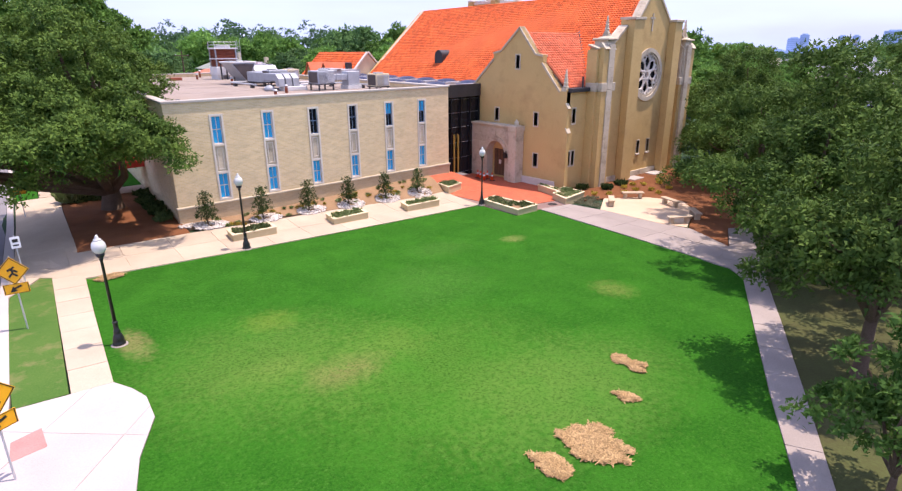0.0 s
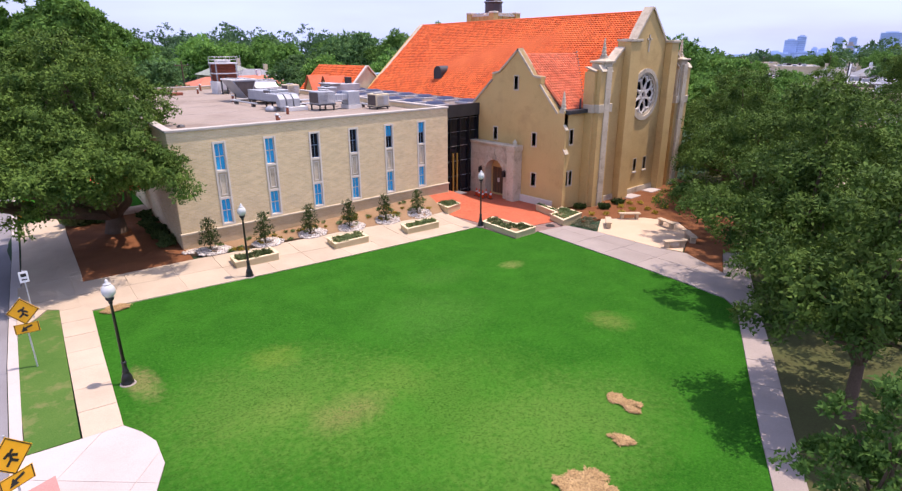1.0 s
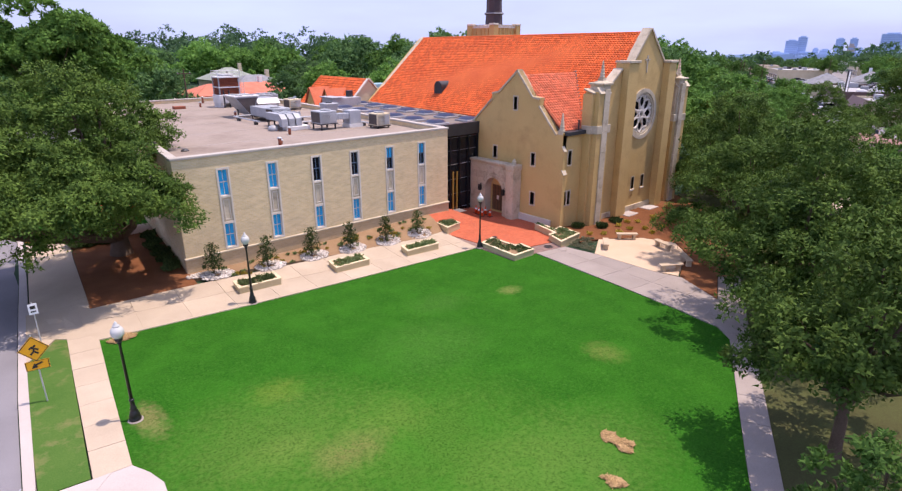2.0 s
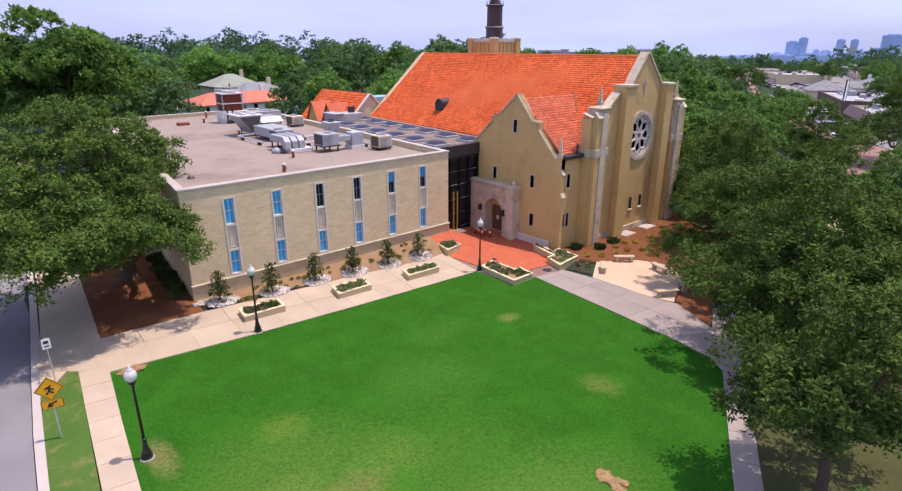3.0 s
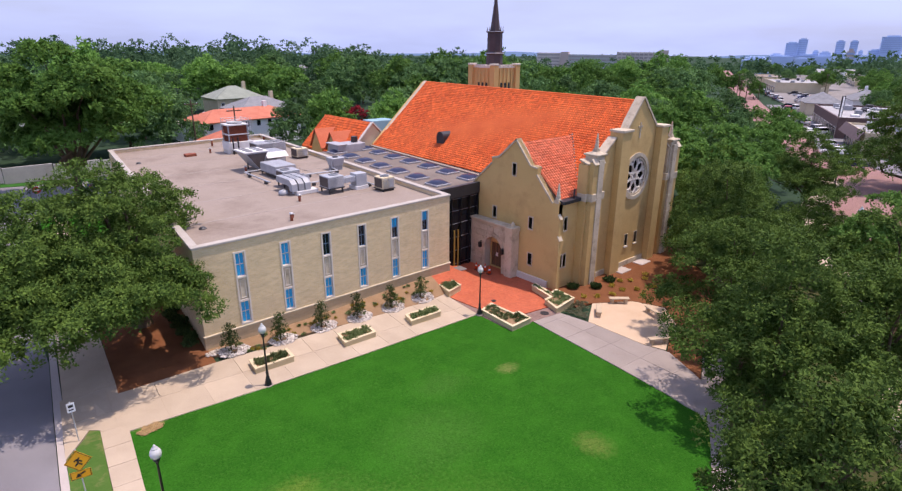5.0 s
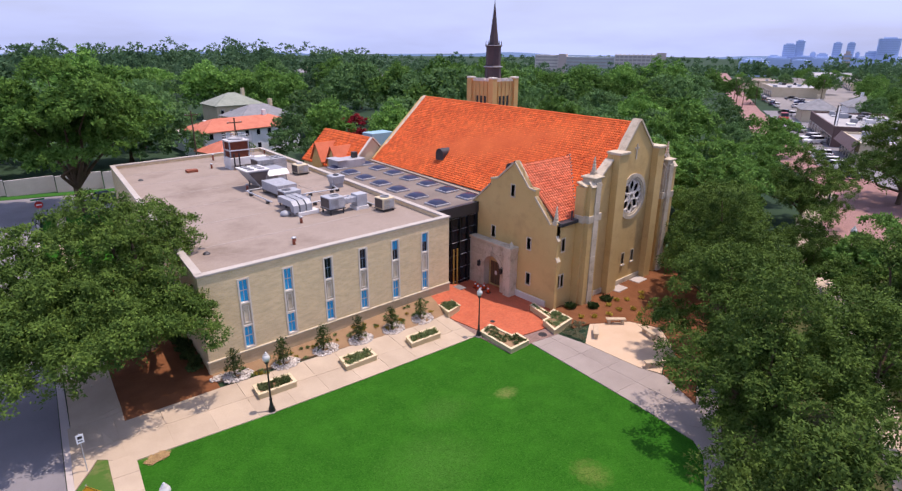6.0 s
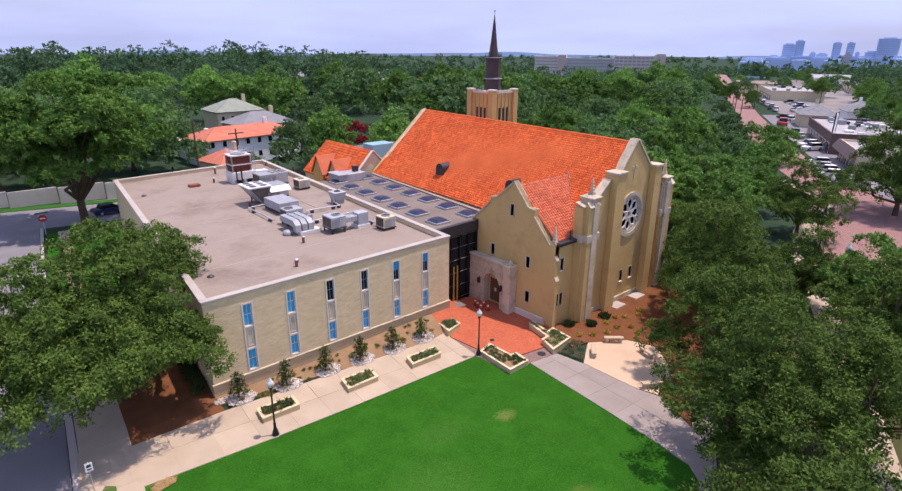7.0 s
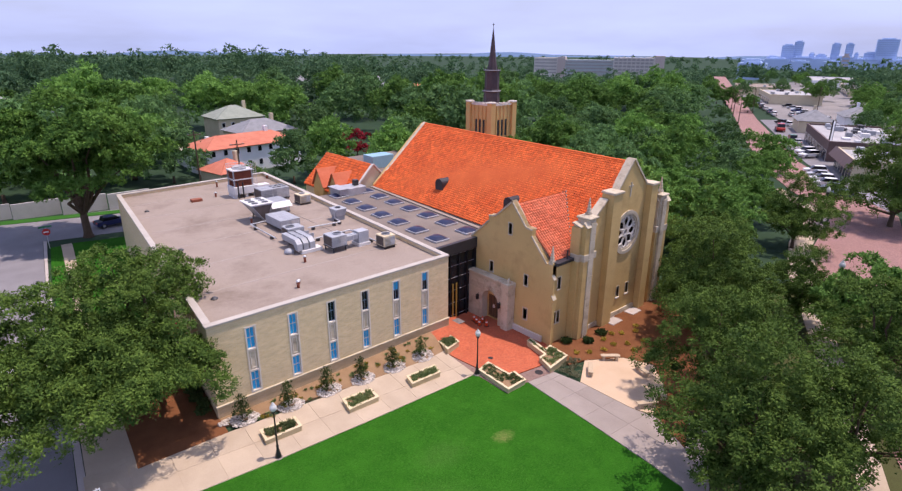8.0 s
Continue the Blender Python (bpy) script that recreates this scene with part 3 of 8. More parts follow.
def tiles(bm, a, b, c, d, col, row, lift=0.07, keep=None):
    """Barrel tiles over the slope a b (eave, left to right) c d (ridge, right to left): overlapping rows of arched pieces."""
    a, b, c, d = (Vector(p) for p in (a, b, c, d))
    nrm = (b - a).cross(d - a).normalized()
    nr, nc = max(1, round((d - a).length / row)), max(1, round((b - a).length / col))
    P = lambda u, v: (a.lerp(b, u)).lerp(d.lerp(c, u), v)
    for r in range(nr):
        for k in range(nc):
            u0, u1, v0, v1 = k / nc, (k + 1) / nc, r / nr, (r + 1.12) / nr
            if keep and not keep(P((u0 + u1) / 2, (r + 0.5) / nr)):
                continue
            j = random.uniform(-0.012, 0.012)
            lo = [P(u0 + (u1 - u0) * q, v0) + nrm * (h + j) for q, h in ((0.02, lift * 0.5), (0.3, lift * 2.2), (0.7, lift * 2.2), (0.98, lift * 0.5))]
            hi = [P(u0 + (u1 - u0) * q, min(1, v1)) + nrm * h for q, h in ((0.02, 0.0), (0.3, lift * 1.2), (0.7, lift * 1.2), (0.98, 0.0))]
            vl, vh = [bm.verts.new(p) for p in lo], [bm.verts.new(p) for p in hi]
            for q in range(3):
                bm.faces.new((vl[q], vl[q + 1], vh[q + 1], vh[q]))
            bm.faces.new((vl[3], vl[2], vl[1], vl[0]))
    return bm


def church():
    t = thing("church", (47, 45, -0.5), "tan stucco church with red clay-tile roof and rose window", "church")
    le, ri, re = LE, RI, RE
    z0 = -1.2
    bm = B()
    # long walls and back gable
    prism(bm, [(nx(le, 37.9), 37.9), (nx(le, 37.9) + 0.5, 37.9), (nx(le, NY1) + 0.5, NY1), (nx(le, NY1), NY1)], z0, EZ)
    prism(bm, [(nx(re, NY0 + 0.6) - 0.5, NY0 + 0.6), (nx(re, NY0 + 0.6), NY0 + 0.6), (nx(re, NY1), NY1), (nx(re, NY1) - 0.5, NY1)], z0, EZ)
    prof = [(le, z0), (re, z0), (re, EZ), (ri, PZ + 0.2), (le, EZ)]
    slab(bm, [(nx(x, NY1), NY1, z) for x, z in prof], -0.5)
    part("wall", bm, M_STUCCO, t)
    # front gable with a hole for the rose window
    rc, rz, rr = 47.4, 7.95, 1.93
    outline = [(41.0, z0), (53.6, z0), (53.6, 10.4), (51.3, 11.75), (51.3, 12.2), (50.05, 12.2), (47.45, 14.85), (45.3, 12.25), (43.75, 12.25), (43.75, 11.7), (41.0, 9.6)]
    holes = [[(rc + rr * math.cos(k * math.tau / 40), rz + rr * math.sin(k * math.tau / 40)) for k in range(40)]]
    for wx in (45.43, 46.99, 48.58):
        holes.append([(wx - 0.2, 1.35), (wx + 0.2, 1.35), (wx + 0.2, 2.45), (wx - 0.2, 2.45)])
    part("front_gable", pierced(outline, holes, lambda u, v: (u, NY0, v), Vector((0, 0.6, 0))), M_STUCCO, t)
    for wx in (45.43, 46.99, 48.58):
        w = part("slit_window", box(B(), wx - 0.2, wx + 0.2, NY0 + 0.2, NY0 + 0.22, 1.35, 2.45), M_DARKGLASS, t, "dark slit window")
        bm = B()
        for x0, x1, a0, a1 in ((-0.27, -0.2, 1.3, 2.5), (0.2, 0.27, 1.3, 2.5), (-0.2, 0.2, 2.45, 2.53)):
            box(bm, wx + x0, wx + x1, NY0 - 0.03, NY0 + 0.2, a0, a1)
        part("window_frame", bm, M_STONE, w)
        part("sill", box(B(), wx - 0.3, wx + 0.3, NY0 - 0.1, NY0 + 0.2, 1.2, 1.33), M_TRIM, w, "pale stone sill")
    # coping of the gable
    pts = [(41.0, 9.6), (43.75, 11.7), (43.75, 12.25), (45.3, 12.25), (47.45, 14.85), (50.05, 12.2), (51.3, 12.2), (51.3, 11.75), (53.6, 10.4)]
    bm = B()
    for (x0, a0), (x1, a1) in zip(pts, pts[1:]):
        if abs(x1 - x0) < 0.1:
            continue
        slab(bm, [(x0, NY0 - 0.12, a0), (x1, NY0 - 0.12, a1), (x1, NY0 + 0.72, a1), (x0, NY0 + 0.72, a0)], 0.16)
    part("coping", bm, M_STONE, t, "weathered limestone gable coping")
    # pilasters beside the rose bay
    for x0, x1, top in ((43.75, 45.2, 12.2), (50.1, 51.25, 12.15)):
        bm = B()
        prism(bm, [(x0, NY0 - 0.65), (x1, NY0 - 0.65), (x1, NY0), (x0, NY0)], z0, top)
        part("pilaster", bevelled(bm, 0.03), M_STUCCO, t)
        part("pilaster_cap", bevelled(box(B(), x0 - 0.08, x1 + 0.08, NY0 - 0.75, NY0 + 0.3, top, top + 0.22), 0.03), M_STONE, t, "limestone cap")
    # corner piers with pinnacles
    for c, m, y in ((40.45, 1, 26.5), (53.35, -1, 26.75)):
        back = NY0 + 0.5
        X = lambda a, b: (c + min(m * a, m * b), c + max(m * a, m * b))
        p = part("corner_pier", box(B(), *X(-0.7, 0.0), y + 0.1, back, z0, 10.15), M_STUCCO, t, "tall buttressed corner pier")
        part("side_buttress", box(B(), *X(-1.0, -0.7), y + 0.5, back, z0, 10.0), M_STUCCO, p)
        part("side_buttress", box(B(), *X(0.5, 1.1), y + 0.25, back, z0, 7.6), M_STUCCO, p)
        part("pier_stage", bevelled(box(box(B(), *X(-0.2, 0.85), y + 0.22, back, 7.5, 10.65), *X(0.5, 1.0), y + 0.35, back - 0.08, 7.5, 10.0), 0.03), M_STONE, p, "weathered limestone upper stage")
        for k in range(7):
            a = -1.0 + k * 1.62
            part("quoin_block", bevelled(box(B(), *X(-0.08, 0.62), y + 0.02, y + 0.3, a + 0.008, a + 1.612), 0.012), M_STONE, p)
        for a, b, f in ((-1.06, -0.7, 0.42), (-0.75, -0.06, 0.04), (0.6, 1.2, 0.15)):
            part("band_stone", bevelled(box(B(), *X(a, b), y + f, back - 0.08, 6.95, 7.6), 0.03), M_STONE, p, "limestone band")
        for a, b, f, h in ((-0.74, -0.1, 0.02, 10.0), (0.62, 1.05, 0.25, 9.95)):
            x0, x1 = X(a, b)
            part("weathering", slab(B(), [(x0, y + f, h), (x1, y + f, h), (x1, y + f + 0.4, h + 0.45), (x0, y + f + 0.4, h + 0.45)], 0.08), M_STONE, p, "sloped limestone weathering")
        part("shoulder_cap", slab(B(), [(min(c - m * 1.02, c - m * 0.3), y + 0.46, 10.0), (max(c - m * 1.02, c - m * 0.3), y + 0.46, 10.0), (max(c - m * 1.02, c - m * 0.3), back, 10.3), (min(c - m * 1.02, c - m * 0.3), back, 10.3)], 0.1), M_STONE, p)
        part("pier_cap", bevelled(box(B(), *X(-0.4, 0.98), y + 0.02, back + 0.08, 10.65, 10.83), 0.05), M_STONE, p, "limestone cap")
        part("cap_slope", lathe(B(), (c + m * 0.3, y + 0.72, 10.83), [(0.66, 0), (0.3, 0.14)], 8), M_STONE, p)
        part("pinnacle", pinnacle(c + m * 0.3, y + 0.7, 10.9, 0.72), M_STONE, p, "carved limestone pinnacle")
    # plinth and cross
    bm = B()
    for x0, x1, yy in ((41.6, 43.75, NY0), (45.2, 50.1, NY0), (51.25, 52.0, NY0)):
        box(bm, x0, x1, yy - 0.12, yy, z0, -0.15)
    part("plinth", bm, M_STONE, t, "limestone plinth")
    bm = box(box(B(), 47.32, 47.48, NY0 - 0.06, NY0 + 0.0, 11.4, 12.8), 47.05, 47.75, NY0 - 0.06, NY0 - 0.0, 12.35, 12.5)
    part("cross", bm, M_STONE, t, "small stone cross on the gable")
    rose(t, rc, rz, rr)
    # roof
    r = part("roof", slab(slab(B(), [(nx(le - 0.25, NY1), NY1, EZ - 0.25), (nx(le - 0.25, NY0 + 0.6), NY0 + 0.6, EZ - 0.25), (nx(ri, NY0 + 0.6), NY0 + 0.6, PZ), (nx(ri, NY1), NY1, PZ)], 0.12),
                         [(nx(re + 0.25, NY0 + 0.6), NY0 + 0.6, EZ - 0.25), (nx(re + 0.25, NY1), NY1, EZ - 0.25), (nx(ri, NY1), NY1, PZ), (nx(ri, NY0 + 0.6), NY0 + 0.6, PZ)], 0.12), M_TILE, t, "steep red-orange clay tile roof")
    wing_hole = lambda p: not (p.y < 38.0 and p.z < wing_z(p.y) - 0.1)
    bm = tiles(B(), (nx(le - 0.25, NY1 - 0.4), NY1 - 0.4, EZ - 0.1), (nx(le - 0.25, NY0 + 0.6), NY0 + 0.6, EZ - 0.1), (nx(ri, NY0 + 0.6), NY0 + 0.6, PZ + 0.12), (nx(ri, NY1 - 0.4), NY1 - 0.4, PZ + 0.12), 0.30, 0.27, keep=wing_hole)
    tagged(part("roof_tile", bm, M_TILE, r), kind="stuff")
    bm = tiles(B(), (nx(re + 0.25, NY0 + 0.6), NY0 + 0.6, EZ - 0.1), (nx(re + 0.25, NY1 - 0.4), NY1 - 0.4, EZ - 0.1), (nx(ri, NY1 - 0.4), NY1 - 0.4, PZ + 0.12), (nx(ri, NY0 + 0.6), NY0 + 0.6, PZ + 0.12), 0.5, 0.6)
    tagged(part("roof_tile", bm, M_TILE, r), kind="stuff")
    part("ridge_cap", rod(B(), (nx(ri, NY0 + 0.6), NY0 + 0.6, PZ + 0.15), (nx(ri, NY1), NY1, PZ + 0.15), 0.14, seg=10), M_TILE, r)
    bm = B()
    for s, e in ((-1, le), (1, re)):
        slab(bm, [(nx(e + s * 0.35, NY1 - 0.45), NY1 - 0.45, EZ - 0.25), (nx(e + s * 0.35, NY1 + 0.1), NY1 + 0.1, EZ - 0.25), (nx(ri, NY1 + 0.1), NY1 + 0.1, PZ + 0.35), (nx(ri, NY1 - 0.45), NY1 - 0.45, PZ + 0.35)], 0.25 * -s)
    part("rear_coping", bm, M_STONE, r, "stone verge coping")
    bm = prism(B(), [(nx(le, 38) - 0.55, 38), (nx(le, 38) - 0.25, 38), (nx(le, NY1) - 0.25, NY1), (nx(le, NY1) - 0.55, NY1)], EZ - 0.35, EZ - 0.1)
    part("gutter", bm, M_DARKMETAL, r, "dark metal eaves gutter")
    # round-topped roof vents
    for vy, vz in ((49.25, 9.2), (37.75, 9.35)):
        vx = nx(le + (vz - EZ) / (PZ - EZ) * (ri - le), vy)
        bm = B()
        prof = [(-0.62, -0.6), (0.62, -0.6)] + [(0.62 * math.cos(a), 0.62 * math.sin(a) + 0.2) for a in [k * math.pi / 10 for k in range(11)]]
        slab(bm, [(vx - 0.85, vy + u, vz + v) for u, v in prof], 1.7)
        bmesh.ops.recalc_face_normals(bm, faces=bm.faces[:])
        part("roof_vent", bm, M_DARKMETAL, r, "dark round-topped roof vent")
    wing(t)
    return t


def pierced(outline, holes, to3, depth):
    """A wall of an outline with holes, filled by triangulation and given depth."""
    bm = B()
    edges = []
    for loop in (outline, *holes):
        vs = [bm.verts.new(to3(u, v)) for u, v in loop]
        edges += [bm.edges.new((vs[i], vs[(i + 1) % len(vs)])) for i in range(len(vs))]
    bmesh.ops.triangle_fill(bm, use_beauty=True, edges=edges)
    faces = bm.faces[:]
    ret = bmesh.ops.extrude_face_region(bm, geom=faces, use_keep_orig=True)
    for g in ret["geom"]:
        if isinstance(g, bmesh.types.BMVert):
            g.co += depth
    bmesh.ops.recalc_face_normals(bm, faces=bm.faces[:])
    return bm


def pinnacle(x, y, z, s):
    bm = B()
    prism(bm, [(x - 0.3 * s, y - 0.3 * s), (x + 0.3 * s, y - 0.3 * s), (x + 0.3 * s, y + 0.3 * s), (x - 0.3 * s, y + 0.3 * s)], z, z + 0.35 * s)
    for k in range(5):
        r = (0.27 - k * 0.045) * s
        h = z + (0.35 + k * 0.36) * s
        lathe(bm, (x, y, h), [(r, 0), (r * 1.25, 0.1 * s), (r * 0.95, 0.16 * s), (r - 0.045 * s, 0.36 * s)], 6)
    return bm


def ring(bm, cx, cz, r0, r1, y0, y1, seg=40):
    for k in range(seg):
        a, b = k * math.tau / seg, (k + 1) * math.tau / seg
        q = [(cx + r * math.cos(g), cz + r * math.sin(g)) for r, g in ((r0, a), (r1, a), (r1, b), (r0, b))]
        f = [bm.verts.new((u, y0, v)) for u, v in q]
        h = [bm.verts.new((u, y1, v)) for u, v in q]
        bm.faces.new(f)
        for i in range(4):
            bm.faces.new((f[i], h[i], h[(i + 1) % 4], f[(i + 1) % 4]))
    return bm


def rose(t, cx, cz, R):
    w = part("rose_window", ring(ring(B(), cx, cz, R - 0.12, R + 0.22, NY0 - 0.12, NY0 + 0.3), cx, cz, R - 0.3, R - 0.12, NY0 - 0.02, NY0 + 0.3), M_STONE, t, "round traceried rose window of pale stone")
    bm = B()
    for k in range(8):
        a = k * math.tau / 8
        edge = []
        for q in range(13):
            u = q / 12
            edge.append((0.40 + (R - 0.72) * u, 0.40 * math.sin(math.pi * u ** 1.15)))
        loop = edge + [(r, -h) for r, h in edge[-2:0:-1]]
        pts = [Vector((cx + r * math.cos(a) - h * math.sin(a), NY0 + 0.12, cz + r * math.sin(a) + h * math.cos(a))) for r, h in loop]
        for p, q in zip(pts, pts[1:] + pts[:1]):
            rod(bm, p, q, 0.085, seg=6)
        b = a + math.tau / 16
        ring(bm, cx + (R - 0.47) * math.cos(b), cz + (R - 0.47) * math.sin(b), 0.16, 0.25, NY0 + 0.04, NY0 + 0.22, 12)
    ring(bm, cx, cz, 0.26, 0.40, NY0 + 0.03, NY0 + 0.25, 20)
    part("tracery", bm, M_TRIM, w)
    bm = B()
    lathe(bm, (0, 0, 0), [(R - 0.1, 0), (R - 0.1, 0.03)], 40)
    bmesh.ops.transform(bm, matrix=Matrix.Translation((cx, NY0 + 0.3, cz)) @ Matrix.Rotation(radians(90), 4, "X"), verts=bm.verts[:])
    part("pane", bm, M_DARKGLASS, w, "dark leaded glass")


def wing_z(y):
    """Height of the entrance wing's roof slope at depth y."""
    return 11.3 - abs(y - 32.6) * 0.88


PX0, PLEAN = 37.0, 0.0


def px(x, y):
    return PX0 + x + PLEAN * (y - 35.2)


def wing(t):
    z0 = -1.2
    out = [(27.7, z0), (37.75, z0), (37.75, 7.3), (35.45, 9.35), (35.4, 9.85), (34.6, 10.0), (32.6, 11.75), (30.85, 9.75), (30.15, 9.65), (30.15, 9.1), (28.3, 7.05), (27.7, 7.05)]
    holes = []
    wins = [(32.7, 9.12, 0.18, 0.5), (34.9, 4.9, 0.19, 0.5), (30.6, 4.8, 0.19, 0.5), (30.5, 1.55, 0.21, 0.52)]
    for y, z, a, b in wins:
        holes.append([(y - a, z - b), (y + a, z - b), (y + a, z + b), (y - a, z + b)])
    holes.append([(33.4, z0 + 0.9), (35.2, z0 + 0.9), (35.2, 2.0), (33.4, 2.0)])
    part("portal_gable", pierced(out, holes, lambda u, v: (px(0, u), u, v), Vector((0.45, 0, 0))), M_STUCCO, t)
    for y, z, a, b in wins:
        w = part("slit_window", slab(B(), [(px(0.2, y - a), y - a, z - b), (px(0.2, y + a), y + a, z - b), (px(0.2, y + a), y + a, z + b), (px(0.2, y - a), y - a, z + b)], 0.02), M_DARKGLASS, t, "dark slit window")
        bm = B()
        for u0, u1, v0, v1 in ((-a - 0.1, -a, -b - 0.1, b + 0.1), (a, a + 0.1, -b - 0.1, b + 0.1), (-a, a, b, b + 0.1), (-a, a, -b - 0.12, -b)):
            prism(bm, [(px(-0.04, y + u0), y + u0), (px(-0.04, y + u1), y + u1), (px(0.2, y + u1), y + u1), (px(0.2, y + u0), y + u0)], z + v0, z + v1)
        part("window_frame", bm, M_STONE, w, "pale stone surround")
    pts = [(37.75, 7.3), (35.45, 9.35), (35.4, 9.85), (34.6, 10.0), (32.6, 11.75), (30.85, 9.75), (30.15, 9.65), (30.15, 9.1), (28.3, 7.05)]
    bm = B()
    for (y0, a0), (y1, a1) in zip(pts, pts[1:]):
        if abs(y1 - y0) < 0.1:
            continue
        slab(bm, [(px(-0.1, y0), y0, a0), (px(0.55, y0), y0, a0), (px(0.55, y1), y1, a1), (px(-0.1, y1), y1, a1)], 0.14)
    part("coping", bm, M_STONE, t, "weathered limestone gable coping")
    part("pinnacle", pinnacle(px(0.2, 28.0), 28.0, 7.05, 0.75), M_STONE, t, "carved limestone pinnacle")
    # front wall of the wing
    fy = 27.7
    holes = [[(37.77, 4.65), (38.15, 4.65), (38.15, 5.75), (37.77, 5.75)], [(37.45, 1.4), (37.77, 1.4), (37.77, 2.5), (37.45, 2.5)], [(37.95, 1.4), (38.27, 1.4), (38.27, 2.5), (37.95, 2.5)]]
    part("wing_wall", pierced([(37.02, z0), (40.3, z0), (40.3, 7.2), (37.02, 7.2)], holes, lambda u, v: (u, fy, v), Vector((0, 0.45, 0))), M_STUCCO, t)
    for h in holes:
        (x0, a0), (x1, a1) = h[0], h[2]
        w = part("slit_window", box(B(), x0, x1, fy + 0.2, fy + 0.22, a0, a1), M_DARKGLASS, t, "dark slit window")
        bm = B()
        for u0, u1, v0, v1 in ((x0 - 0.09, x0, a0 - 0.1, a1 + 0.1), (x1, x1 + 0.09, a0 - 0.1, a1 + 0.1), (x0, x1, a1, a1 + 0.1), (x0, x1, a0 - 0.12, a0)):
            box(bm, u0, u1, fy - 0.04, fy + 0.2, v0, v1)
        part("window_frame", bm, M_STONE, w, "pale stone surround")
    bm = B()
    box(bm, 37.15, 39.5, fy - 0.35, fy + 0.4, 6.98, 7.28)
    part("gutter", bevelled(bm, 0.03), M_DARKMETAL, t, "dark metal eaves gutter")
    part("downpipe", rod(B(), (38.7, fy - 0.12, 7.1), (38.7, fy - 0.12, 8.1), 0.07), M_DARKMETAL, t, "dark downpipe")
    # corner buttress weatherings
    bm = box(box(B(), 36.8, 37.15, 27.35, 27.7, z0, 4.1), 36.85, 37.1, 27.45, 27.7, 4.1, 5.9)
    part("corner_buttress", bm, M_STUCCO, t)
    for x0, x1, y0, y1, h in ((36.75, 37.2, 27.3, 27.55, 4.0), (36.8, 37.15, 27.4, 27.67, 5.8)):
        part("weathering", slab(B(), [(x0, y0, h), (x1, y0, h), (x1, y1, h + 0.4), (x0, y1, h + 0.4)], 0.06), M_STONE, t, "pale stone weathering")
    part("base_course", bevelled(box(B(), 36.82, 37.0, 28.4, 31.85, z0, 0.12), 0.02), M_TRIM, t, "low white stone base course")
    # roof of the wing
    x1 = 44.9
    r = part("wing_roof", slab(slab(B(), [(px(0.4, 28.0), 28.0, wing_z(28.0)), (x1, 28.0, wing_z(28.0)), (x1, 32.6, 11.3), (px(0.4, 32.6), 32.6, 11.3)], -0.1),
                             [(x1, 37.8, wing_z(37.8)), (px(0.4, 37.8), 37.8, wing_z(37.8)), (px(0.4, 32.6), 32.6, 11.3), (x1, 32.6, 11.3)], -0.1), M_TILE_OLD, t, "wing roof of weathered pinkish clay tile")
    above = lambda p: p.z > EZ + (p.x - nx(LE, p.y)) / (nx(RI, p.y) - nx(LE, p.y)) * (PZ - EZ) + 0.05
    bm = tiles(B(), (px(0.4, 28.0), 28.0, wing_z(28.0)), (x1, 28.0, wing_z(28.0)), (x1, 32.6, 11.3), (px(0.4, 32.6), 32.6, 11.3), 0.3, 0.27, keep=above)
    bm = tiles(bm, (x1, 37.8, wing_z(37.8)), (px(0.4, 37.8), 37.8, wing_z(37.8)), (px(0.4, 32.6), 32.6, 11.3), (x1, 32.6, 11.3), 0.3, 0.27, keep=above)
    tagged(part("roof_tile", bm, M_TILE_OLD, r), kind="stuff")
    bm = B()
    vx = lambda y: nx(LE, y) + (wing_z(y) - EZ) / (PZ - EZ) * (nx(RI, y) - nx(LE, y)) - 0.05
    rod(bm, (vx(28.2), 28.2, wing_z(28.2) + 0.1), (vx(32.6), 32.6, wing_z(32.6) + 0.15), 0.09, seg=6)
    rod(bm, (vx(32.6), 32.6, wing_z(32.6) + 0.15), (vx(37.6), 37.6, wing_z(37.6) + 0.1), 0.09, seg=6)
    part("valley_flashing", bm, M_DARKMETAL, r, "dark metal valley flashing")
    # stone portal, its face laid in ashlar round the arch
    part("portal", pierced([(31.9, z0), (37.25, z0), (37.25, 4.0), (31.9, 4.0)], [[(33.2, z0 + 0.3)] + [(34.25 - math.cos(k * math.pi / 14) * 1.05, 1.65 + 1.15 * math.sin(k * math.pi / 14)) for k in range(15)] + [(35.3, z0 + 0.3)]], lambda u, v: (px(-0.75, u), u, v), Vector((0.72, 0, 0))), M_STONE, t, "limestone portal with a round arch")
    ashlar = [o for o in t.children if o.name.startswith("portal") and "arch" in o.get("label", "")][0]
    rng = np.random.default_rng(3)
    zr = -0.75
    row = 0
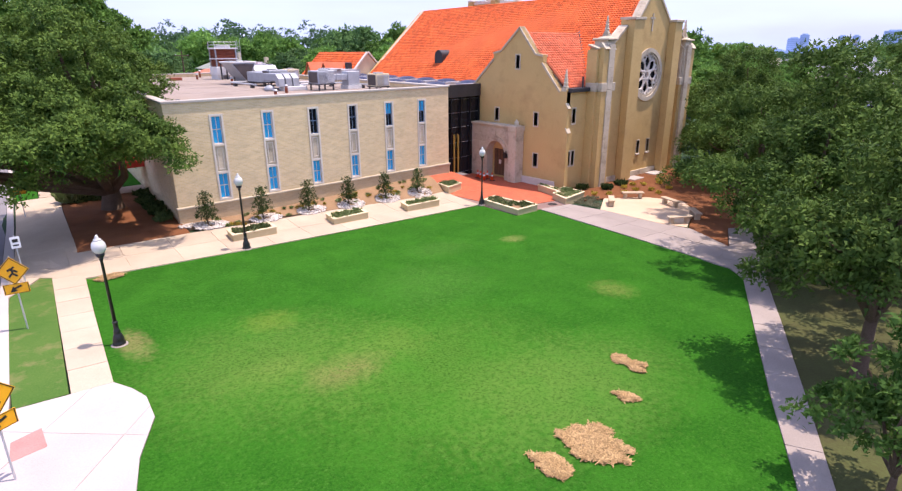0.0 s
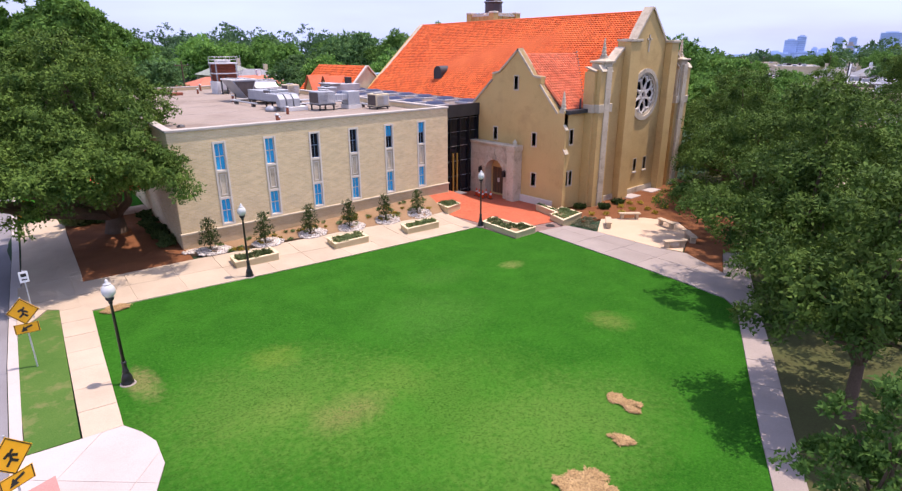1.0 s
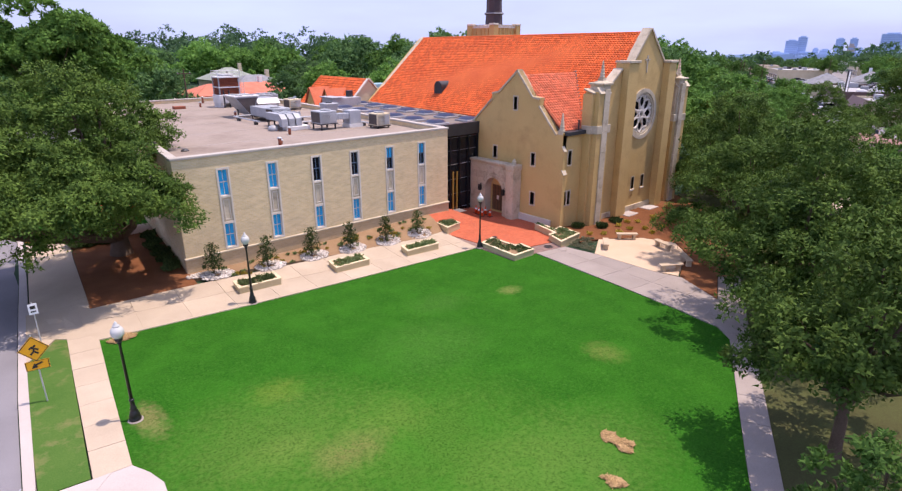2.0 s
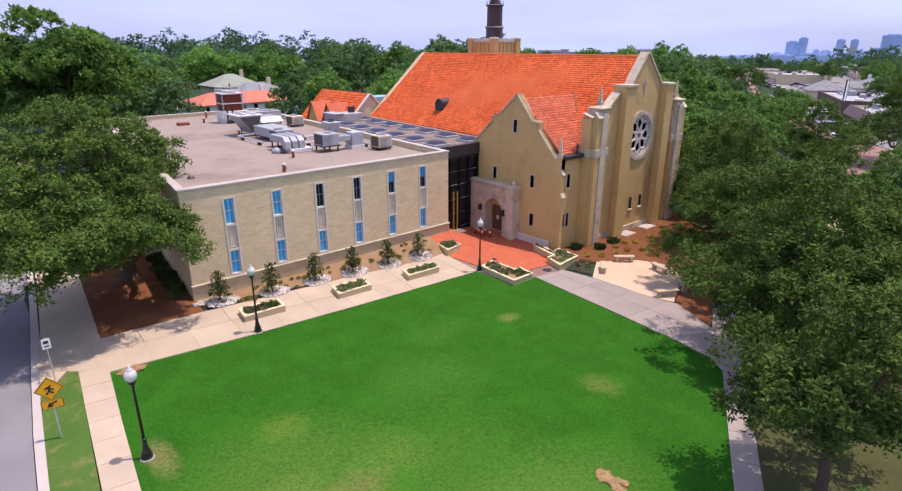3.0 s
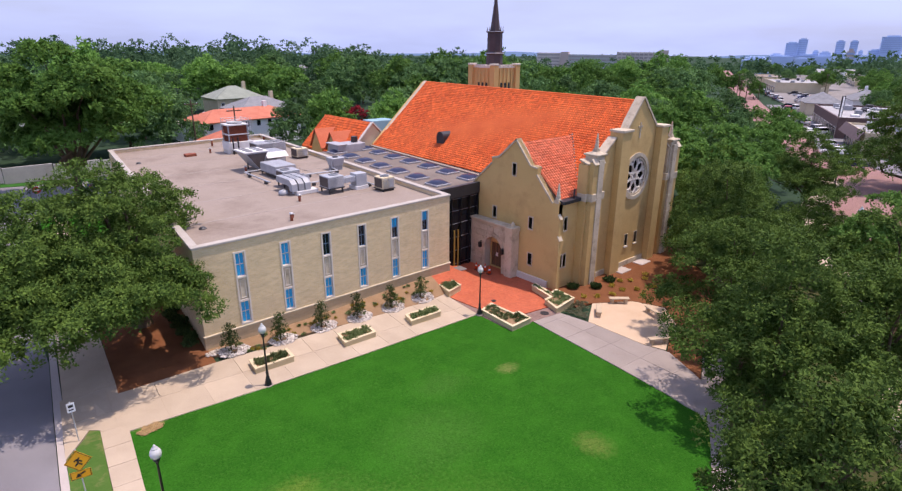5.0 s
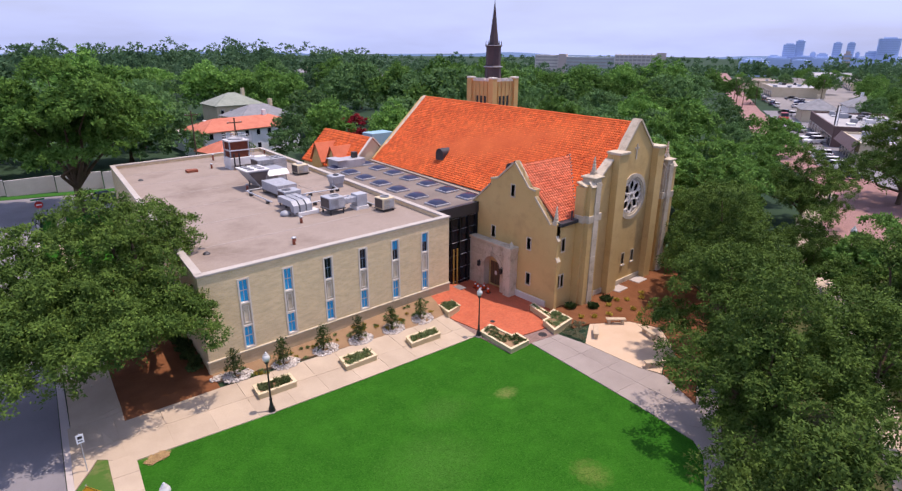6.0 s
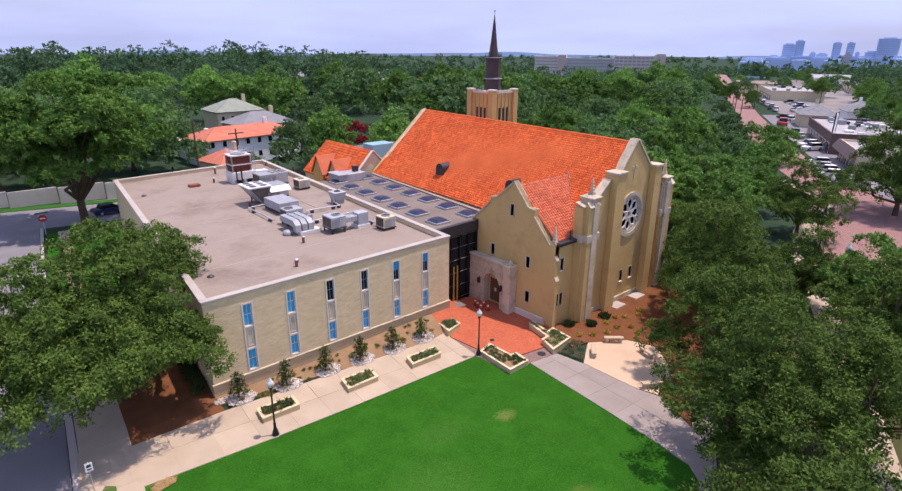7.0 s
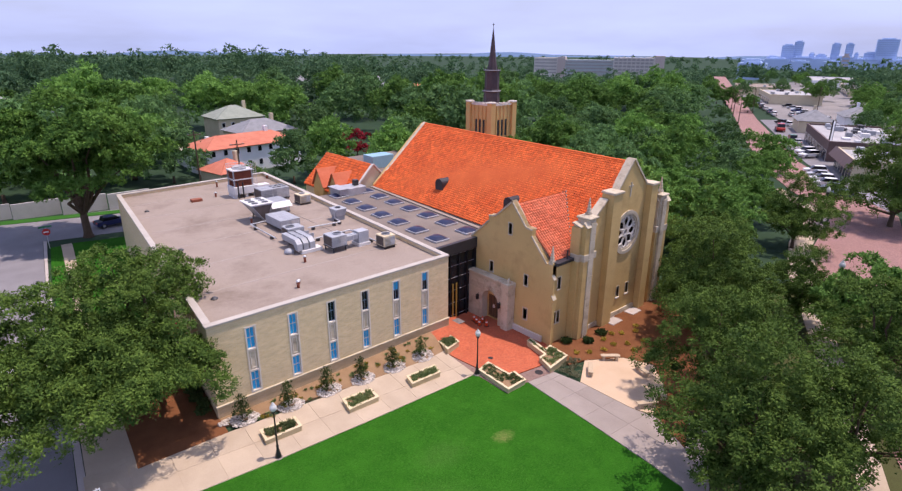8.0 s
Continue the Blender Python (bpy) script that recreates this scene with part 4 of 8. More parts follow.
    while zr < 3.7:
        zh = min(0.56, 3.98 - zr)
        y = 32.72 - (0.5 if row % 2 else 0.0)
        while y < 37.2:
            w = rng.uniform(0.75, 1.15)
            a, b = max(32.7, y), min(37.22, y + w)
            mid, zm = (a + b) / 2, zr + zh / 2
            half = 1.38 if zm < 1.65 else (1.38 if zm < 1.9 else 1.38 * math.sqrt(max(0, 1 - ((zm - 1.65) / 1.55) ** 2)))
            for u, v in ((a, min(b, 34.25 - half)), (max(a, 34.25 + half), b)):
                if v - u > 0.15:
                    d0 = -0.775 - 0.02 * rng.random()
                    bm = prism(B(), [(px(d0, u), u + 0.012), (px(-0.74, u), u + 0.012), (px(-0.74, v), v - 0.012), (px(d0, v), v - 0.012)], zr + 0.012, zr + zh - 0.012)
                    part("ashlar_block", bm, M_STONE, ashlar)
            y += w
        zr += zh
        row += 1
    # voussoirs
    for k in range(11):
        a0, a1 = k * math.pi / 11 + 0.015, (k + 1) * math.pi / 11 - 0.015
        q = [(34.25 + r * math.cos(a) * 1.0, 1.65 + r * 1.06 * math.sin(a)) for r, a in ((1.07, a0), (1.42, a0), (1.42, a1), (1.07, a1))]
        part("voussoir", slab(B(), [(px(-0.72, 0), u, v) for u, v in q], -0.1), M_STONE, ashlar)
    for y in (31.9, 37.15):
        part("corner_finial", lathe(B(), (px(-0.6, y), y + 0.2, 4.2), [(0.2, 0), (0.16, 0.2), (0.2, 0.26), (0.03, 0.5)], 8), M_STONE, t)
    part("portal_cornice", bevelled(prism(B(), [(px(-0.9, 32.6), 32.6), (px(0, 32.6), 32.6), (px(0, 37.35), 37.35), (px(-0.9, 37.35), 37.35)], 4.0, 4.18), 0.03), M_STONE, t, "limestone cornice")
    bm = prism(prism(B(), [(px(-1.0, 31.8), 31.8), (px(0, 31.8), 31.8), (px(0, 32.6), 32.6), (px(-1.0, 32.6), 32.6)], z0, 3.75), [(px(-1.05, 31.72), 31.72), (px(0, 31.72), 31.72), (px(0, 32.66), 32.66), (px(-1.05, 32.66), 32.66)], 3.75, 4.2)
    part("portal_buttress", bevelled(bm, 0.03), M_STONE, t, "limestone corner buttress")
    for y in (32.95, 35.75):
        l = part("wall_lantern", bevelled(box(B(), px(-1.1, y), px(-0.84, y), y - 0.13, y + 0.13, 1.5, 2.0), 0.03), M_BLACK, t, "black wall lantern")
        part("bracket", rod(B(), (px(-0.76, y), y, 2.1), (px(-0.97, y), y, 2.0), 0.03), M_BLACK, l)
    d = part("door", prism(B(), [(px(0.1, 33.25), 33.25), (px(0.16, 33.25), 33.25), (px(0.16, 35.25), 35.25), (px(0.1, 35.25), 35.25)], z0, 2.9), material("oak_door", (0.10, 0.045, 0.02), (0.18, 0.09, 0.045), 0.6, 1.0, 14.0, 0.004), t, "dark brown wooden double door")
    bm = B()
    for y in (33.45, 33.8, 34.15, 34.5, 34.85):
        prism(bm, [(px(0.06, y - 0.03), y - 0.03), (px(0.1, y - 0.03), y - 0.03), (px(0.1, y + 0.03), y + 0.03), (px(0.06, y + 0.03), y + 0.03)], z0 + 0.3, 2.5)
    part("batten", bm, M_BARK, d)
    part("notice", box(B(), px(0.03, 0), px(0.055, 0), 34.35, 34.6, 0.7, 1.05), M_TRIM, d, "small pale notice")


church()


def link():
    t = thing("glass_link", (35, 45, 0), "dark glazed link between church and classrooms, with skylights", "building")
    bm = prism(B(), [(31.5, 36.9), (37.2, 37.3), (40.6, 37.9), (41.9, 61.5), (32.9, 61.5)], 6.8, 7.05)
    part("roof", bm, M_LINKROOF, t, "dark flat roof")
    bm = prism(B(), [(31.42, 36.7), (36.98, 36.9), (36.98, 37.3), (31.42, 37.1)], 6.3, 7.3)
    part("fascia", bm, M_DARKMETAL, t, "dark metal fascia")
    bm = prism(B(), [(31.42, 36.98), (36.98, 37.18), (36.98, 37.22), (31.42, 37.02)], -0.5, 6.3)
    g = part("glazing", bm, M_DARKGLASS, t, "dark curtain-wall glass")
    for k in range(6):
        x = 31.45 + k * 1.08
        part("mullion", prism(B(), [(x, 36.92), (x + 0.05, 36.92), (x + 0.05, 37.15), (x, 37.15)], -0.5, 6.3), M_BLACK, g)
    for z in (-0.1, 1.2, 2.5, 3.8, 5.0, 6.1):
        part("transom", prism(B(), [(31.44, 36.94), (36.95, 37.13), (36.95, 37.2), (31.44, 37.0)], z, z + 0.018), M_CURB, g)
    for x in (33.9, 34.35):
        part("inner_post", prism(B(), [(x, 36.955), (x + 0.16, 36.96), (x + 0.16, 37.04), (x, 37.04)], -0.5, 3.2), M_GOLD, g, "warm yellow post")
    part("roof_edge", prism(B(), [(39.15, 38.4), (39.6, 38.4), (41.55, 61.3), (41.1, 61.3)], 7.05, 7.2), M_ROOFDECK, t, "pale roof edge along the nave")
    for row, x in ((0, 33.95), (1, 37.85)):
        for k in range(7):
            y = 39.3 + 3.38 * k
            cx = x + 0.072 * (y - 39.3)
            s = part("skylight", bevelled(box(B(), cx - 0.87, cx + 0.87, y - 0.87, y + 0.87, 7.05, 7.24), 0.03), M_CURB, t, "square skylight with a dark dome")
            bm = B()
            n = 5
            vs = [[bm.verts.new((cx - 0.8 + 1.6 * i / n, y - 0.8 + 1.6 * j / n, 7.25 + 0.24 * (1 - (2 * i / n - 1) ** 4) * (1 - (2 * j / n - 1) ** 4))) for i in range(n + 1)] for j in range(n + 1)]
            for j in range(n):
                for i in range(n):
                    bm.faces.new((vs[j][i], vs[j][i + 1], vs[j + 1][i + 1], vs[j + 1][i]))
            part("dome", bm, M_DOME, s, "dark blue-grey dome", flat=False)


M_CURB = material("skylight_curb", (0.32, 0.32, 0.34), (0.46, 0.46, 0.48), 0.6, 1.5, 14.0, spec=0.4, metal=0.2)
M_GOLD = material("warm_panel", (0.24, 0.15, 0.03), (0.36, 0.23, 0.05), 0.6, 1.0, 8.0)
M_DOME = glass("skylight_dome", (0.02, 0.026, 0.065), 0.3)
link()


def bell_tower():
    t = thing("bell_tower", (66, 63, 0), "square tan bell tower with a dark slender spire", "tower")
    x0, x1, y0, y1, top = 62.75, 67.55, 60.8, 65.6, 16.1
    part("shaft", box(B(), x0, x1, y0, y1, 0, top), M_TOWER, t)
    for cx, cy in ((x0 + 0.1, y0 + 0.1), (x1 - 0.1, y0 + 0.1), (x0 + 0.1, y1 - 0.1), (x1 - 0.1, y1 - 0.1)):
        part("corner_pier", box(B(), cx - 0.45, cx + 0.45, cy - 0.45, cy + 0.45, 0, top + 0.35), M_TOWER, t)
        part("pier_cap", bevelled(box(B(), cx - 0.5, cx + 0.5, cy - 0.5, cy + 0.5, top + 0.35, top + 0.6), 0.05), M_TRIM, t)
    bm = B()
    for k in range(3):
        box(bm, x0 + 1.3 + k * 0.8, x0 + 1.75 + k * 0.8, y0 - 0.03, y0 + 0.02, 11.6, 14.0)
    part("belfry_opening", bm, M_BLACK, t, "dark louvred belfry openings")
    bm = B()
    for k in range(3):
        box(bm, x0 - 0.03, x0 + 0.02, y0 + 1.3 + k * 0.8, y0 + 1.75 + k * 0.8, 11.6, 14.0)
    part("belfry_opening", bm, M_BLACK, t, "dark louvred belfry openings")
    bm = box(box(B(), x0 + 0.4, x1 - 0.4, y0 - 0.1, y0 + 0.3, top, top + 0.25), x0 - 0.1, x0 + 0.3, y0 + 0.4, y1 - 0.4, top, top + 0.25)
    part("parapet", bm, M_TRIM, t, "pale stone parapet")
    for k in range(4):
        u = 1.05 + k * 0.82
        part("rib", box(B(), x0 + u, x0 + u + 0.16, y0 - 0.12, y0, 11.0, top), M_TOWER, t)
        part("rib", box(B(), x0 - 0.12, x0, y0 + u, y0 + u + 0.16, 11.0, top), M_TOWER, t)
        part("merlon", box(B(), x0 + u - 0.1, x0 + u + 0.3, y0 - 0.12, y0 + 0.3, top + 0.25, top + 0.45), M_TRIM, t)
        part("merlon", box(B(), x0 - 0.12, x0 + 0.3, y0 + u - 0.1, y0 + u + 0.3, top + 0.25, top + 0.45), M_TRIM, t)
    c = (65.15, 63.2)
    s = part("lantern", lathe(B(), (*c, top - 0.2), [(1.45, 0), (1.45, 0.4), (1.25, 0.5), (1.2, 2.0), (1.35, 2.1), (1.35, 2.3), (1.12, 2.4), (1.1, 5.0), (1.25, 5.1), (1.25, 5.3)], 8), M_SPIRE, t, "dark copper lantern")
    for h, r in ((0.35, 1.5), (2.15, 1.4), (5.15, 1.3)):
        part("trim_ring", lathe(B(), (*c, top - 0.2 + h), [(r, 0), (r + 0.03, 0.05), (r, 0.12)], 8), M_GALV, s, "pale metal ring")
    part("spire", lathe(B(), (*c, top + 5.1), [(0.75, 0), (0.5, 1.8), (0.04, 5.9)], 8), M_SPIRE, s, "dark slender spire")
    part("finial", rod(rod(B(), (*c, top + 10.9), (*c, top + 11.7), 0.035), (c[0] - 0.2, c[1], top + 11.45), (c[0] + 0.2, c[1], top + 11.45), 0.03), M_SPIRE, s)
    bm = B()
    for k in range(8):
        a = k * math.tau / 8
        lathe(bm, (c[0] + 1.15 * math.cos(a), c[1] + 1.15 * math.sin(a), top + 5.0), [(0.09, 0), (0.02, 0.7)], 5)
    part("crown_points", bm, M_SPIRE, s)


bell_tower()


# ---------------------------------------------------------------- paving slabs
def clip(poly, a, b, c):
    """The part of a polygon where a*x + b*y <= c."""
    out = []
    for i, p in enumerate(poly):
        q = poly[(i + 1) % len(poly)]
        dp, dq = a * p[0] + b * p[1] - c, a * q[0] + b * q[1] - c
        if dp <= 0:
            out.append(p)
        if dp * dq < 0:
            t = dp / (dp - dq)
            out.append((p[0] + (q[0] - p[0]) * t, p[1] + (q[1] - p[1]) * t))
    return out


def area(poly):
    return abs(sum(poly[i][0] * poly[(i + 1) % len(poly)][1] - poly[(i + 1) % len(poly)][0] * poly[i][1] for i in range(len(poly)))) / 2


def paved(parent, poly, mat, ang, su, sv, lift=0.05, gap=0.02):
    """Concrete bays laid on a walk, in a grid turned by ang, each bay a piece of its own."""
    cu, cv = (math.cos(ang), math.sin(ang)), (-math.sin(ang), math.cos(ang))
    us, vs = [p[0] * cu[0] + p[1] * cu[1] for p in poly], [p[0] * cv[0] + p[1] * cv[1] for p in poly]
    u = min(us)
    while u < max(us):
        v = min(vs)
        while v < max(vs):
            c = clip(poly, -cu[0], -cu[1], -(u + gap / 2))
            for a, b, k in ((cu[0], cu[1], u + su - gap / 2), (-cv[0], -cv[1], -(v + gap / 2)), (cv[0], cv[1], v + sv - gap / 2)):
                c = clip(c, a, b, k) if len(c) > 2 else c
            if len(c) > 2 and area(c) > 0.15:
                if sum((c[i][0] * c[(i + 1) % len(c)][1] - c[(i + 1) % len(c)][0] * c[i][1]) for i in range(len(c))) < 0:
                    c = c[::-1]
                j = random.uniform(-0.004, 0.004)
                part("slab", prism(B(), c, lambda x, y: G(x, y) - 0.05, lambda x, y: G(x, y) + lift + j), mat, parent)
            v += sv
        u += su


WALKS = {o.name: o for o in scene.objects if o.name in ("sidewalk_west", "facade_walk", "church_walk", "corner_pad")}
paved(WALKS["sidewalk_west"], [(2.65, 18.75), (3.75, 18.7), (4.35, 24.6), (4.85, 29.05), (4.0, 32.8), (3.9, 31.9), (3.3, 25.8)], M_CONCRETE, radians(84), 1.6, 1.7)
paved(WALKS["facade_walk"], [(4.85, 29.1), (11.9, 28.6), (18.4, 28.35), (28.5, 28.15), (28.65, 29.4), (28.9, 32.4), (26.55, 32.2), (19.8, 32.6), (10.65, 33.0), (5.2, 32.95), (5.35, 34.35), (4.1, 34.4), (2.6, 34.3), (2.3, 31.3)], M_CONCRETE, radians(-4), 2.3, 2.4)
paved(WALKS["church_walk"], [(30.9, 24.7), (33.7, 24.35), (34.1, 21.8), (34.1, 17.5), (34.5, 15.8), (32.75, 12.7), (29.35, 12.0), (29.6, 13.1), (30.15, 17.5)], M_CONCRETE_GREY, radians(86), 2.4, 2.3)
paved(WALKS["church_walk"], [(29.35, 12.0), (32.75, 12.7), (36.5, 14.4), (37.6, 13.5), (30.75, 10.2), (24.3, 6.92), (20.22, 4.9), (11.8, 0.75), (9.4, 0.3), (15.55, 3.55), (18.9, 5.35), (22.95, 7.4), (28.35, 10.1), (29.25, 11.15)], M_CONCRETE_GREY, radians(27), 2.0, 1.9)
paved(WALKS["corner_pad"], [(0.85, 18.9), (2.65, 18.75), (3.75, 18.68), (4.1, 17.95), (4.3, 17.2), (4.2, 16.0), (3.42, 14.4), (2.5, 11.4), (0.3, 11.4)], M_PALE, radians(48), 2.6, 2.2)
M_TACTILE = material("tactile_red", (0.42, 0.17, 0.15), (0.52, 0.24, 0.21), 0.85, 2.0, 30.0, 0.004)
sheet("tactile_paving", [(1.75, 17.35), (1.05, 17.1), (0.95, 16.2), (1.75, 16.35)], M_TACTILE, 0.06, "dusty red tactile kerb ramp", "paving", 2.0)


# ---------------------------------------------------------------- planters, shrubs, beds
def grow(bm, pts, n, size, rng, up=0.7):
    """Small upright leaf blades scattered round points (x, y, z, radius)."""
    for x, y, z, r in pts:
        for _ in range(n):
            a, q = rng.uniform(0, math.tau), math.sqrt(rng.random()) * r
            p = Vector((x + q * math.cos(a), y + q * math.sin(a), z + rng.random() * r * 0.5))
            d = Vector((rng.normal() * 0.6, rng.normal() * 0.6, up + rng.random() * 0.4)).normalized()
            s = d.cross(Vector((rng.normal(), rng.normal(), rng.normal()))).normalized() * size * 0.28
            t = p + d * size * rng.uniform(0.6, 1.3)
            m = p.lerp(t, 0.5)
            bm.faces.new([bm.verts.new(v) for v in (p, m - s, t, m + s)])
    return bm


M_BLOCK = material("planter_stone", (0.50, 0.40, 0.22), (0.60, 0.49, 0.29), 0.9, 1.0, 16.0, 0.006, spec=0.2, per_object=0.06)
M_BLOCKCAP = material("planter_cap", (0.58, 0.47, 0.29), (0.68, 0.57, 0.38), 0.9, 1.0, 16.0, 0.004, spec=0.2)
M_PLANT = foliage("bedding_leaves", (0.07, 0.115, 0.035), (0.22, 0.26, 0.11), 0.2)
M_SAGE = foliage("sage_leaves", (0.12, 0.13, 0.07), (0.30, 0.29, 0.17), 0.2)
M_YELLOW = foliage("yellow_leaves", (0.22, 0.17, 0.02), (0.45, 0.34, 0.06), 0.2)


def planter(poly, top, label, seed, wall=0.16):
    rng = np.random.default_rng(seed)
    n = len(poly)
    cx, cy = sum(p[0] for p in poly) / n, sum(p[1] for p in poly) / n
    t = thing("planter", (cx, cy, G(cx, cy)), label, "planter", "stone planters")
    inset = []
    for i in range(n):
        p0, p1, p2 = (Vector(poly[k % n]) for k in (i - 1, i, i + 1))
        a, b = (p1 - p0).normalized(), (p2 - p1).normalized()
        na, nb = Vector((-a.y, a.x)), Vector((-b.y, b.x))
        m = (na + nb) / (1 + na.dot(nb))
        inset.append(p1 + m * wall)
    for i in range(n):
        q = [poly[i], poly[(i + 1) % n], tuple(inset[(i + 1) % n]), tuple(inset[i])]
        part("side", prism(B(), q, lambda x, y: G(x, y) - 0.1, top - 0.06), M_BLOCK, t)
        c = Vector((cx, cy))
        o = [Vector(poly[i]) + (Vector(poly[i]) - inset[i]) * 0.25, Vector(poly[(i + 1) % n]) + (Vector(poly[(i + 1) % n]) - inset[(i + 1) % n]) * 0.25]
        part("cap", prism(B(), [tuple(o[0]), tuple(o[1]), tuple(inset[(i + 1) % n]), tuple(inset[i])], top - 0.058, top), M_BLOCKCAP, t)
    part("soil", prism(B(), [tuple(p) for p in inset], lambda x, y: G(x, y) - 0.1, top - 0.1), M_BED, t)
    xs, ys = [p[0] for p in inset], [p[1] for p in inset]
    pts = []
    for _ in range(4000):
        x, y = rng.uniform(min(xs), max(xs)), rng.uniform(min(ys), max(ys))
        if inside(x, y, inset) and len(pts) < 46:
            pts.append((x, y, top - 0.12, 0.17))
    tagged(part("bedding", grow(B(), pts, 26, 0.17, rng), M_PLANT, t, "low green bedding plants"), kind="stuff")


def inside(x, y, poly):
    c = False
    for i in range(len(poly)):
        (x0, y0), (x1, y1) = poly[i - 1][:2], poly[i][:2]
        if (y0 > y) != (y1 > y) and x < (x1 - x0) * (y - y0) / (y1 - y0) + x0:
            c = not c
    return c


LONG = "long low planter of tan stone blocks with green plants"
planter([(12.05, 30.35), (14.5, 30.25), (14.6, 31.45), (12.2, 31.6)], 0.62, LONG, 1)
planter([(18.0, 29.9), (20.4, 29.85), (20.55, 31.1), (18.25, 31.3)], 0.46, LONG, 2)
planter([(23.4, 29.7), (26.05, 29.6), (26.4, 30.7), (23.7, 30.85)], 0.34, LONG, 3)
planter([(28.8, 31.8), (30.45, 32.2), (30.65, 34.0), (29.2, 33.85)], 0.4, "square tan stone planter beside the plaza", 4)
planter([(28.55, 24.6), (30.55, 24.65), (30.75, 26.0), (30.2, 26.1), (30.2, 28.4), (28.8, 28.05)], 0.16, "L-shaped tan stone planter at the lawn corner", 5)
planter([(33.4, 24.5), (36.05, 24.85), (36.3, 26.9), (35.45, 26.75), (36.0, 28.85), (35.4, 28.75), (34.75, 26.25), (34.05, 26.2)], 0.1, "stepped tan stone planter at the church corner", 6)

M_PEBBLE = material("white_pebbles", (0.40, 0.35, 0.30), (0.68, 0.62, 0.56), 0.8, 3.0, 12.0, per_island=0.35, spec=0.3)


def pebble_ring(cx, cy, rx, ry, n, seed):
    rng = np.random.default_rng(seed)
    V, F, off = [], [], 0
    for _ in range(n):
        a, q = rng.uniform(0, math.tau), math.sqrt(rng.uniform(0.05, 1))
        x, y = cx + rx * q * math.cos(a), cy + ry * q * math.sin(a)
        if y > FY - 0.25:
            continue
        s = rng.uniform(0.05, 0.11)
        o = np.array([(1, 0, 0), (-1, 0, 0), (0, 1, 0), (0, -1, 0), (0, 0, 0.7), (0, 0, -0.7)]) * s * rng.uniform(0.7, 1.2, 3)
        V.append(o + np.array((x, y, G(x, y) + 0.09 + rng.random() * 0.03)))
        F.append(np.array([(0, 2, 4), (2, 1, 4), (1, 3, 4), (3, 0, 4), (2, 0, 5), (1, 2, 5), (3, 1, 5), (0, 3, 5)]) + off)
        off += 6
    ob = new("gravel_ring", fast_mesh("gravel_ring", np.concatenate(V), np.concatenate(F), M_PEBBLE))
    tagged(ob, "ring of white river pebbles round a shrub", "gravel", kind="stuff")


def fast_mesh(name, V, F, mat):
    me = bpy.data.meshes.new(name)
    n, k = F.shape
    me.vertices.add(len(V))
    me.vertices.foreach_set("co", V.astype(np.float32).ravel())
    me.loops.add(n * k)
    me.loops.foreach_set("vertex_index", F.astype(np.int32).ravel())
    me.polygons.add(n)
    me.polygons.foreach_set("loop_start", np.arange(0, n * k, k, dtype=np.int32))
    me.update(calc_edges=True)
    me.validate()
    me.materials.append(mat)
    return me


def sprigs(clumps, per, length, leaf, rng, leaves=6, squash=0.85, up=0.55):
    """Leafy sprigs standing out of rounded clumps (centre, radius): a few small blades along each twig."""
    VV = []
    for (cx, cy, cz), r in clumps:
        n = max(3, int(per * r * r))
        d = rng.normal(size=(n, 3))
        d /= np.linalg.norm(d, axis=1)[:, None]
        d[:, 2] = np.where(d[:, 2] < -0.35, -d[:, 2] * 0.6, d[:, 2])
        p = np.array((cx, cy, cz)) + d * (r * (0.5 + 0.5 * rng.random(n) ** 0.6))[:, None] * np.array((1, 1, squash))
        a = d * 0.75 + np.array((0, 0, up)) + rng.normal(scale=0.35, size=(n, 3))
        a /= np.linalg.norm(a, axis=1)[:, None]
        for k in range(leaves):
            t = (k + 0.5) / leaves
            q = p + a * (length * t) * (0.7 + 0.6 * rng.random(n))[:, None]
            w = rng.normal(size=(n, 3))
            w -= a * (w * a).sum(1)[:, None]
            w /= np.linalg.norm(w, axis=1)[:, None]
            f = a * 0.55 + w * 0.85
            f /= np.linalg.norm(f, axis=1)[:, None]
            s = np.cross(f, d * 0.8 + np.array((0, 0, 0.35)) + rng.normal(scale=0.75, size=(n, 3)))
            s /= np.linalg.norm(s, axis=1)[:, None] + 1e-9
            L = leaf * (0.7 + 0.6 * rng.random(n))[:, None]
            m = q + f * L * 0.5
            VV.append(np.stack([q, m - s * L * 0.27, q + f * L, m + s * L * 0.27], 1).reshape(-1, 3))
    V = np.concatenate(VV)
    return V, np.arange(len(V)).reshape(-1, 4)


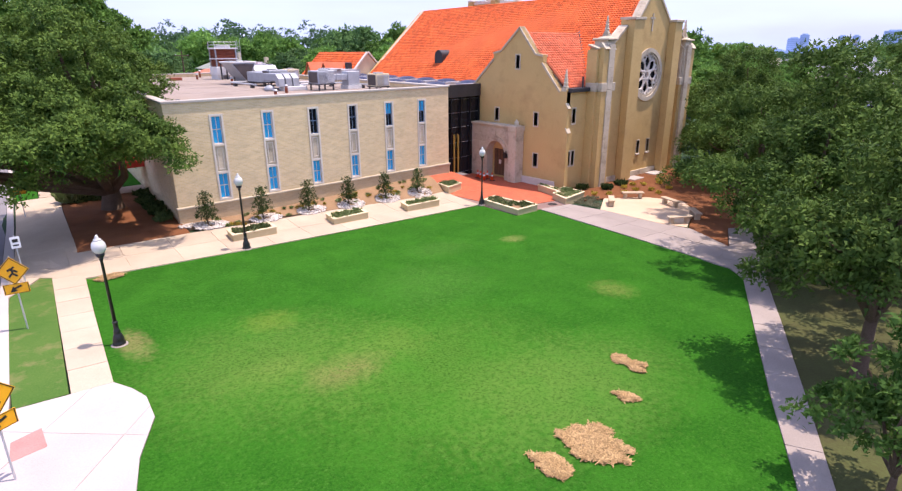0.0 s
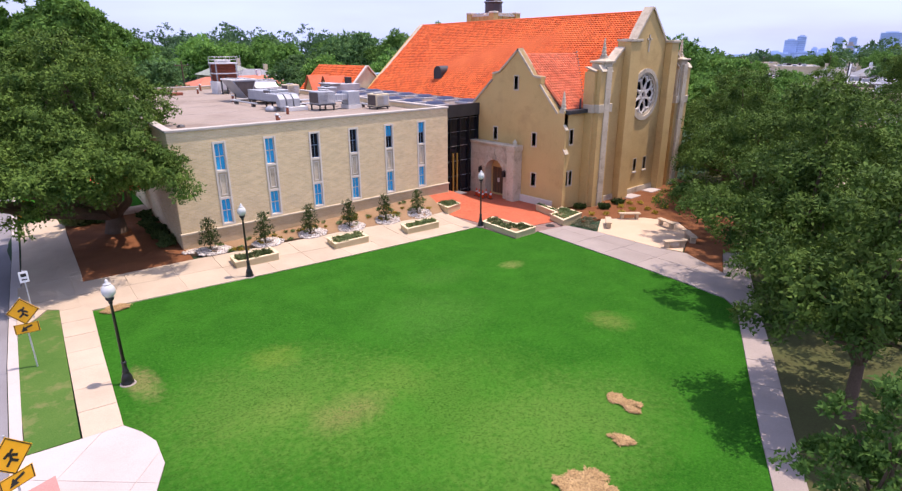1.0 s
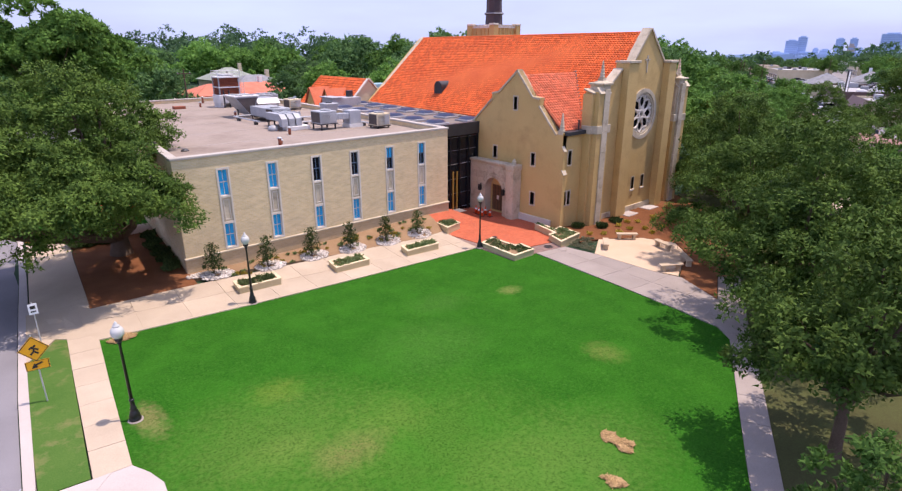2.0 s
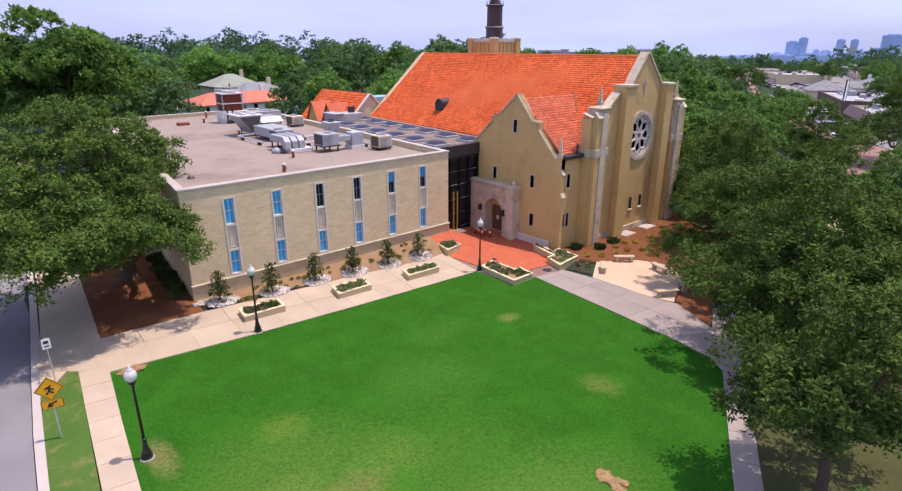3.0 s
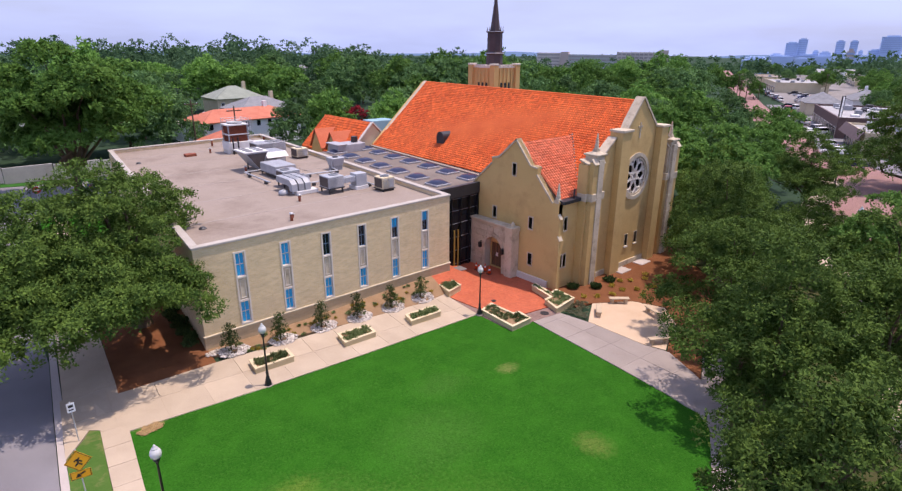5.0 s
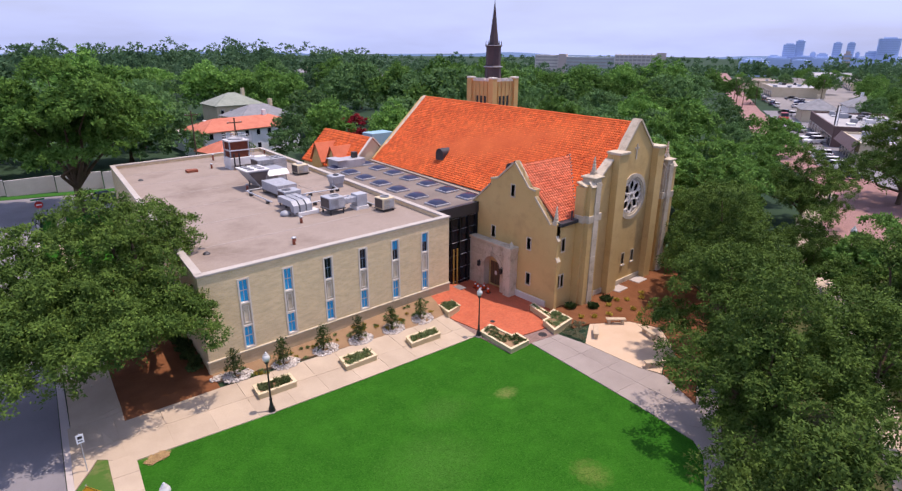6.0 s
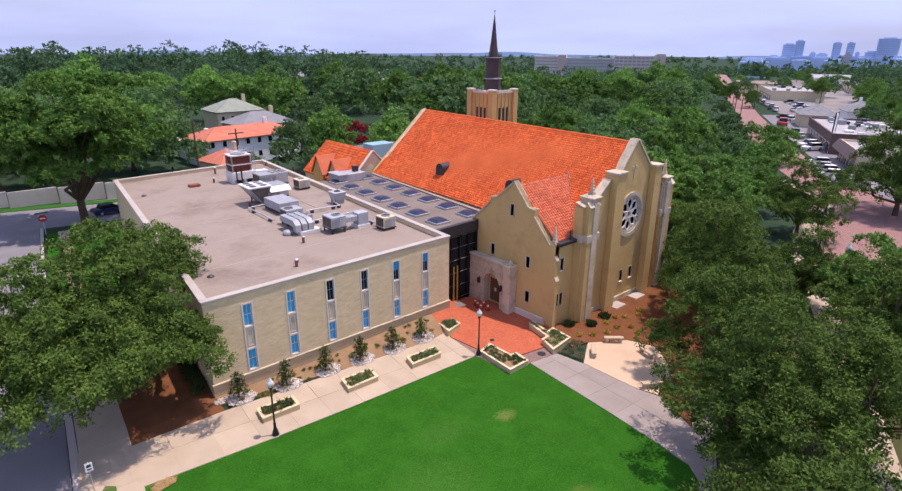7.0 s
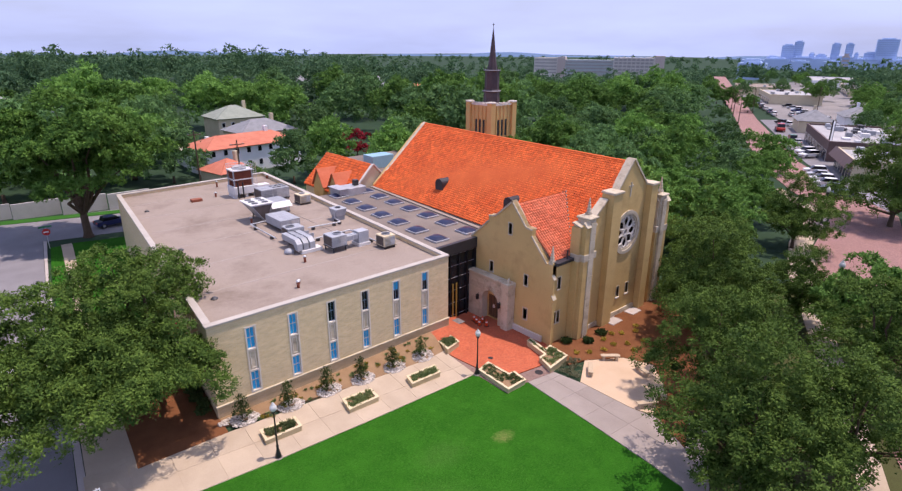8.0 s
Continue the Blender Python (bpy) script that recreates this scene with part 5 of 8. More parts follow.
def shrub(seed):
    rng = np.random.default_rng(seed)
    t = thing("shrub", (0, 0, 0), "young upright holly shrub in white gravel", "shrub", "shrubs along the wall")
    bm = B()
    rod(bm, (0, 0, -0.1), (0, 0, 1.2), 0.05, 0.02)
    part("stem", bm, M_BARK, t)
    cl = []
    for k in range(16):
        f = k / 15
        r = 0.52 * math.sin(min(1, 0.35 + f) * 2.3) * (1 - 0.55 * f)
        a = k * 2.4
        cl.append(((r * 0.75 * math.cos(a), r * 0.75 * math.sin(a), 0.3 + 1.5 * f), 0.3 - 0.1 * f))
    V, F = sprigs(cl, 330, 0.16, 0.10, rng, 5)
    ob = new("foliage", fast_mesh("foliage", V, F, M_SHRUB))
    ob.parent = t
    return t


SHRUBS = [(11.85, 33.55), (15.0, 33.15), (18.05, 33.1), (20.85, 32.85), (23.75, 32.75), (26.6, 32.7)]
sh = shrub(3)
for k, (x, y) in enumerate(SHRUBS):
    o = sh if k == 0 else copy_thing(sh, Matrix.Identity(4))
    s = (1.0, 1.0, 0.98, 0.95, 0.93, 0.9)[k]
    o.matrix_basis = Matrix.Translation((x, y, G(x, y) + 0.06)) @ Matrix.Rotation(k * 1.3, 4, "Z") @ Matrix.Diagonal((s, s, s, 1))
    pebble_ring(x + 0.15, y - 0.05, 1.0, 0.62, 330, 60 + k)
pebble_ring(11.2, 33.9, 0.9, 0.35, 160, 80)


def clump_plants(name, spots, mat, label, category, n, size, seed, kind="stuff"):
    rng = np.random.default_rng(seed)
    tagged(part(name, grow(B(), [(x, y, G(x, y) + 0.04, r) for x, y, r in spots], n, size, rng), mat, None), label, category, kind=kind)


rng0 = np.random.default_rng(9)
bed = [(rng0.uniform(12.5, 28.3), rng0.uniform(32.75, 34.3), rng0.uniform(0.08, 0.2)) for _ in range(60)]
clump_plants("bed_flowers", [b for k, b in enumerate(bed) if k % 2], M_YELLOW, "scattered yellow-green bedding plants", "plants", 34, 0.16, 21)
clump_plants("bed_greens", [b for k, b in enumerate(bed) if not k % 2], M_PLANT, "scattered low green plants", "plants", 34, 0.16, 22)
mounds = [(37.7, 25.1), (38.6, 24.4), (40.0, 23.9), (41.5, 23.9), (42.6, 23.2), (44.0, 24.7), (45.4, 24.1), (43.2, 25.2), (41.6, 25.0), (46.3, 24.6), (42.0, 22.2), (44.3, 22.6)]
clump_plants("mound_plants", [(x, y, 0.24) for x, y in mounds], M_YELLOW, "small yellow-green mounds in the mulch", "plants", 60, 0.2, 23)
clump_plants("green_mounds", [(38.6, 26.9, 0.42), (40.2, 25.7, 0.42), (42.5, 25.9, 0.46)], M_SHRUB, "small green bushes before the church wall", "bushes", 420, 0.26, 24)
clump_plants("hedge_shrubs", [(10.15 + 0.085 * (y - 36) + rng0.uniform(-0.25, 0.25), y, rng0.uniform(0.3, 0.5)) for y in np.arange(36.0, 44.6, 0.6)], M_SHRUB, "dark green shrubs along the side wall", "bushes", 170, 0.24, 26)
clump_plants("low_shrubs", [(6.6 + rng0.uniform(0, 2.0), 43.9 + rng0.uniform(0, 1.0), rng0.uniform(0.25, 0.4)) for _ in range(9)], M_SHRUB, "low shrubs at the end of the mulch", "bushes", 120, 0.24, 27)
clump_plants("tall_shrub", [(6.9, 44.6, 0.6), (7.0, 44.7, 0.5)], M_PLANT, "bushy green shrub beside the walk", "shrub", 420, 0.8, 28)
clump_plants("ground_cover", [(x, y, 0.13) for x, y in ((rng0.uniform(34.2, 37.0), rng0.uniform(22.4, 25.4)) for _ in range(150)) if inside(x, y, [(34.4, 22.4), (37.3, 24.4), (36.7, 25.2), (34.2, 24.3)])], M_SAGE, "sage-green ground cover beside the walk", "plants", 22, 0.12, 25)


# ---------------------------------------------------------------- lamps, benches, signs, cones
M_GLOBE = material("frosted_globe", (0.52, 0.52, 0.49), (0.62, 0.62, 0.58), 0.25, 1.0, 8.0, spec=0.5)


def street_lamp():
    t = thing("street_lamp", (0, 0, 0), "black post lamp with a white acorn globe", "street lamp", "post lamps")
    part("footing", lathe(B(), (0, 0, -0.1), [(0.27, 0), (0.27, 0.14), (0.25, 0.16)], 20), M_CONCRETE_GREY, t, "round concrete footing", flat=False)
    part("base", lathe(B(), (0, 0, 0.05), [(0.21, 0), (0.21, 0.08), (0.17, 0.14), (0.19, 0.2), (0.13, 0.38), (0.1, 0.45), (0.12, 0.5), (0.085, 0.56), (0.08, 0.8), (0.1, 0.84), (0.07, 0.88)], 16), M_BLACK, t, flat=False)
    part("post", lathe(B(), (0, 0, 0.9), [(0.062, 0), (0.045, 2.25), (0.07, 2.28), (0.07, 2.34), (0.05, 2.36)], 14), M_BLACK, t, flat=False)
    part("collar", lathe(B(), (0, 0, 3.24), [(0.06, 0), (0.13, 0.08), (0.14, 0.16), (0.11, 0.18)], 16), M_BLACK, t, flat=False)
    g = part("globe", lathe(B(), (0, 0, 3.41), [(0.12, 0), (0.2, 0.1), (0.225, 0.22), (0.2, 0.34), (0.14, 0.42), (0.12, 0.44)], 20), M_GLOBE, t, "frosted white globe", flat=False)
    part("finial", lathe(B(), (0, 0, 3.85), [(0.13, 0), (0.12, 0.04), (0.05, 0.09), (0.06, 0.13), (0.01, 0.2)], 14), M_GLOBE, t, flat=False)
    return t


lamp = street_lamp()
for k, (x, y, s, z) in enumerate(((4.5, 21.35, 1.0, 0.38), (12.13, 28.8, 1.0, 0.2), (28.6, 28.05, 1.0, -0.2), (63.6, 13.3, 1.25, None), (98, 24.6, 1.25, None))):
    o = lamp if k == 0 else copy_thing(lamp, Matrix.Identity(4))
    o.matrix_basis = Matrix.Translation((x, y, G(x, y) if z is None else z)) @ Matrix.Diagonal((s, s, s if s < 1.2 else 1.45, 1))

M_BENCH = material("bench_stone", (0.44, 0.33, 0.22), (0.56, 0.45, 0.32), 0.85, 1.5, 18.0, 0.006, spec=0.2)


def bench():
    t = thing("bench", (0, 0, 0), "backless tan stone bench on two blocks", "bench", "benches round the court")
    part("seat", bevelled(box(B(), -0.8, 0.8, -0.21, 0.21, 0.38, 0.48), 0.02), M_BENCH, t)
    for x in (-0.55, 0.55):
        part("support", bevelled(box(B(), x - 0.1, x + 0.1, -0.17, 0.17, -0.1, 0.38), 0.02), M_BENCH, t)
    return t


bn = bench()
for k, (x, y, a) in enumerate(((38.95, 22.6, -41), (39.1, 19.7, 69), (35.1, 16.9, -29), (37.3, 17.0, 46), (35.95, 22.45, 36))):
    o = bn if k == 0 else copy_thing(bn, Matrix.Identity(4))
    o.matrix_basis = Matrix.Translation((x, y, G(x, y) + 0.05)) @ Matrix.Rotation(radians(a), 4, "Z")

M_SIGN = material("sign_yellow", (0.80, 0.36, 0.01), (0.88, 0.42, 0.015), 0.5, 1.0, 8.0, spec=0.4)
M_POST = material("sign_post", (0.45, 0.46, 0.47), (0.58, 0.59, 0.60), 0.45, 2.0, 20.0, metal=0.5)
M_WHITE = material("white_paint", (0.74, 0.74, 0.74), (0.82, 0.82, 0.82), 0.5, 1.0, 10.0)
M_RED = material("sign_red", (0.50, 0.02, 0.02), (0.58, 0.03, 0.03), 0.5, 1.0, 10.0)
M_ORANGE = material("cone_orange", (0.75, 0.07, 0.01), (0.85, 0.10, 0.015), 0.5, 2.0, 20.0)


def plate(w, h, z, kind, t, mat, label):
    """A flat sign plate facing -y, round the height z; kind diamond, arrow or plain."""
    if kind == "diamond":
        o = [(0, -w), (w, 0), (0, w), (-w, 0)]
    else:
        o = [(-w, -h), (w, -h), (w, h), (-w, h)]
    p = part("plate", slab(B(), [(x, -0.04, z + v) for x, v in o], 0.012), mat, t, label)
    bm = B()
    k = 0.9
    for i in range(len(o)):
        a, b = o[i], o[(i + 1) % len(o)]
        slab(bm, [(a[0] * 0.96, -0.056, z + a[1] * 0.96), (b[0] * 0.96, -0.056, z + b[1] * 0.96), (b[0] * k, -0.056, z + b[1] * k), (a[0] * k, -0.056, z + a[1] * k)], 0.004)
    part("border", bm, M_BLACK, p)
    bm = B()
    if kind == "diamond":
        for a, b in (((-0.06, 0.02), (0.08, 0.16)), ((-0.02, -0.12), (0.02, 0.05)), ((0.0, -0.1), (0.14, -0.22)), ((-0.02, -0.1), (-0.14, -0.22)), ((-0.16, 0.02), (-0.02, 0.1)), ((0.04, 0.02), (0.16, -0.06))):
            a, b = Vector((a[0], -0.058, z + a[1])), Vector((b[0], -0.058, z + b[1]))
            d = (b - a).normalized().cross(Vector((0, 1, 0))) * 0.035
            slab(bm, [a - d, b - d, b + d, a + d], 0.004)
    elif kind == "arrow":
        for o2 in ([(-0.05, -0.02), (0.2, 0.06), (0.17, 0.13), (-0.08, 0.04)], [(-0.22, -0.12), (0.02, -0.1), (-0.1, 0.1)]):
            slab(bm, [(x, -0.058, z + v) for x, v in o2], 0.004)
    else:
        for v in (0.12, 0.02, -0.1):
            slab(bm, [(x, -0.058, z + v + q) for x, q in ((-0.1, -0.03), (0.1, -0.03), (0.1, 0.03), (-0.1, 0.03))], 0.004)
    part("marking", bm, M_BLACK, p, "black marking")


def crossing_sign():
    t = thing("crossing_sign", (0, 0, 0), "yellow diamond crossing sign with an arrow plaque", "road sign", "crossing signs")
    part("pole", rod(B(), (0, 0, -0.2), (0, 0, 3.0), 0.03), M_POST, t)
    plate(0.55, 0.55, 2.42, "diamond", t, M_SIGN, "yellow diamond plate")
    plate(0.42, 0.2, 1.72, "arrow", t, M_SIGN, "yellow arrow plaque")
    return t


cs = crossing_sign()
for k, (x, y, a) in enumerate(((2.25, 24.75, -10), (4.1, 42.6, 15), (1.0, 15.4, 25))):
    o = cs if k == 0 else copy_thing(cs, Matrix.Identity(4))
    o.matrix_basis = Matrix.Translation((x, y, G(x, y))) @ Matrix.Rotation(radians(a), 4, "Z") @ Matrix.Diagonal((0.9, 0.9, 0.95, 1))


def small_sign():
    t = thing("parking_sign", (2.75, 29.8, G(2.75, 29.8)), "small white street sign on a thin steel post", "road sign")
    part("pole", rod(B(), (2.75, 29.8, 0.2), (2.75, 29.8, 2.75), 0.025), M_POST, t)
    p = part("plate", box(B(), 2.58, 2.92, 29.74, 29.76, 2.2, 2.7), M_WHITE, t, "white plate")
    bm = box(box(B(), 2.65, 2.85, 29.73, 29.74, 2.3, 2.36), 2.65, 2.85, 29.73, 29.74, 2.46, 2.6)
    part("marking", bm, M_BLACK, p)


small_sign()


def stop_sign():
    x, y = 7.9, 83.6
    t = thing("stop_sign", (x, y, G(x, y)), "red octagonal stop sign with green street plates", "road sign")
    part("pole", rod(B(), (x, y, -0.1), (x, y, 3.0), 0.04), M_POST, t)
    p = part("plate", slab(B(), [(x + 0.45 * math.cos(k * math.tau / 8 + math.tau / 16), y - 0.06, 2.4 + 0.45 * math.sin(k * math.tau / 8 + math.tau / 16)) for k in range(8)], 0.02), M_RED, t, "red octagon")
    part("marking", box(B(), x - 0.28, x + 0.28, y - 0.1, y - 0.085, 2.33, 2.47), M_WHITE, p)
    part("street_plate", box(B(), x - 0.7, x + 0.7, y - 0.02, y + 0.02, 2.95, 3.15), material("sign_green", (0.01, 0.16, 0.07), (0.015, 0.2, 0.09), 0.5), t, "green street plate")


stop_sign()


def traffic_cone():
    t = thing("traffic_cone", (0, 0, 0), "orange traffic cone before the church door", "traffic cone", "cones at the portal")
    part("foot", bevelled(box(B(), -0.19, 0.19, -0.19, 0.19, 0, 0.05), 0.01), M_BLACK, t, "black rubber foot")
    c = part("cone", lathe(B(), (0, 0, 0.05), [(0.15, 0), (0.03, 0.65), (0.025, 0.66)], 14), M_ORANGE, t, flat=False)
    part("band", lathe(B(), (0, 0, 0.36), [(0.104, 0), (0.078, 0.13)], 14), M_WHITE, c, "white band", flat=False)
    return t


tc = traffic_cone()
for k, (x, y) in enumerate(((35.2, 35.3), (35.0, 34.75), (34.85, 34.2), (35.3, 33.7), (35.55, 34.5))):
    o = tc if k == 0 else copy_thing(tc, Matrix.Identity(4))
    o.matrix_basis = Matrix.Translation((x, y, G(x, y) + 0.03)) @ Matrix.Rotation(k, 4, "Z")
M_WOOD = material("grey_wood", (0.12, 0.11, 0.11), (0.22, 0.2, 0.2), 0.8, 3.0, 20.0)
solo("door_mat", box(B(), 32.2, 33.6, 34.8, 35.8, G(32.9, 35.3) + 0.03, G(32.9, 35.3) + 0.07), M_WOOD, "dark grey mat on the red plaza", "mat")
for x, y, r in ((32.7, 25.1, 0.34), (31.3, 29.2, 0.2)):
    solo("manhole_cover", lathe(B(), (x, y, G(x, y) + 0.03), [(r, 0), (r, 0.035)], 20), M_DARKMETAL, "round dark iron cover in the paving", "manhole", "iron covers")
for x, y in ((45.7, 26.6), (49.1, 26.6)):
    solo("window_well", bevelled(box(B(), x - 0.8, x + 0.8, y - 0.45, y + 0.6, -1.0, -0.55), 0.03), M_PALE, "pale concrete slab at the church wall", "slab", "wall slabs")


# ---------------------------------------------------------------- straw and dry patches on the lawn
M_STRAW = material("straw", (0.27, 0.165, 0.07), (0.46, 0.31, 0.15), 0.9, 3.0, 30.0, per_island=0.4, spec=0.15)
STRAW = [[(17.15, 9.95), (16.75, 9.5), (16.95, 9.2), (16.7, 8.6), (16.95, 8.4), (17.55, 8.75), (17.3, 9.3), (17.5, 9.6)],
         [(15.1, 8.6), (14.85, 8.15), (15.3, 7.75), (15.6, 8.05), (15.35, 8.3)],
         [(12.3, 8.75), (13.0, 8.55), (13.7, 8.1), (13.6, 7.55), (13.3, 7.2), (13.35, 6.8), (12.9, 6.5), (12.4, 6.85), (11.85, 7.45), (12.15, 8.2)],
         [(11.15, 8.75), (11.6, 8.35), (11.75, 7.9), (11.6, 7.3), (11.0, 7.3), (10.9, 8.1)],
         [(5.1, 28.5), (5.54, 29.04), (6.11, 28.97), (6.32, 28.54), (5.77, 28.39), (5.46, 28.27)]]


def moved(poly, f, dx, dy):
    """The polygon shrunk by f about its middle and shifted."""
    cx, cy = sum(p[0] for p in poly) / len(poly), sum(p[1] for p in poly) / len(poly)
    return [(cx + (x - cx) * f + dx, cy + (y - cy) * f + dy) for x, y in poly]


STRAW = [moved(p, f, dx, dy) for p, f, dx, dy in zip(STRAW, (0.8, 0.7, 0.9, 0.74, 0.95), (0.0, 0.0, -0.15, -0.2, 0.0), (0.0, -0.1, -0.3, -0.35, 0.0))]


def straw_patch(poly, seed):
    rng = np.random.default_rng(seed)
    cx, cy = sum(p[0] for p in poly) / len(poly), sum(p[1] for p in poly) / len(poly)
    xs, ys = [p[0] for p in poly], [p[1] for p in poly]
    V, F, off = [], [], 0
    for _ in range(8000):
        x, y = rng.uniform(min(xs) - 0.1, max(xs) + 0.1), rng.uniform(min(ys) - 0.1, max(ys) + 0.1)
        u = noise.noise(Vector((x * 2.6, y * 2.6, seed)))
        if u < -0.42 or not inside(x + rng.normal() * 0.03 + 0.16 * noise.noise(Vector((x * 4, y * 4, 3.1))), y + rng.normal() * 0.03 + 0.16 * noise.noise(Vector((x * 4, y * 4, 8.7))), poly):
            continue
        a, L = rng.uniform(0, math.tau), rng.uniform(0.04, 0.11)
        d = np.array((math.cos(a), math.sin(a), rng.uniform(-0.1, 0.35))) * L
        s = np.array((-math.sin(a), math.cos(a), 0)) * 0.011
        p = np.array((x, y, G(x, y) + rng.uniform(0.03, 0.08)))
        V.append(np.stack([p - d - s, p + d - s, p + d + s, p - d + s]))
        F.append(np.arange(4).reshape(1, 4) + off)
        off += 4
    ob = new("straw_patch", fast_mesh("straw_patch", np.concatenate(V), np.concatenate(F), M_STRAW))
    tagged(ob, "patch of dry straw laid on the lawn", "straw", kind="stuff")


for k, p in enumerate(STRAW):
    sheet("bare_patch", moved(p, 0.66, 0, 0), M_GRANITE, 0.028, "bare sandy patch in the lawn", "bare patch", 2.0)
    straw_patch(p, 70 + k)


# ---------------------------------------------------------------- roof plant of the classroom building
DECK = 7.02
M_CREAM = material("cream_stucco", (0.56, 0.46, 0.30), (0.66, 0.56, 0.39), 0.9, 0.5, 14.0, 0.004)
M_GRILLE = material("dark_grille", (0.06, 0.045, 0.04), (0.11, 0.085, 0.075), 0.6, 2.0, 30.0)


def unit(name, x0, x1, y0, y1, h, label, legs=0.25, fans=(), louvre=True, casing=None):
    """A sheet-metal roof unit on feet, with a louvred end and round fans on top."""
    cx, cy = (x0 + x1) / 2, (y0 + y1) / 2
    t = thing(name, (cx, cy, DECK), label, "roof unit", "roof plant")
    b = part("casing", bevelled(box(B(), x0, x1, y0, y1, DECK + legs, DECK + legs + h), 0.03), casing or M_GALV, t)
    for x in (x0 + 0.12, x1 - 0.12):
        for y in (y0 + 0.12, y1 - 0.12):
            part("leg", box(B(), x - 0.05, x + 0.05, y - 0.05, y + 0.05, DECK, DECK + legs), M_DARKMETAL, t)
    if louvre:
        n = max(4, int(h / 0.1))
        for k in range(n):
            z = DECK + legs + 0.08 + k * (h - 0.16) / n
            part("slat", slab(B(), [(x0 + 0.1, y0 - 0.012, z), (x1 - 0.1, y0 - 0.012, z), (x1 - 0.1, y0 - 0.05, z + 0.035), (x0 + 0.1, y0 - 0.05, z + 0.035)], 0.01), M_GALV, b)
        part("side_grille", box(B(), x0 - 0.012, x0 - 0.002, y0 + 0.1, y1 - 0.1, DECK + legs + 0.1, DECK + legs + h - 0.1), M_GRILLE, b, "dark side grille")
    n = max(2, int((x1 - x0) / 0.7))
    for k in range(1, n):
        x = x0 + (x1 - x0) * k / n
        part("seam_strip", box(B(), x - 0.015, x + 0.015, y0 - 0.015, y1 + 0.015, DECK + legs + 0.02, DECK + legs + h + 0.012), M_POST, b)
    part("base_rail", box(B(), x0 - 0.04, x1 + 0.04, y0 - 0.04, y1 + 0.04, DECK + legs - 0.06, DECK + legs + 0.01), M_DARKMETAL, t)
    part("access_panel", box(B(), x0 + (x1 - x0) * 0.55, x1 - 0.12, y0 - 0.035, y0 - 0.03, DECK + legs + 0.12, DECK + legs + h - 0.12), M_POST, b)
    for fx, fy, r in fans:
        f = part("fan_ring", lathe(B(), (fx, fy, DECK + legs + h), [(r, 0), (r, 0.1), (r * 0.9, 0.1), (r * 0.88, 0.02)], 18), M_GALV, b, flat=False)
        part("fan_grille", lathe(B(), (fx, fy, DECK + legs + h + 0.03), [(r * 0.86, 0), (r * 0.86, 0.02)], 18), M_BLACK, f)
    return t


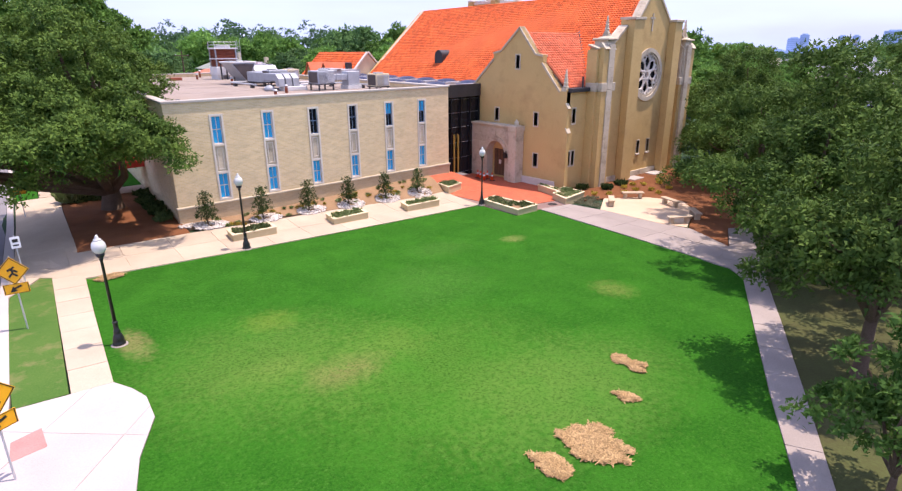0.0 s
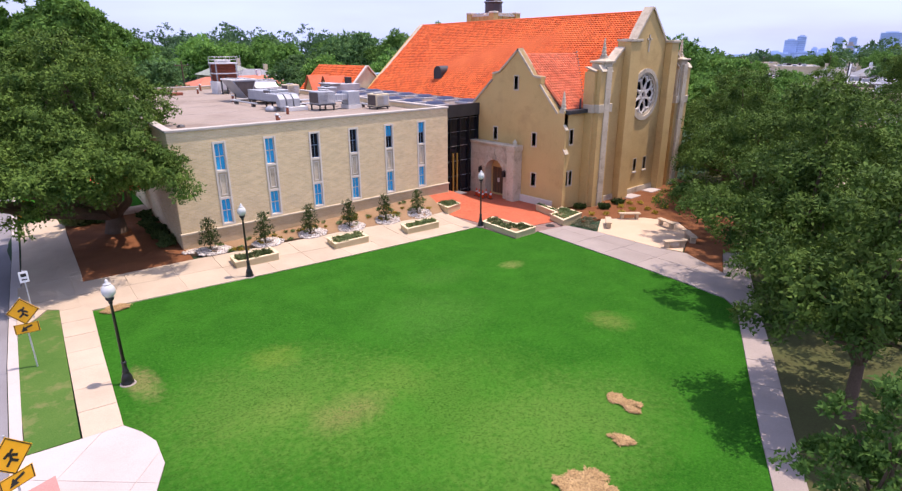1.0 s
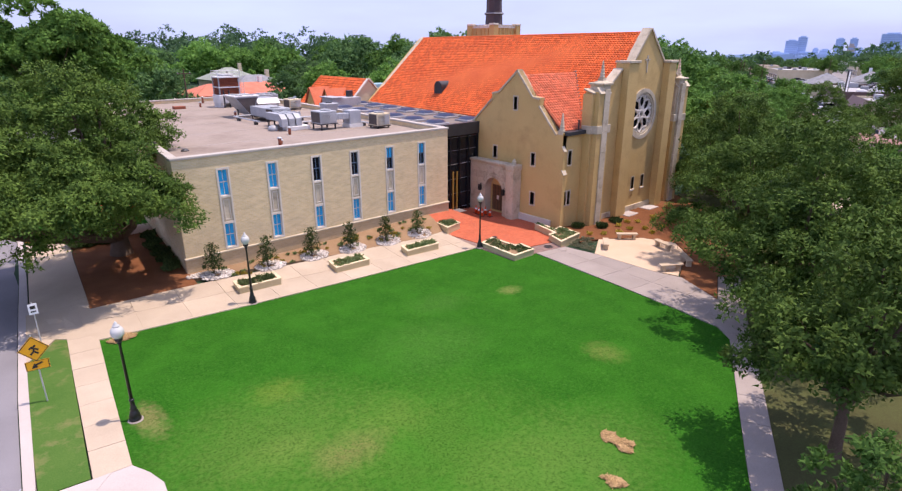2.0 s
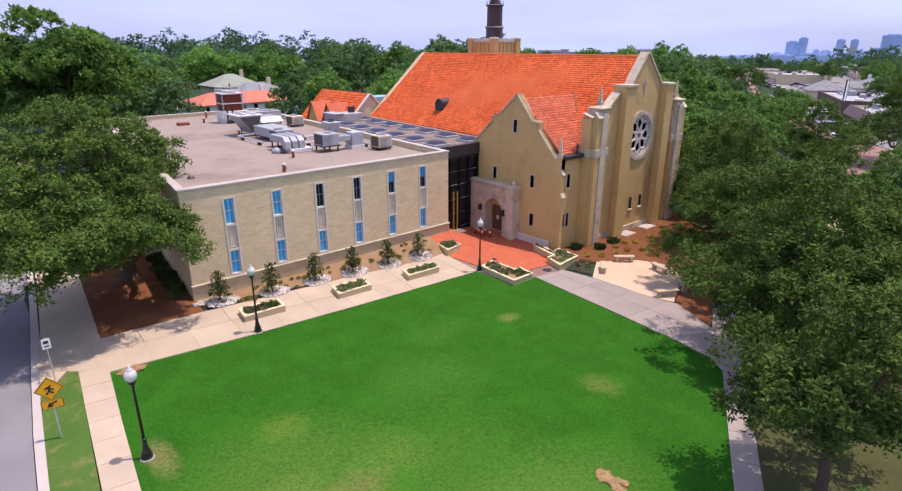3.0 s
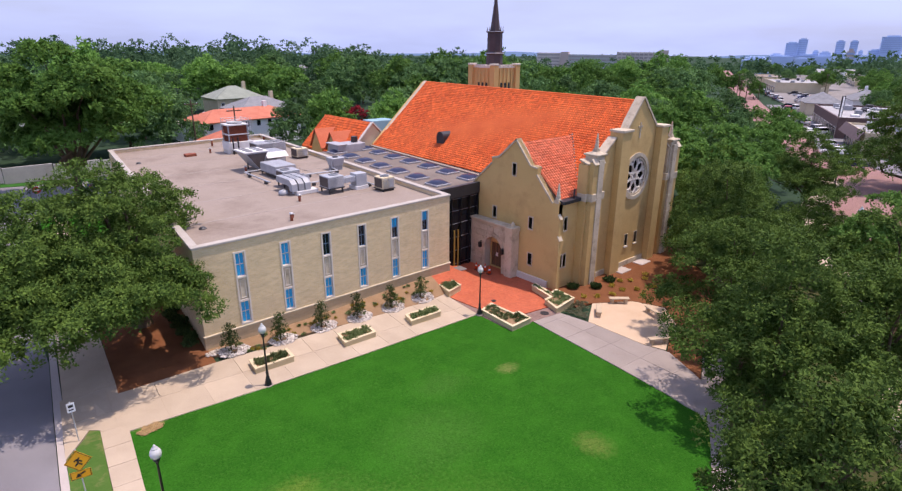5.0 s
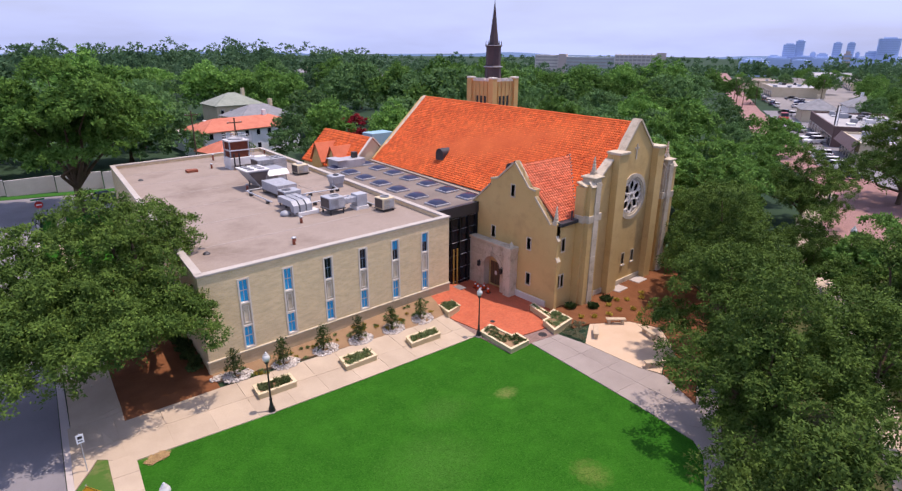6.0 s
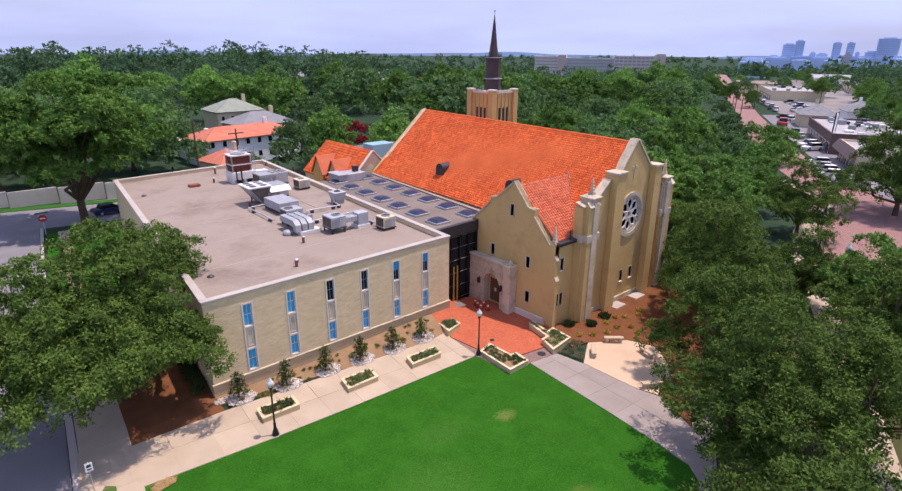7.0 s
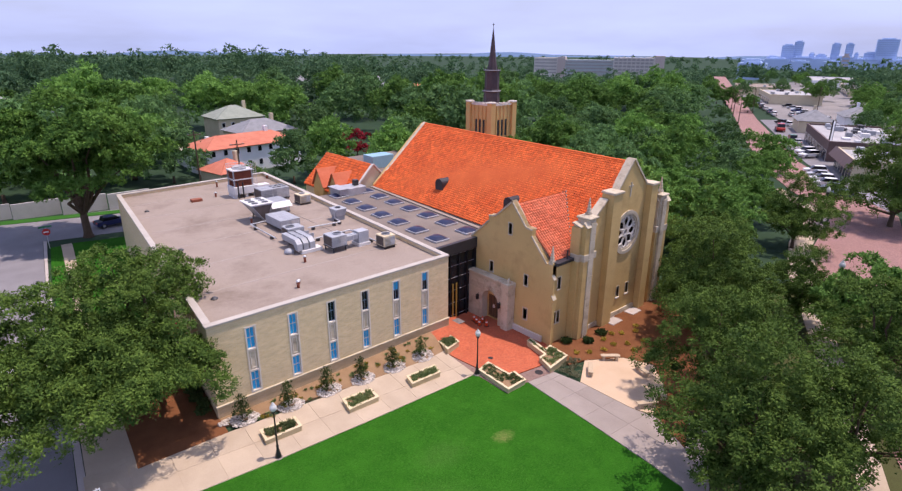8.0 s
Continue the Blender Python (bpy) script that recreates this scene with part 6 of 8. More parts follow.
def cooling_tower():
    t = thing("cooling_tower", (27, 68, DECK), "open-framed cooling tower with brown louvres on white boxes", "roof unit", "roof plant")
    b = part("basin", bevelled(box(B(), 25.5, 28.4, 66.7, 68.9, DECK + 0.45, DECK + 1.35), 0.03), M_UNITWHITE, t, "white sheet-metal basin")
    for x in (25.7, 27.0, 28.2):
        part("foot", box(B(), x - 0.15, x + 0.15, 66.8, 68.8, DECK, DECK + 0.45), M_UNITWHITE, t)
    part("pipe_box", bevelled(box(B(), 28.4, 30.2, 67.3, 68.3, DECK + 0.3, DECK + 1.1), 0.03), M_UNITWHITE, t)
    x0, x1, y0, y1, z0, z1 = 25.6, 28.0, 66.9, 68.8, DECK + 1.35, DECK + 3.2
    for x in (x0, x1 - 0.14):
        for y in (y0, y1 - 0.14):
            part("post", box(B(), x, x + 0.14, y, y + 0.14, z0, z1), M_GALV, t)
    part("top_ring", bevelled(box(B(), x0 - 0.06, x1 + 0.06, y0 - 0.06, y1 + 0.06, z1, z1 + 0.16), 0.02), M_UNITWHITE, t)
    part("mid_rail", box(B(), x0 - 0.02, x1 + 0.02, y0 - 0.02, y1 + 0.02, z0 + 0.78, z0 + 0.9), M_UNITWHITE, t)
    part("core", box(B(), x0 + 0.15, x1 - 0.15, y0 + 0.15, y1 - 0.15, z0, z1), M_RUST, t, "brown fill behind the louvres")
    for k in range(12):
        z = z0 + 0.08 + k * 0.148
        part("louvre", slab(B(), [(x0 + 0.14, y0 + 0.12, z), (x1 - 0.14, y0 + 0.12, z), (x1 - 0.14, y0 + 0.03, z + 0.06), (x0 + 0.14, y0 + 0.03, z + 0.06)], 0.012), M_RUST, t)
        part("louvre", slab(B(), [(x0 + 0.12, y0 + 0.14, z), (x0 + 0.12, y1 - 0.14, z), (x0 + 0.03, y1 - 0.14, z + 0.06), (x0 + 0.03, y0 + 0.14, z + 0.06)], 0.012), M_RUST, t)
    for x in (x0, 0.5 * (x0 + x1), x1):
        for y in (y0, y1):
            part("rail_post", rod(B(), (x, y, z1 + 0.16), (x, y, z1 + 0.75), 0.03, seg=6), M_POST, t)
    for z in (z1 + 0.45, z1 + 0.75):
        for a, b in (((x0, y0, z), (x1, y0, z)), ((x1, y0, z), (x1, y1, z)), ((x0, y1, z), (x1, y1, z)), ((x0, y0, z), (x0, y1, z))):
            part("handrail", rod(B(), a, b, 0.025, seg=6), M_POST, t)
    for x in (x1 + 0.12, x1 + 0.42):
        part("ladder_stile", rod(B(), (x, y0 - 0.08, DECK + 0.2), (x, y0 - 0.08, z1 + 0.9), 0.025, seg=6), M_POST, t)
    for k in range(11):
        part("ladder_rung", rod(B(), (x1 + 0.12, y0 - 0.08, DECK + 0.5 + 0.3 * k), (x1 + 0.42, y0 - 0.08, DECK + 0.5 + 0.3 * k), 0.015, seg=5), M_POST, t)
    for x in (25.9, 26.5):
        part("riser_pipe", rod(B(), (x, 66.5, DECK), (x, 66.5, DECK + 1.9), 0.09), M_DARKMETAL, t)
    f = part("fan_ring", lathe(B(), (26.8, 67.85, z1 + 0.16), [(0.85, 0), (0.85, 0.22), (0.8, 0.22), (0.8, 0.04)], 24), M_GALV, t, flat=False)
    part("fan_grille", lathe(B(), (26.8, 67.85, z1 + 0.2), [(0.78, 0), (0.78, 0.02)], 24), M_BLACK, f)


def intake_hood():
    t = thing("intake_hood", (24.1, 56.5, DECK), "wedge-shaped metal intake hood with six round openings", "roof unit", "roof plant")
    h = part("casing", slab(B(), [(22.7, 55.2, DECK + 1.95), (24.0, 55.2, DECK + 0.25), (24.3, 55.2, DECK + 0.25), (25.0, 55.2, DECK + 1.95)], -2.7), M_GALV, t)
    part("front_panel", slab(B(), [(22.86, 55.17, DECK + 1.85), (24.03, 55.17, DECK + 0.33), (24.27, 55.17, DECK + 0.33), (24.86, 55.17, DECK + 1.85)], -0.02), M_GRILLE, h, "dark brown mesh front")
    part("rim", bevelled(box(B(), 22.62, 25.08, 55.12, 57.98, DECK + 1.95, DECK + 2.07), 0.02), M_UNITWHITE, t)
    for k in range(6):
        x, y = 23.3 + 1.1 * (k % 2), 55.7 + 0.85 * (k // 2)
        c = part("collar", lathe(B(), (x, y, DECK + 2.07), [(0.36, 0), (0.36, 0.06), (0.32, 0.06), (0.32, 0.01)], 18), M_GALV, h, flat=False)
        part("opening", lathe(B(), (x, y, DECK + 2.075), [(0.31, 0), (0.31, 0.015)], 18), M_BLACK, c, "dark round opening")
    for x in (23.7, 24.6):
        part("leg", box(B(), x - 0.05, x + 0.05, 57.3, 57.4, DECK, DECK + 0.9), M_DARKMETAL, t)


def duct_bank():
    t = thing("duct_bank", (23.3, 45.3, DECK), "bank of bent metal ducts dropping to a curb", "duct", "roof plant")
    for k in range(3):
        x = 22.45 + k * 0.62
        bm = slab(B(), [(x, 47.0, DECK + 0.75), (x, 44.7, DECK + 0.75), (x, 44.5, DECK + 0.35), (x, 44.0, DECK + 0.35), (x, 44.05, DECK + 0.95), (x, 44.5, DECK + 1.3), (x, 47.0, DECK + 1.3)], -0.5)
        bmesh.ops.recalc_face_normals(bm, faces=bm.faces[:])
        part("duct", bm, M_GALV, t)
        for y in (45.2, 46.1):
            part("flange", box(B(), x - 0.03, x + 0.53, y, y + 0.06, DECK + 0.72, DECK + 1.33), M_POST, t)
    part("curb", bevelled(box(B(), 22.3, 24.3, 43.9, 44.8, DECK, DECK + 0.34), 0.03), M_UNITWHITE, t, "white roof curb")


def roof_plant():
    cooling_tower()
    intake_hood()
    duct_bank()
    unit("chiller", 27.1, 30.6, 62.8, 64.8, 1.25, "long pale chiller with six fans", 0.25, [(29.0 + 0.62 * (k % 3), 63.35 + 0.85 * (k // 3), 0.27) for k in range(6)])
    unit("air_handler", 25.1, 27.4, 56.3, 58.7, 1.2, "white metal air handler with a hooded lip", 0.45, louvre=False)
    solo("rain_hood", slab(B(), [(25.1, 55.6, DECK + 1.15), (27.4, 55.6, DECK + 1.15), (27.4, 56.28, DECK + 1.62), (25.1, 56.28, DECK + 1.62)], 0.06), M_UNITWHITE, "sloped white sheet-metal rain hood", "hood")
    unit("air_handler", 23.7, 25.8, 50.9, 54.3, 0.85, "low sectioned metal air handler", 0.35, louvre=False)
    unit("fan_unit", 22.65, 24.3, 47.1, 48.5, 0.95, "box-shaped metal unit with a round fan", 0.55, [(23.2, 47.8, 0.42)])
    unit("condenser", 24.5, 26.0, 42.4, 44.0, 1.0, "square condenser on legs with a fan", 0.5, [(25.45, 43.2, 0.42)])
    t = thing("roof_duct", (27.5, 43, DECK), "raised rectangular metal duct on a curb", "duct", "roof plant")
    part("duct", bevelled(box(B(), 26.02, 27.3, 42.6, 43.3, DECK + 0.75, DECK + 1.2), 0.03), M_GALV, t)
    part("plenum", bevelled(box(B(), 27.3, 28.4, 42.5, 43.5, DECK + 0.3, DECK + 1.4), 0.03), M_GALV, t)
    part("curb", box(B(), 27.2, 28.5, 42.4, 43.6, DECK, DECK + 0.3), M_UNITWHITE, t)
    for x in (26.3, 26.75, 27.1):
        part("flange", box(B(), x, x + 0.05, 42.57, 43.33, DECK + 0.72, DECK + 1.23), M_POST, t)
    unit("condenser", 28.55, 29.85, 40.3, 41.6, 1.0, "single beige roof condenser with one fan", 0.22, [(29.2, 40.95, 0.42)], casing=M_CREAM)
    unit("condenser", 30.05, 31.4, 59.0, 60.5, 0.95, "small beige roof condenser with a dark end grille", 0.2, [(30.7, 59.8, 0.36)], casing=M_CREAM)
    t = thing("exhaust_fan", (30.5, 51.5, DECK), "grey flared exhaust fan on a curb", "roof fan", "roof plant")
    part("curb", box(B(), 30.0, 31.0, 51.0, 52.0, DECK, DECK + 0.45), M_GALV, t)
    bm = prism(B(), [(29.95, 50.95), (31.05, 50.95), (31.05, 52.05), (29.95, 52.05)], DECK + 0.45, DECK + 1.25)
    for v in bm.verts:
        if v.co.z > DECK + 1:
            v.co.x, v.co.y = 30.5 + (v.co.x - 30.5) * 1.3, 51.5 + (v.co.y - 51.5) * 1.3
    part("hood", bevelled(bm, 0.04), M_GALV, t)
    part("cowl", lathe(B(), (30.5, 51.5, DECK + 1.25), [(0.3, 0), (0.32, 0.08), (0.1, 0.14)], 14), M_DARKMETAL, t)
    t = thing("exhaust_fan", (21.6, 45.0, DECK), "low round metal roof vent", "roof fan", "roof plant")
    part("hood", lathe(B(), (21.6, 45.0, DECK), [(0.4, 0), (0.45, 0.15), (0.35, 0.35), (0.1, 0.45)], 16), M_GALV, t, flat=False)
    for k, (x, y, h) in enumerate(((22.9, 56.0, 0.55), (21.6, 42.1, 0.5), (18.6, 37.5, 0.5), (26.1, 74.2, 0.7), (24.1, 69.2, 0.5), (33.2, 74.8, 0.5), (19.0, 38.2, 0.25))):
        t = thing("vent_pipe", (x, y, DECK), "short rusty capped roof vent pipe", "vent pipe", "roof vents")
        part("pipe", lathe(B(), (x, y, DECK), [(0.11, 0), (0.11, h)], 12), M_RUST, t, flat=False)
        part("cowl", lathe(B(), (x, y, DECK + h), [(0.16, 0), (0.17, 0.05), (0.05, 0.12)], 12), M_POST, t, flat=False)
    for x, y in ((13.0, 39.6), (15.9, 67.5), (14.6, 52.0)):
        solo("roof_drain", lathe(B(), (x, y, DECK), [(0.26, 0), (0.26, 0.05), (0.12, 0.16)], 12), M_DARKMETAL, "dark iron roof drain", "drain", "roof drains")
    solo("roof_hatch", bevelled(box(B(), 21.0, 22.2, 68.2, 69.0, DECK, DECK + 0.3), 0.03), M_RUST, "rusty red roof hatch", "hatch")
    solo("conduit", box(box(B(), 27.8, 27.86, 44.8, 57.2, DECK + 0.01, DECK + 0.04), 24.2, 27.8, 44.8, 44.86, DECK + 0.01, DECK + 0.04), M_ROOFSEAM, "thin metal conduit run along the roof", "conduit")
    solo("penthouse", bevelled(box(box(B(), 35.2, 39.0, 58.9, 61.2, 7.05, 8.0), 35.0, 36.4, 58.7, 61.4, 8.0, 8.12), 0.03), M_CURB, "low grey plant box on the link roof", "penthouse")
    solo("flue", bevelled(box(B(), 37.9, 38.5, 59.8, 60.4, 8.0, 8.7), 0.02), M_DARKMETAL, "dark square flue on the plant box", "flue")
    # pipework on blocks between the units
    for pts in (((22.2, 48.9), (22.2, 54.6), (25.0, 54.9)), ((24.6, 46.4), (28.9, 46.6), (28.9, 42.0)), ((27.6, 58.9), (28.4, 62.6)), ((26.1, 49.9), (29.6, 49.6), (29.9, 51.2))):
        t = thing("pipe_run", (*pts[0], DECK), "insulated pipe laid on roof blocks", "pipe", "roof pipes")
        for (xa, ya), (xb, yb) in zip(pts, pts[1:]):
            part("pipe", rod(B(), (xa, ya, DECK + 0.3), (xb, yb, DECK + 0.3), 0.07), M_POST, t)
            for f in (0.15, 0.8):
                x, y = xa + (xb - xa) * f, ya + (yb - ya) * f
                part("block", box(B(), x - 0.14, x + 0.14, y - 0.14, y + 0.14, DECK, DECK + 0.25), M_DARKMETAL, t)
        part("elbow", rod(B(), (*pts[-1], DECK + 0.3), (*pts[-1], DECK + 0.95), 0.07), M_POST, t)
    # seams in the roofing felt
    for y in (41.0, 47.0, 53.0, 59.0, 65.0, 71.0):
        a = 10.68 + 0.102 * (y - FY) + 0.5
        b = 31.3 + 0.061 * (y - FY) - 0.5
        tagged(part("seam", box(B(), a, b, y - 0.05, y + 0.05, DECK + 0.001, DECK + 0.012), M_ROOFSEAM, CLASSROOM), kind="stuff")
    # metal front canopy over the side door
    t = thing("red_awning", (9.6, 46.6, 2.4), "red fabric awning over the walk to a side door", "awning")
    part("canvas", slab(slab(B(), [(7.4, 45.1, 2.65), (11.7, 45.1, 2.65), (11.8, 46.5, 3.35), (7.4, 46.5, 3.35)], 0.05), [(11.9, 47.9, 2.65), (7.4, 47.9, 2.65), (7.4, 46.5, 3.35), (11.8, 46.5, 3.35)], 0.05), M_CANVAS, t)
    for y, z in ((45.1, 2.65), (47.9, 2.65)):
        part("valance", box(B(), 7.4, 11.7, y - 0.03, y + 0.03, z - 0.35, z), M_CANVAS, t)
    part("valance", slab(B(), [(7.4, 45.1, 2.3), (7.4, 47.9, 2.3), (7.4, 47.9, 2.65), (7.4, 46.5, 3.35), (7.4, 45.1, 2.65)], 0.03), M_CANVAS, t)
    for y in (45.2, 47.8):
        for x in (7.5, 9.6):
            part("post", rod(B(), (x, y, 0.2), (x, y, 2.6), 0.04), M_POST, t)


M_CANVAS = material("red_canvas", (0.62, 0.05, 0.04), (0.74, 0.075, 0.055), 0.8, 2.0, 30.0, 0.002, spec=0.2)
M_UNITWHITE = material("white_sheet_metal", (0.58, 0.57, 0.56), (0.76, 0.75, 0.73), 0.5, 1.2, 10.0, 0.002, spec=0.4, per_object=0.08)
M_RUST = material("rust", (0.20, 0.05, 0.03), (0.32, 0.10, 0.05), 0.8, 2.0, 20.0)
M_ROOFSEAM = material("roof_seam", (0.28, 0.24, 0.21), (0.40, 0.35, 0.31), 0.9, 0.6, 10.0)
CLASSROOM = [o for o in scene.objects if o.name == "classroom_building"][0]
roof_plant()


# ---------------------------------------------------------------- annex and houses
def gable_roof(bm, x0, x1, y0, y1, ez, rz, over=0.3):
    """Two slopes with the ridge along y."""
    m = (x0 + x1) / 2
    slab(bm, [(x0 - over, y1, ez), (x0 - over, y0, ez), (m, y0, rz), (m, y1, rz)], 0.12)
    slab(bm, [(x1 + over, y0, ez), (x1 + over, y1, ez), (m, y1, rz), (m, y0, rz)], 0.12)
    return bm




def annex():
    t = thing("parish_house", (41.5, 68, 0), "cream parish house with a red tile roof and two dormers", "house")
    x0, x1, y0, y1, ez, rz = 38.6, 46.0, 62.2, 74.0, 5.9, 9.6
    m = (x0 + x1) / 2
    bm = box(B(), x0, x1, y0 + 0.1, y1, 0, ez)
    slab(bm, [(x0, y0, 0), (x1, y0, 0), (x1, y0, ez), (m, y0, rz), (x0, y0, ez)], -0.3)
    part("wall", bm, M_CREAM, t)
    r = part("roof", gable_roof(B(), x0, x1, y0 + 0.1, y1, ez - 0.2, rz), M_TILE, t, "red clay tile roof")
    bm = tiles(B(), (x0 - 0.3, y1, ez - 0.05), (x0 - 0.3, y0 + 0.1, ez - 0.05), (m, y0 + 0.1, rz + 0.12), (m, y1, rz + 0.12), 0.32, 0.4)
    tagged(part("roof_tile", bm, M_TILE, r), kind="stuff")
    part("ridge_cap", rod(B(), (m, y0, rz + 0.1), (m, y1, rz + 0.1), 0.12), M_TILE, r)
    for y in (65.4, 69.4):
        d = part("dormer", slab(B(), [(x0 - 0.5, y - 1.3, 3), (x0 - 0.5, y + 1.3, 3), (x0 - 0.5, y + 1.3, 6.3), (x0 - 0.5, y, 8.5), (x0 - 0.5, y - 1.3, 6.3)], 0.6), M_STUCCO, t, "tan gabled dormer")
        bm = slab(B(), [(x0 - 0.7, y - 1.5, 6.2), (x0 + 3.0, y - 1.5, 6.2), (x0 + 3.0, y, 8.6), (x0 - 0.7, y, 8.6)], 0.1)
        slab(bm, [(x0 + 3.0, y + 1.5, 6.2), (x0 - 0.7, y + 1.5, 6.2), (x0 - 0.7, y, 8.6), (x0 + 3.0, y, 8.6)], 0.1)
        part("dormer_roof", bm, M_TILE_OLD, d, "weathered clay tile")
    part("coping", slab(slab(B(), [(x0 - 0.1, y0 - 0.2, ez), (x0 - 0.1, y0 + 0.2, ez), (m, y0 + 0.2, rz + 0.15), (m, y0 - 0.2, rz + 0.15)], -0.15), [(x1 + 0.1, y0 + 0.2, ez), (x1 + 0.1, y0 - 0.2, ez), (m, y0 - 0.2, rz + 0.15), (m, y0 + 0.2, rz + 0.15)], -0.15), M_TRIM, r)
    t = thing("rear_hall", (55, 76, 0), "low rear hall with a dark flat roof", "building")
    part("wall", box(B(), 47.5, 62, 67, 84, 0, 6.2), M_CREAM, t)
    part("roof", box(B(), 47.3, 62.2, 66.8, 84.2, 6.2, 6.5), M_LINKROOF, t, "dark grey roof")
    unit2 = thing("rooftop_chiller", (52, 76, 6.5), "pale blue rooftop chiller box", "roof unit")
    part("casing", bevelled(box(B(), 49.5, 53.5, 73, 75.6, 6.5, 8.4), 0.05), material("blue_casing", (0.20, 0.38, 0.46), (0.28, 0.47, 0.55), 0.5), unit2)


annex()


def hip_house(x, y, w, d, h, rise, turn, wall, roof, label, storeys=1):
    t = thing("house", (0, 0, 0), label, "house", "houses among the trees")
    part("wall", box(B(), -w / 2, w / 2, -d / 2, d / 2, -0.5, h), wall, t)
    o, k = 0.5, max(0.0, (w - d) / 2)
    bm = B()
    a = [(-w / 2 - o, -d / 2 - o, h), (w / 2 + o, -d / 2 - o, h), (w / 2 + o, d / 2 + o, h), (-w / 2 - o, d / 2 + o, h)]
    p, q = (-k, 0, h + rise), (k, 0, h + rise)
    slab(bm, [a[0], a[1], q, p], 0.15)
    slab(bm, [a[2], a[3], p, q], 0.15)
    slab(bm, [a[1], a[2], q], 0.15)
    slab(bm, [a[3], a[0], p], 0.15)
    part("roof", bm, roof, t)
    part("chimney", box(B(), w * 0.22, w * 0.22 + 0.8, -0.4, 0.4, h, h + rise + 1.2), wall, t)
    for s in range(storeys):
        for i in range(int(w // 2.6)):
            xx = -w / 2 + 1.4 + i * 2.6
            wd = part("window", box(B(), xx - 0.5, xx + 0.5, -d / 2 - 0.05, -d / 2 + 0.05, 1.0 + 2.8 * s, 2.3 + 2.8 * s), M_WHITE, t)
            part("pane", box(B(), xx - 0.4, xx + 0.4, -d / 2 - 0.08, -d / 2 - 0.05, 1.1 + 2.8 * s, 2.2 + 2.8 * s), M_DARKGLASS, wd)
    t.matrix_basis = Matrix.Translation((x, y, G(x, y))) @ Matrix.Rotation(radians(turn), 4, "Z")
    return t


M_SHINGLE = material("grey_shingle", (0.16, 0.17, 0.18), (0.28, 0.28, 0.29), 0.9, 0.8, 12.0, 0.01)
M_GREENSH = material("green_grey_shingle", (0.20, 0.23, 0.19), (0.31, 0.34, 0.28), 0.9, 0.8, 12.0, 0.01)
M_PINKTILE = material("terracotta", (0.44, 0.12, 0.07), (0.58, 0.20, 0.12), 0.8, 0.8, 10.0, 0.01)
hip_house(49.5, 122, 22, 9, 5.2, 2.0, 8, M_WHITE, M_PINKTILE, "pale two-storey house with a terracotta hip roof", 2)
hip_house(39.6, 106.5, 7, 7, 3.0, 2.0, 12, M_CREAM, M_PINKTILE, "small cream house with a terracotta roof", 1)
hip_house(60, 138, 14, 10, 5.4, 2.6, 5, M_CREAM, M_SHINGLE, "house with a grey shingle hip roof", 2)
hip_house(64, 164, 13, 11, 6.0, 3.0, 0, M_CREAM, M_GREENSH, "large house with a green-grey hip roof", 2)
hip_house(42.5, 130, 7, 9, 3.6, 1.2, 0, M_WHITE, M_TRIM, "small white outbuilding with a pale roof", 1)
hip_house(158, 236, 22, 14, 6.2, 4.2, -10, M_WHITE, M_SHINGLE, "far white house with a grey roof", 1)
hip_house(170, 214, 20, 12, 5.6, 3.2, -10, M_CREAM, M_PINKTILE, "far house with a terracotta roof", 1)
hip_house(146, 280, 16, 12, 6, 4.4, 0, M_CREAM, M_SHINGLE, "far house with a brown-grey roof", 1)
hip_house(20, 178, 14, 10, 6.2, 1.4, 0, M_WHITE, M_SHINGLE, "white flat-looking house among trees", 1)
hip_house(12, 240, 18, 12, 6.0, 3.0, 0, M_WHITE, M_GREENSH, "pale house with a grey-green roof", 1)

# the cross street behind, its wall and verge
M_WALLGREY = material("grey_wall", (0.42, 0.40, 0.38), (0.54, 0.52, 0.49), 0.9, 0.7, 12.0, 0.004)
bm = B()
for k in range(11):
    x0 = -30 + k * 6.0
    box(bm, x0, x0 + 5.96, 107 - (k * 0.95), 107.3 - k * 0.95, -0.2, 2.5)
tagged(part("boundary_wall", bm, M_WALLGREY, None), "long pale grey boundary wall along the cross street", "wall", kind="structure")
sheet("far_verge", [(-30, 104.5), (36, 93.8), (36, 95.8), (-30, 106.8)], M_GRASS, 0.0, "grass strip before the boundary wall", "grass", 20.0)
sheet("side_walk", [(9.15, 84.0), (7.55, 69.0), (5.95, 54.0), (5.4, 47.55), (6.6, 47.55), (7.1, 54.0), (8.7, 69.0), (10.35, 84.0)], M_CONCRETE, 0.034, "pale concrete side path", "footpath", 6.0)

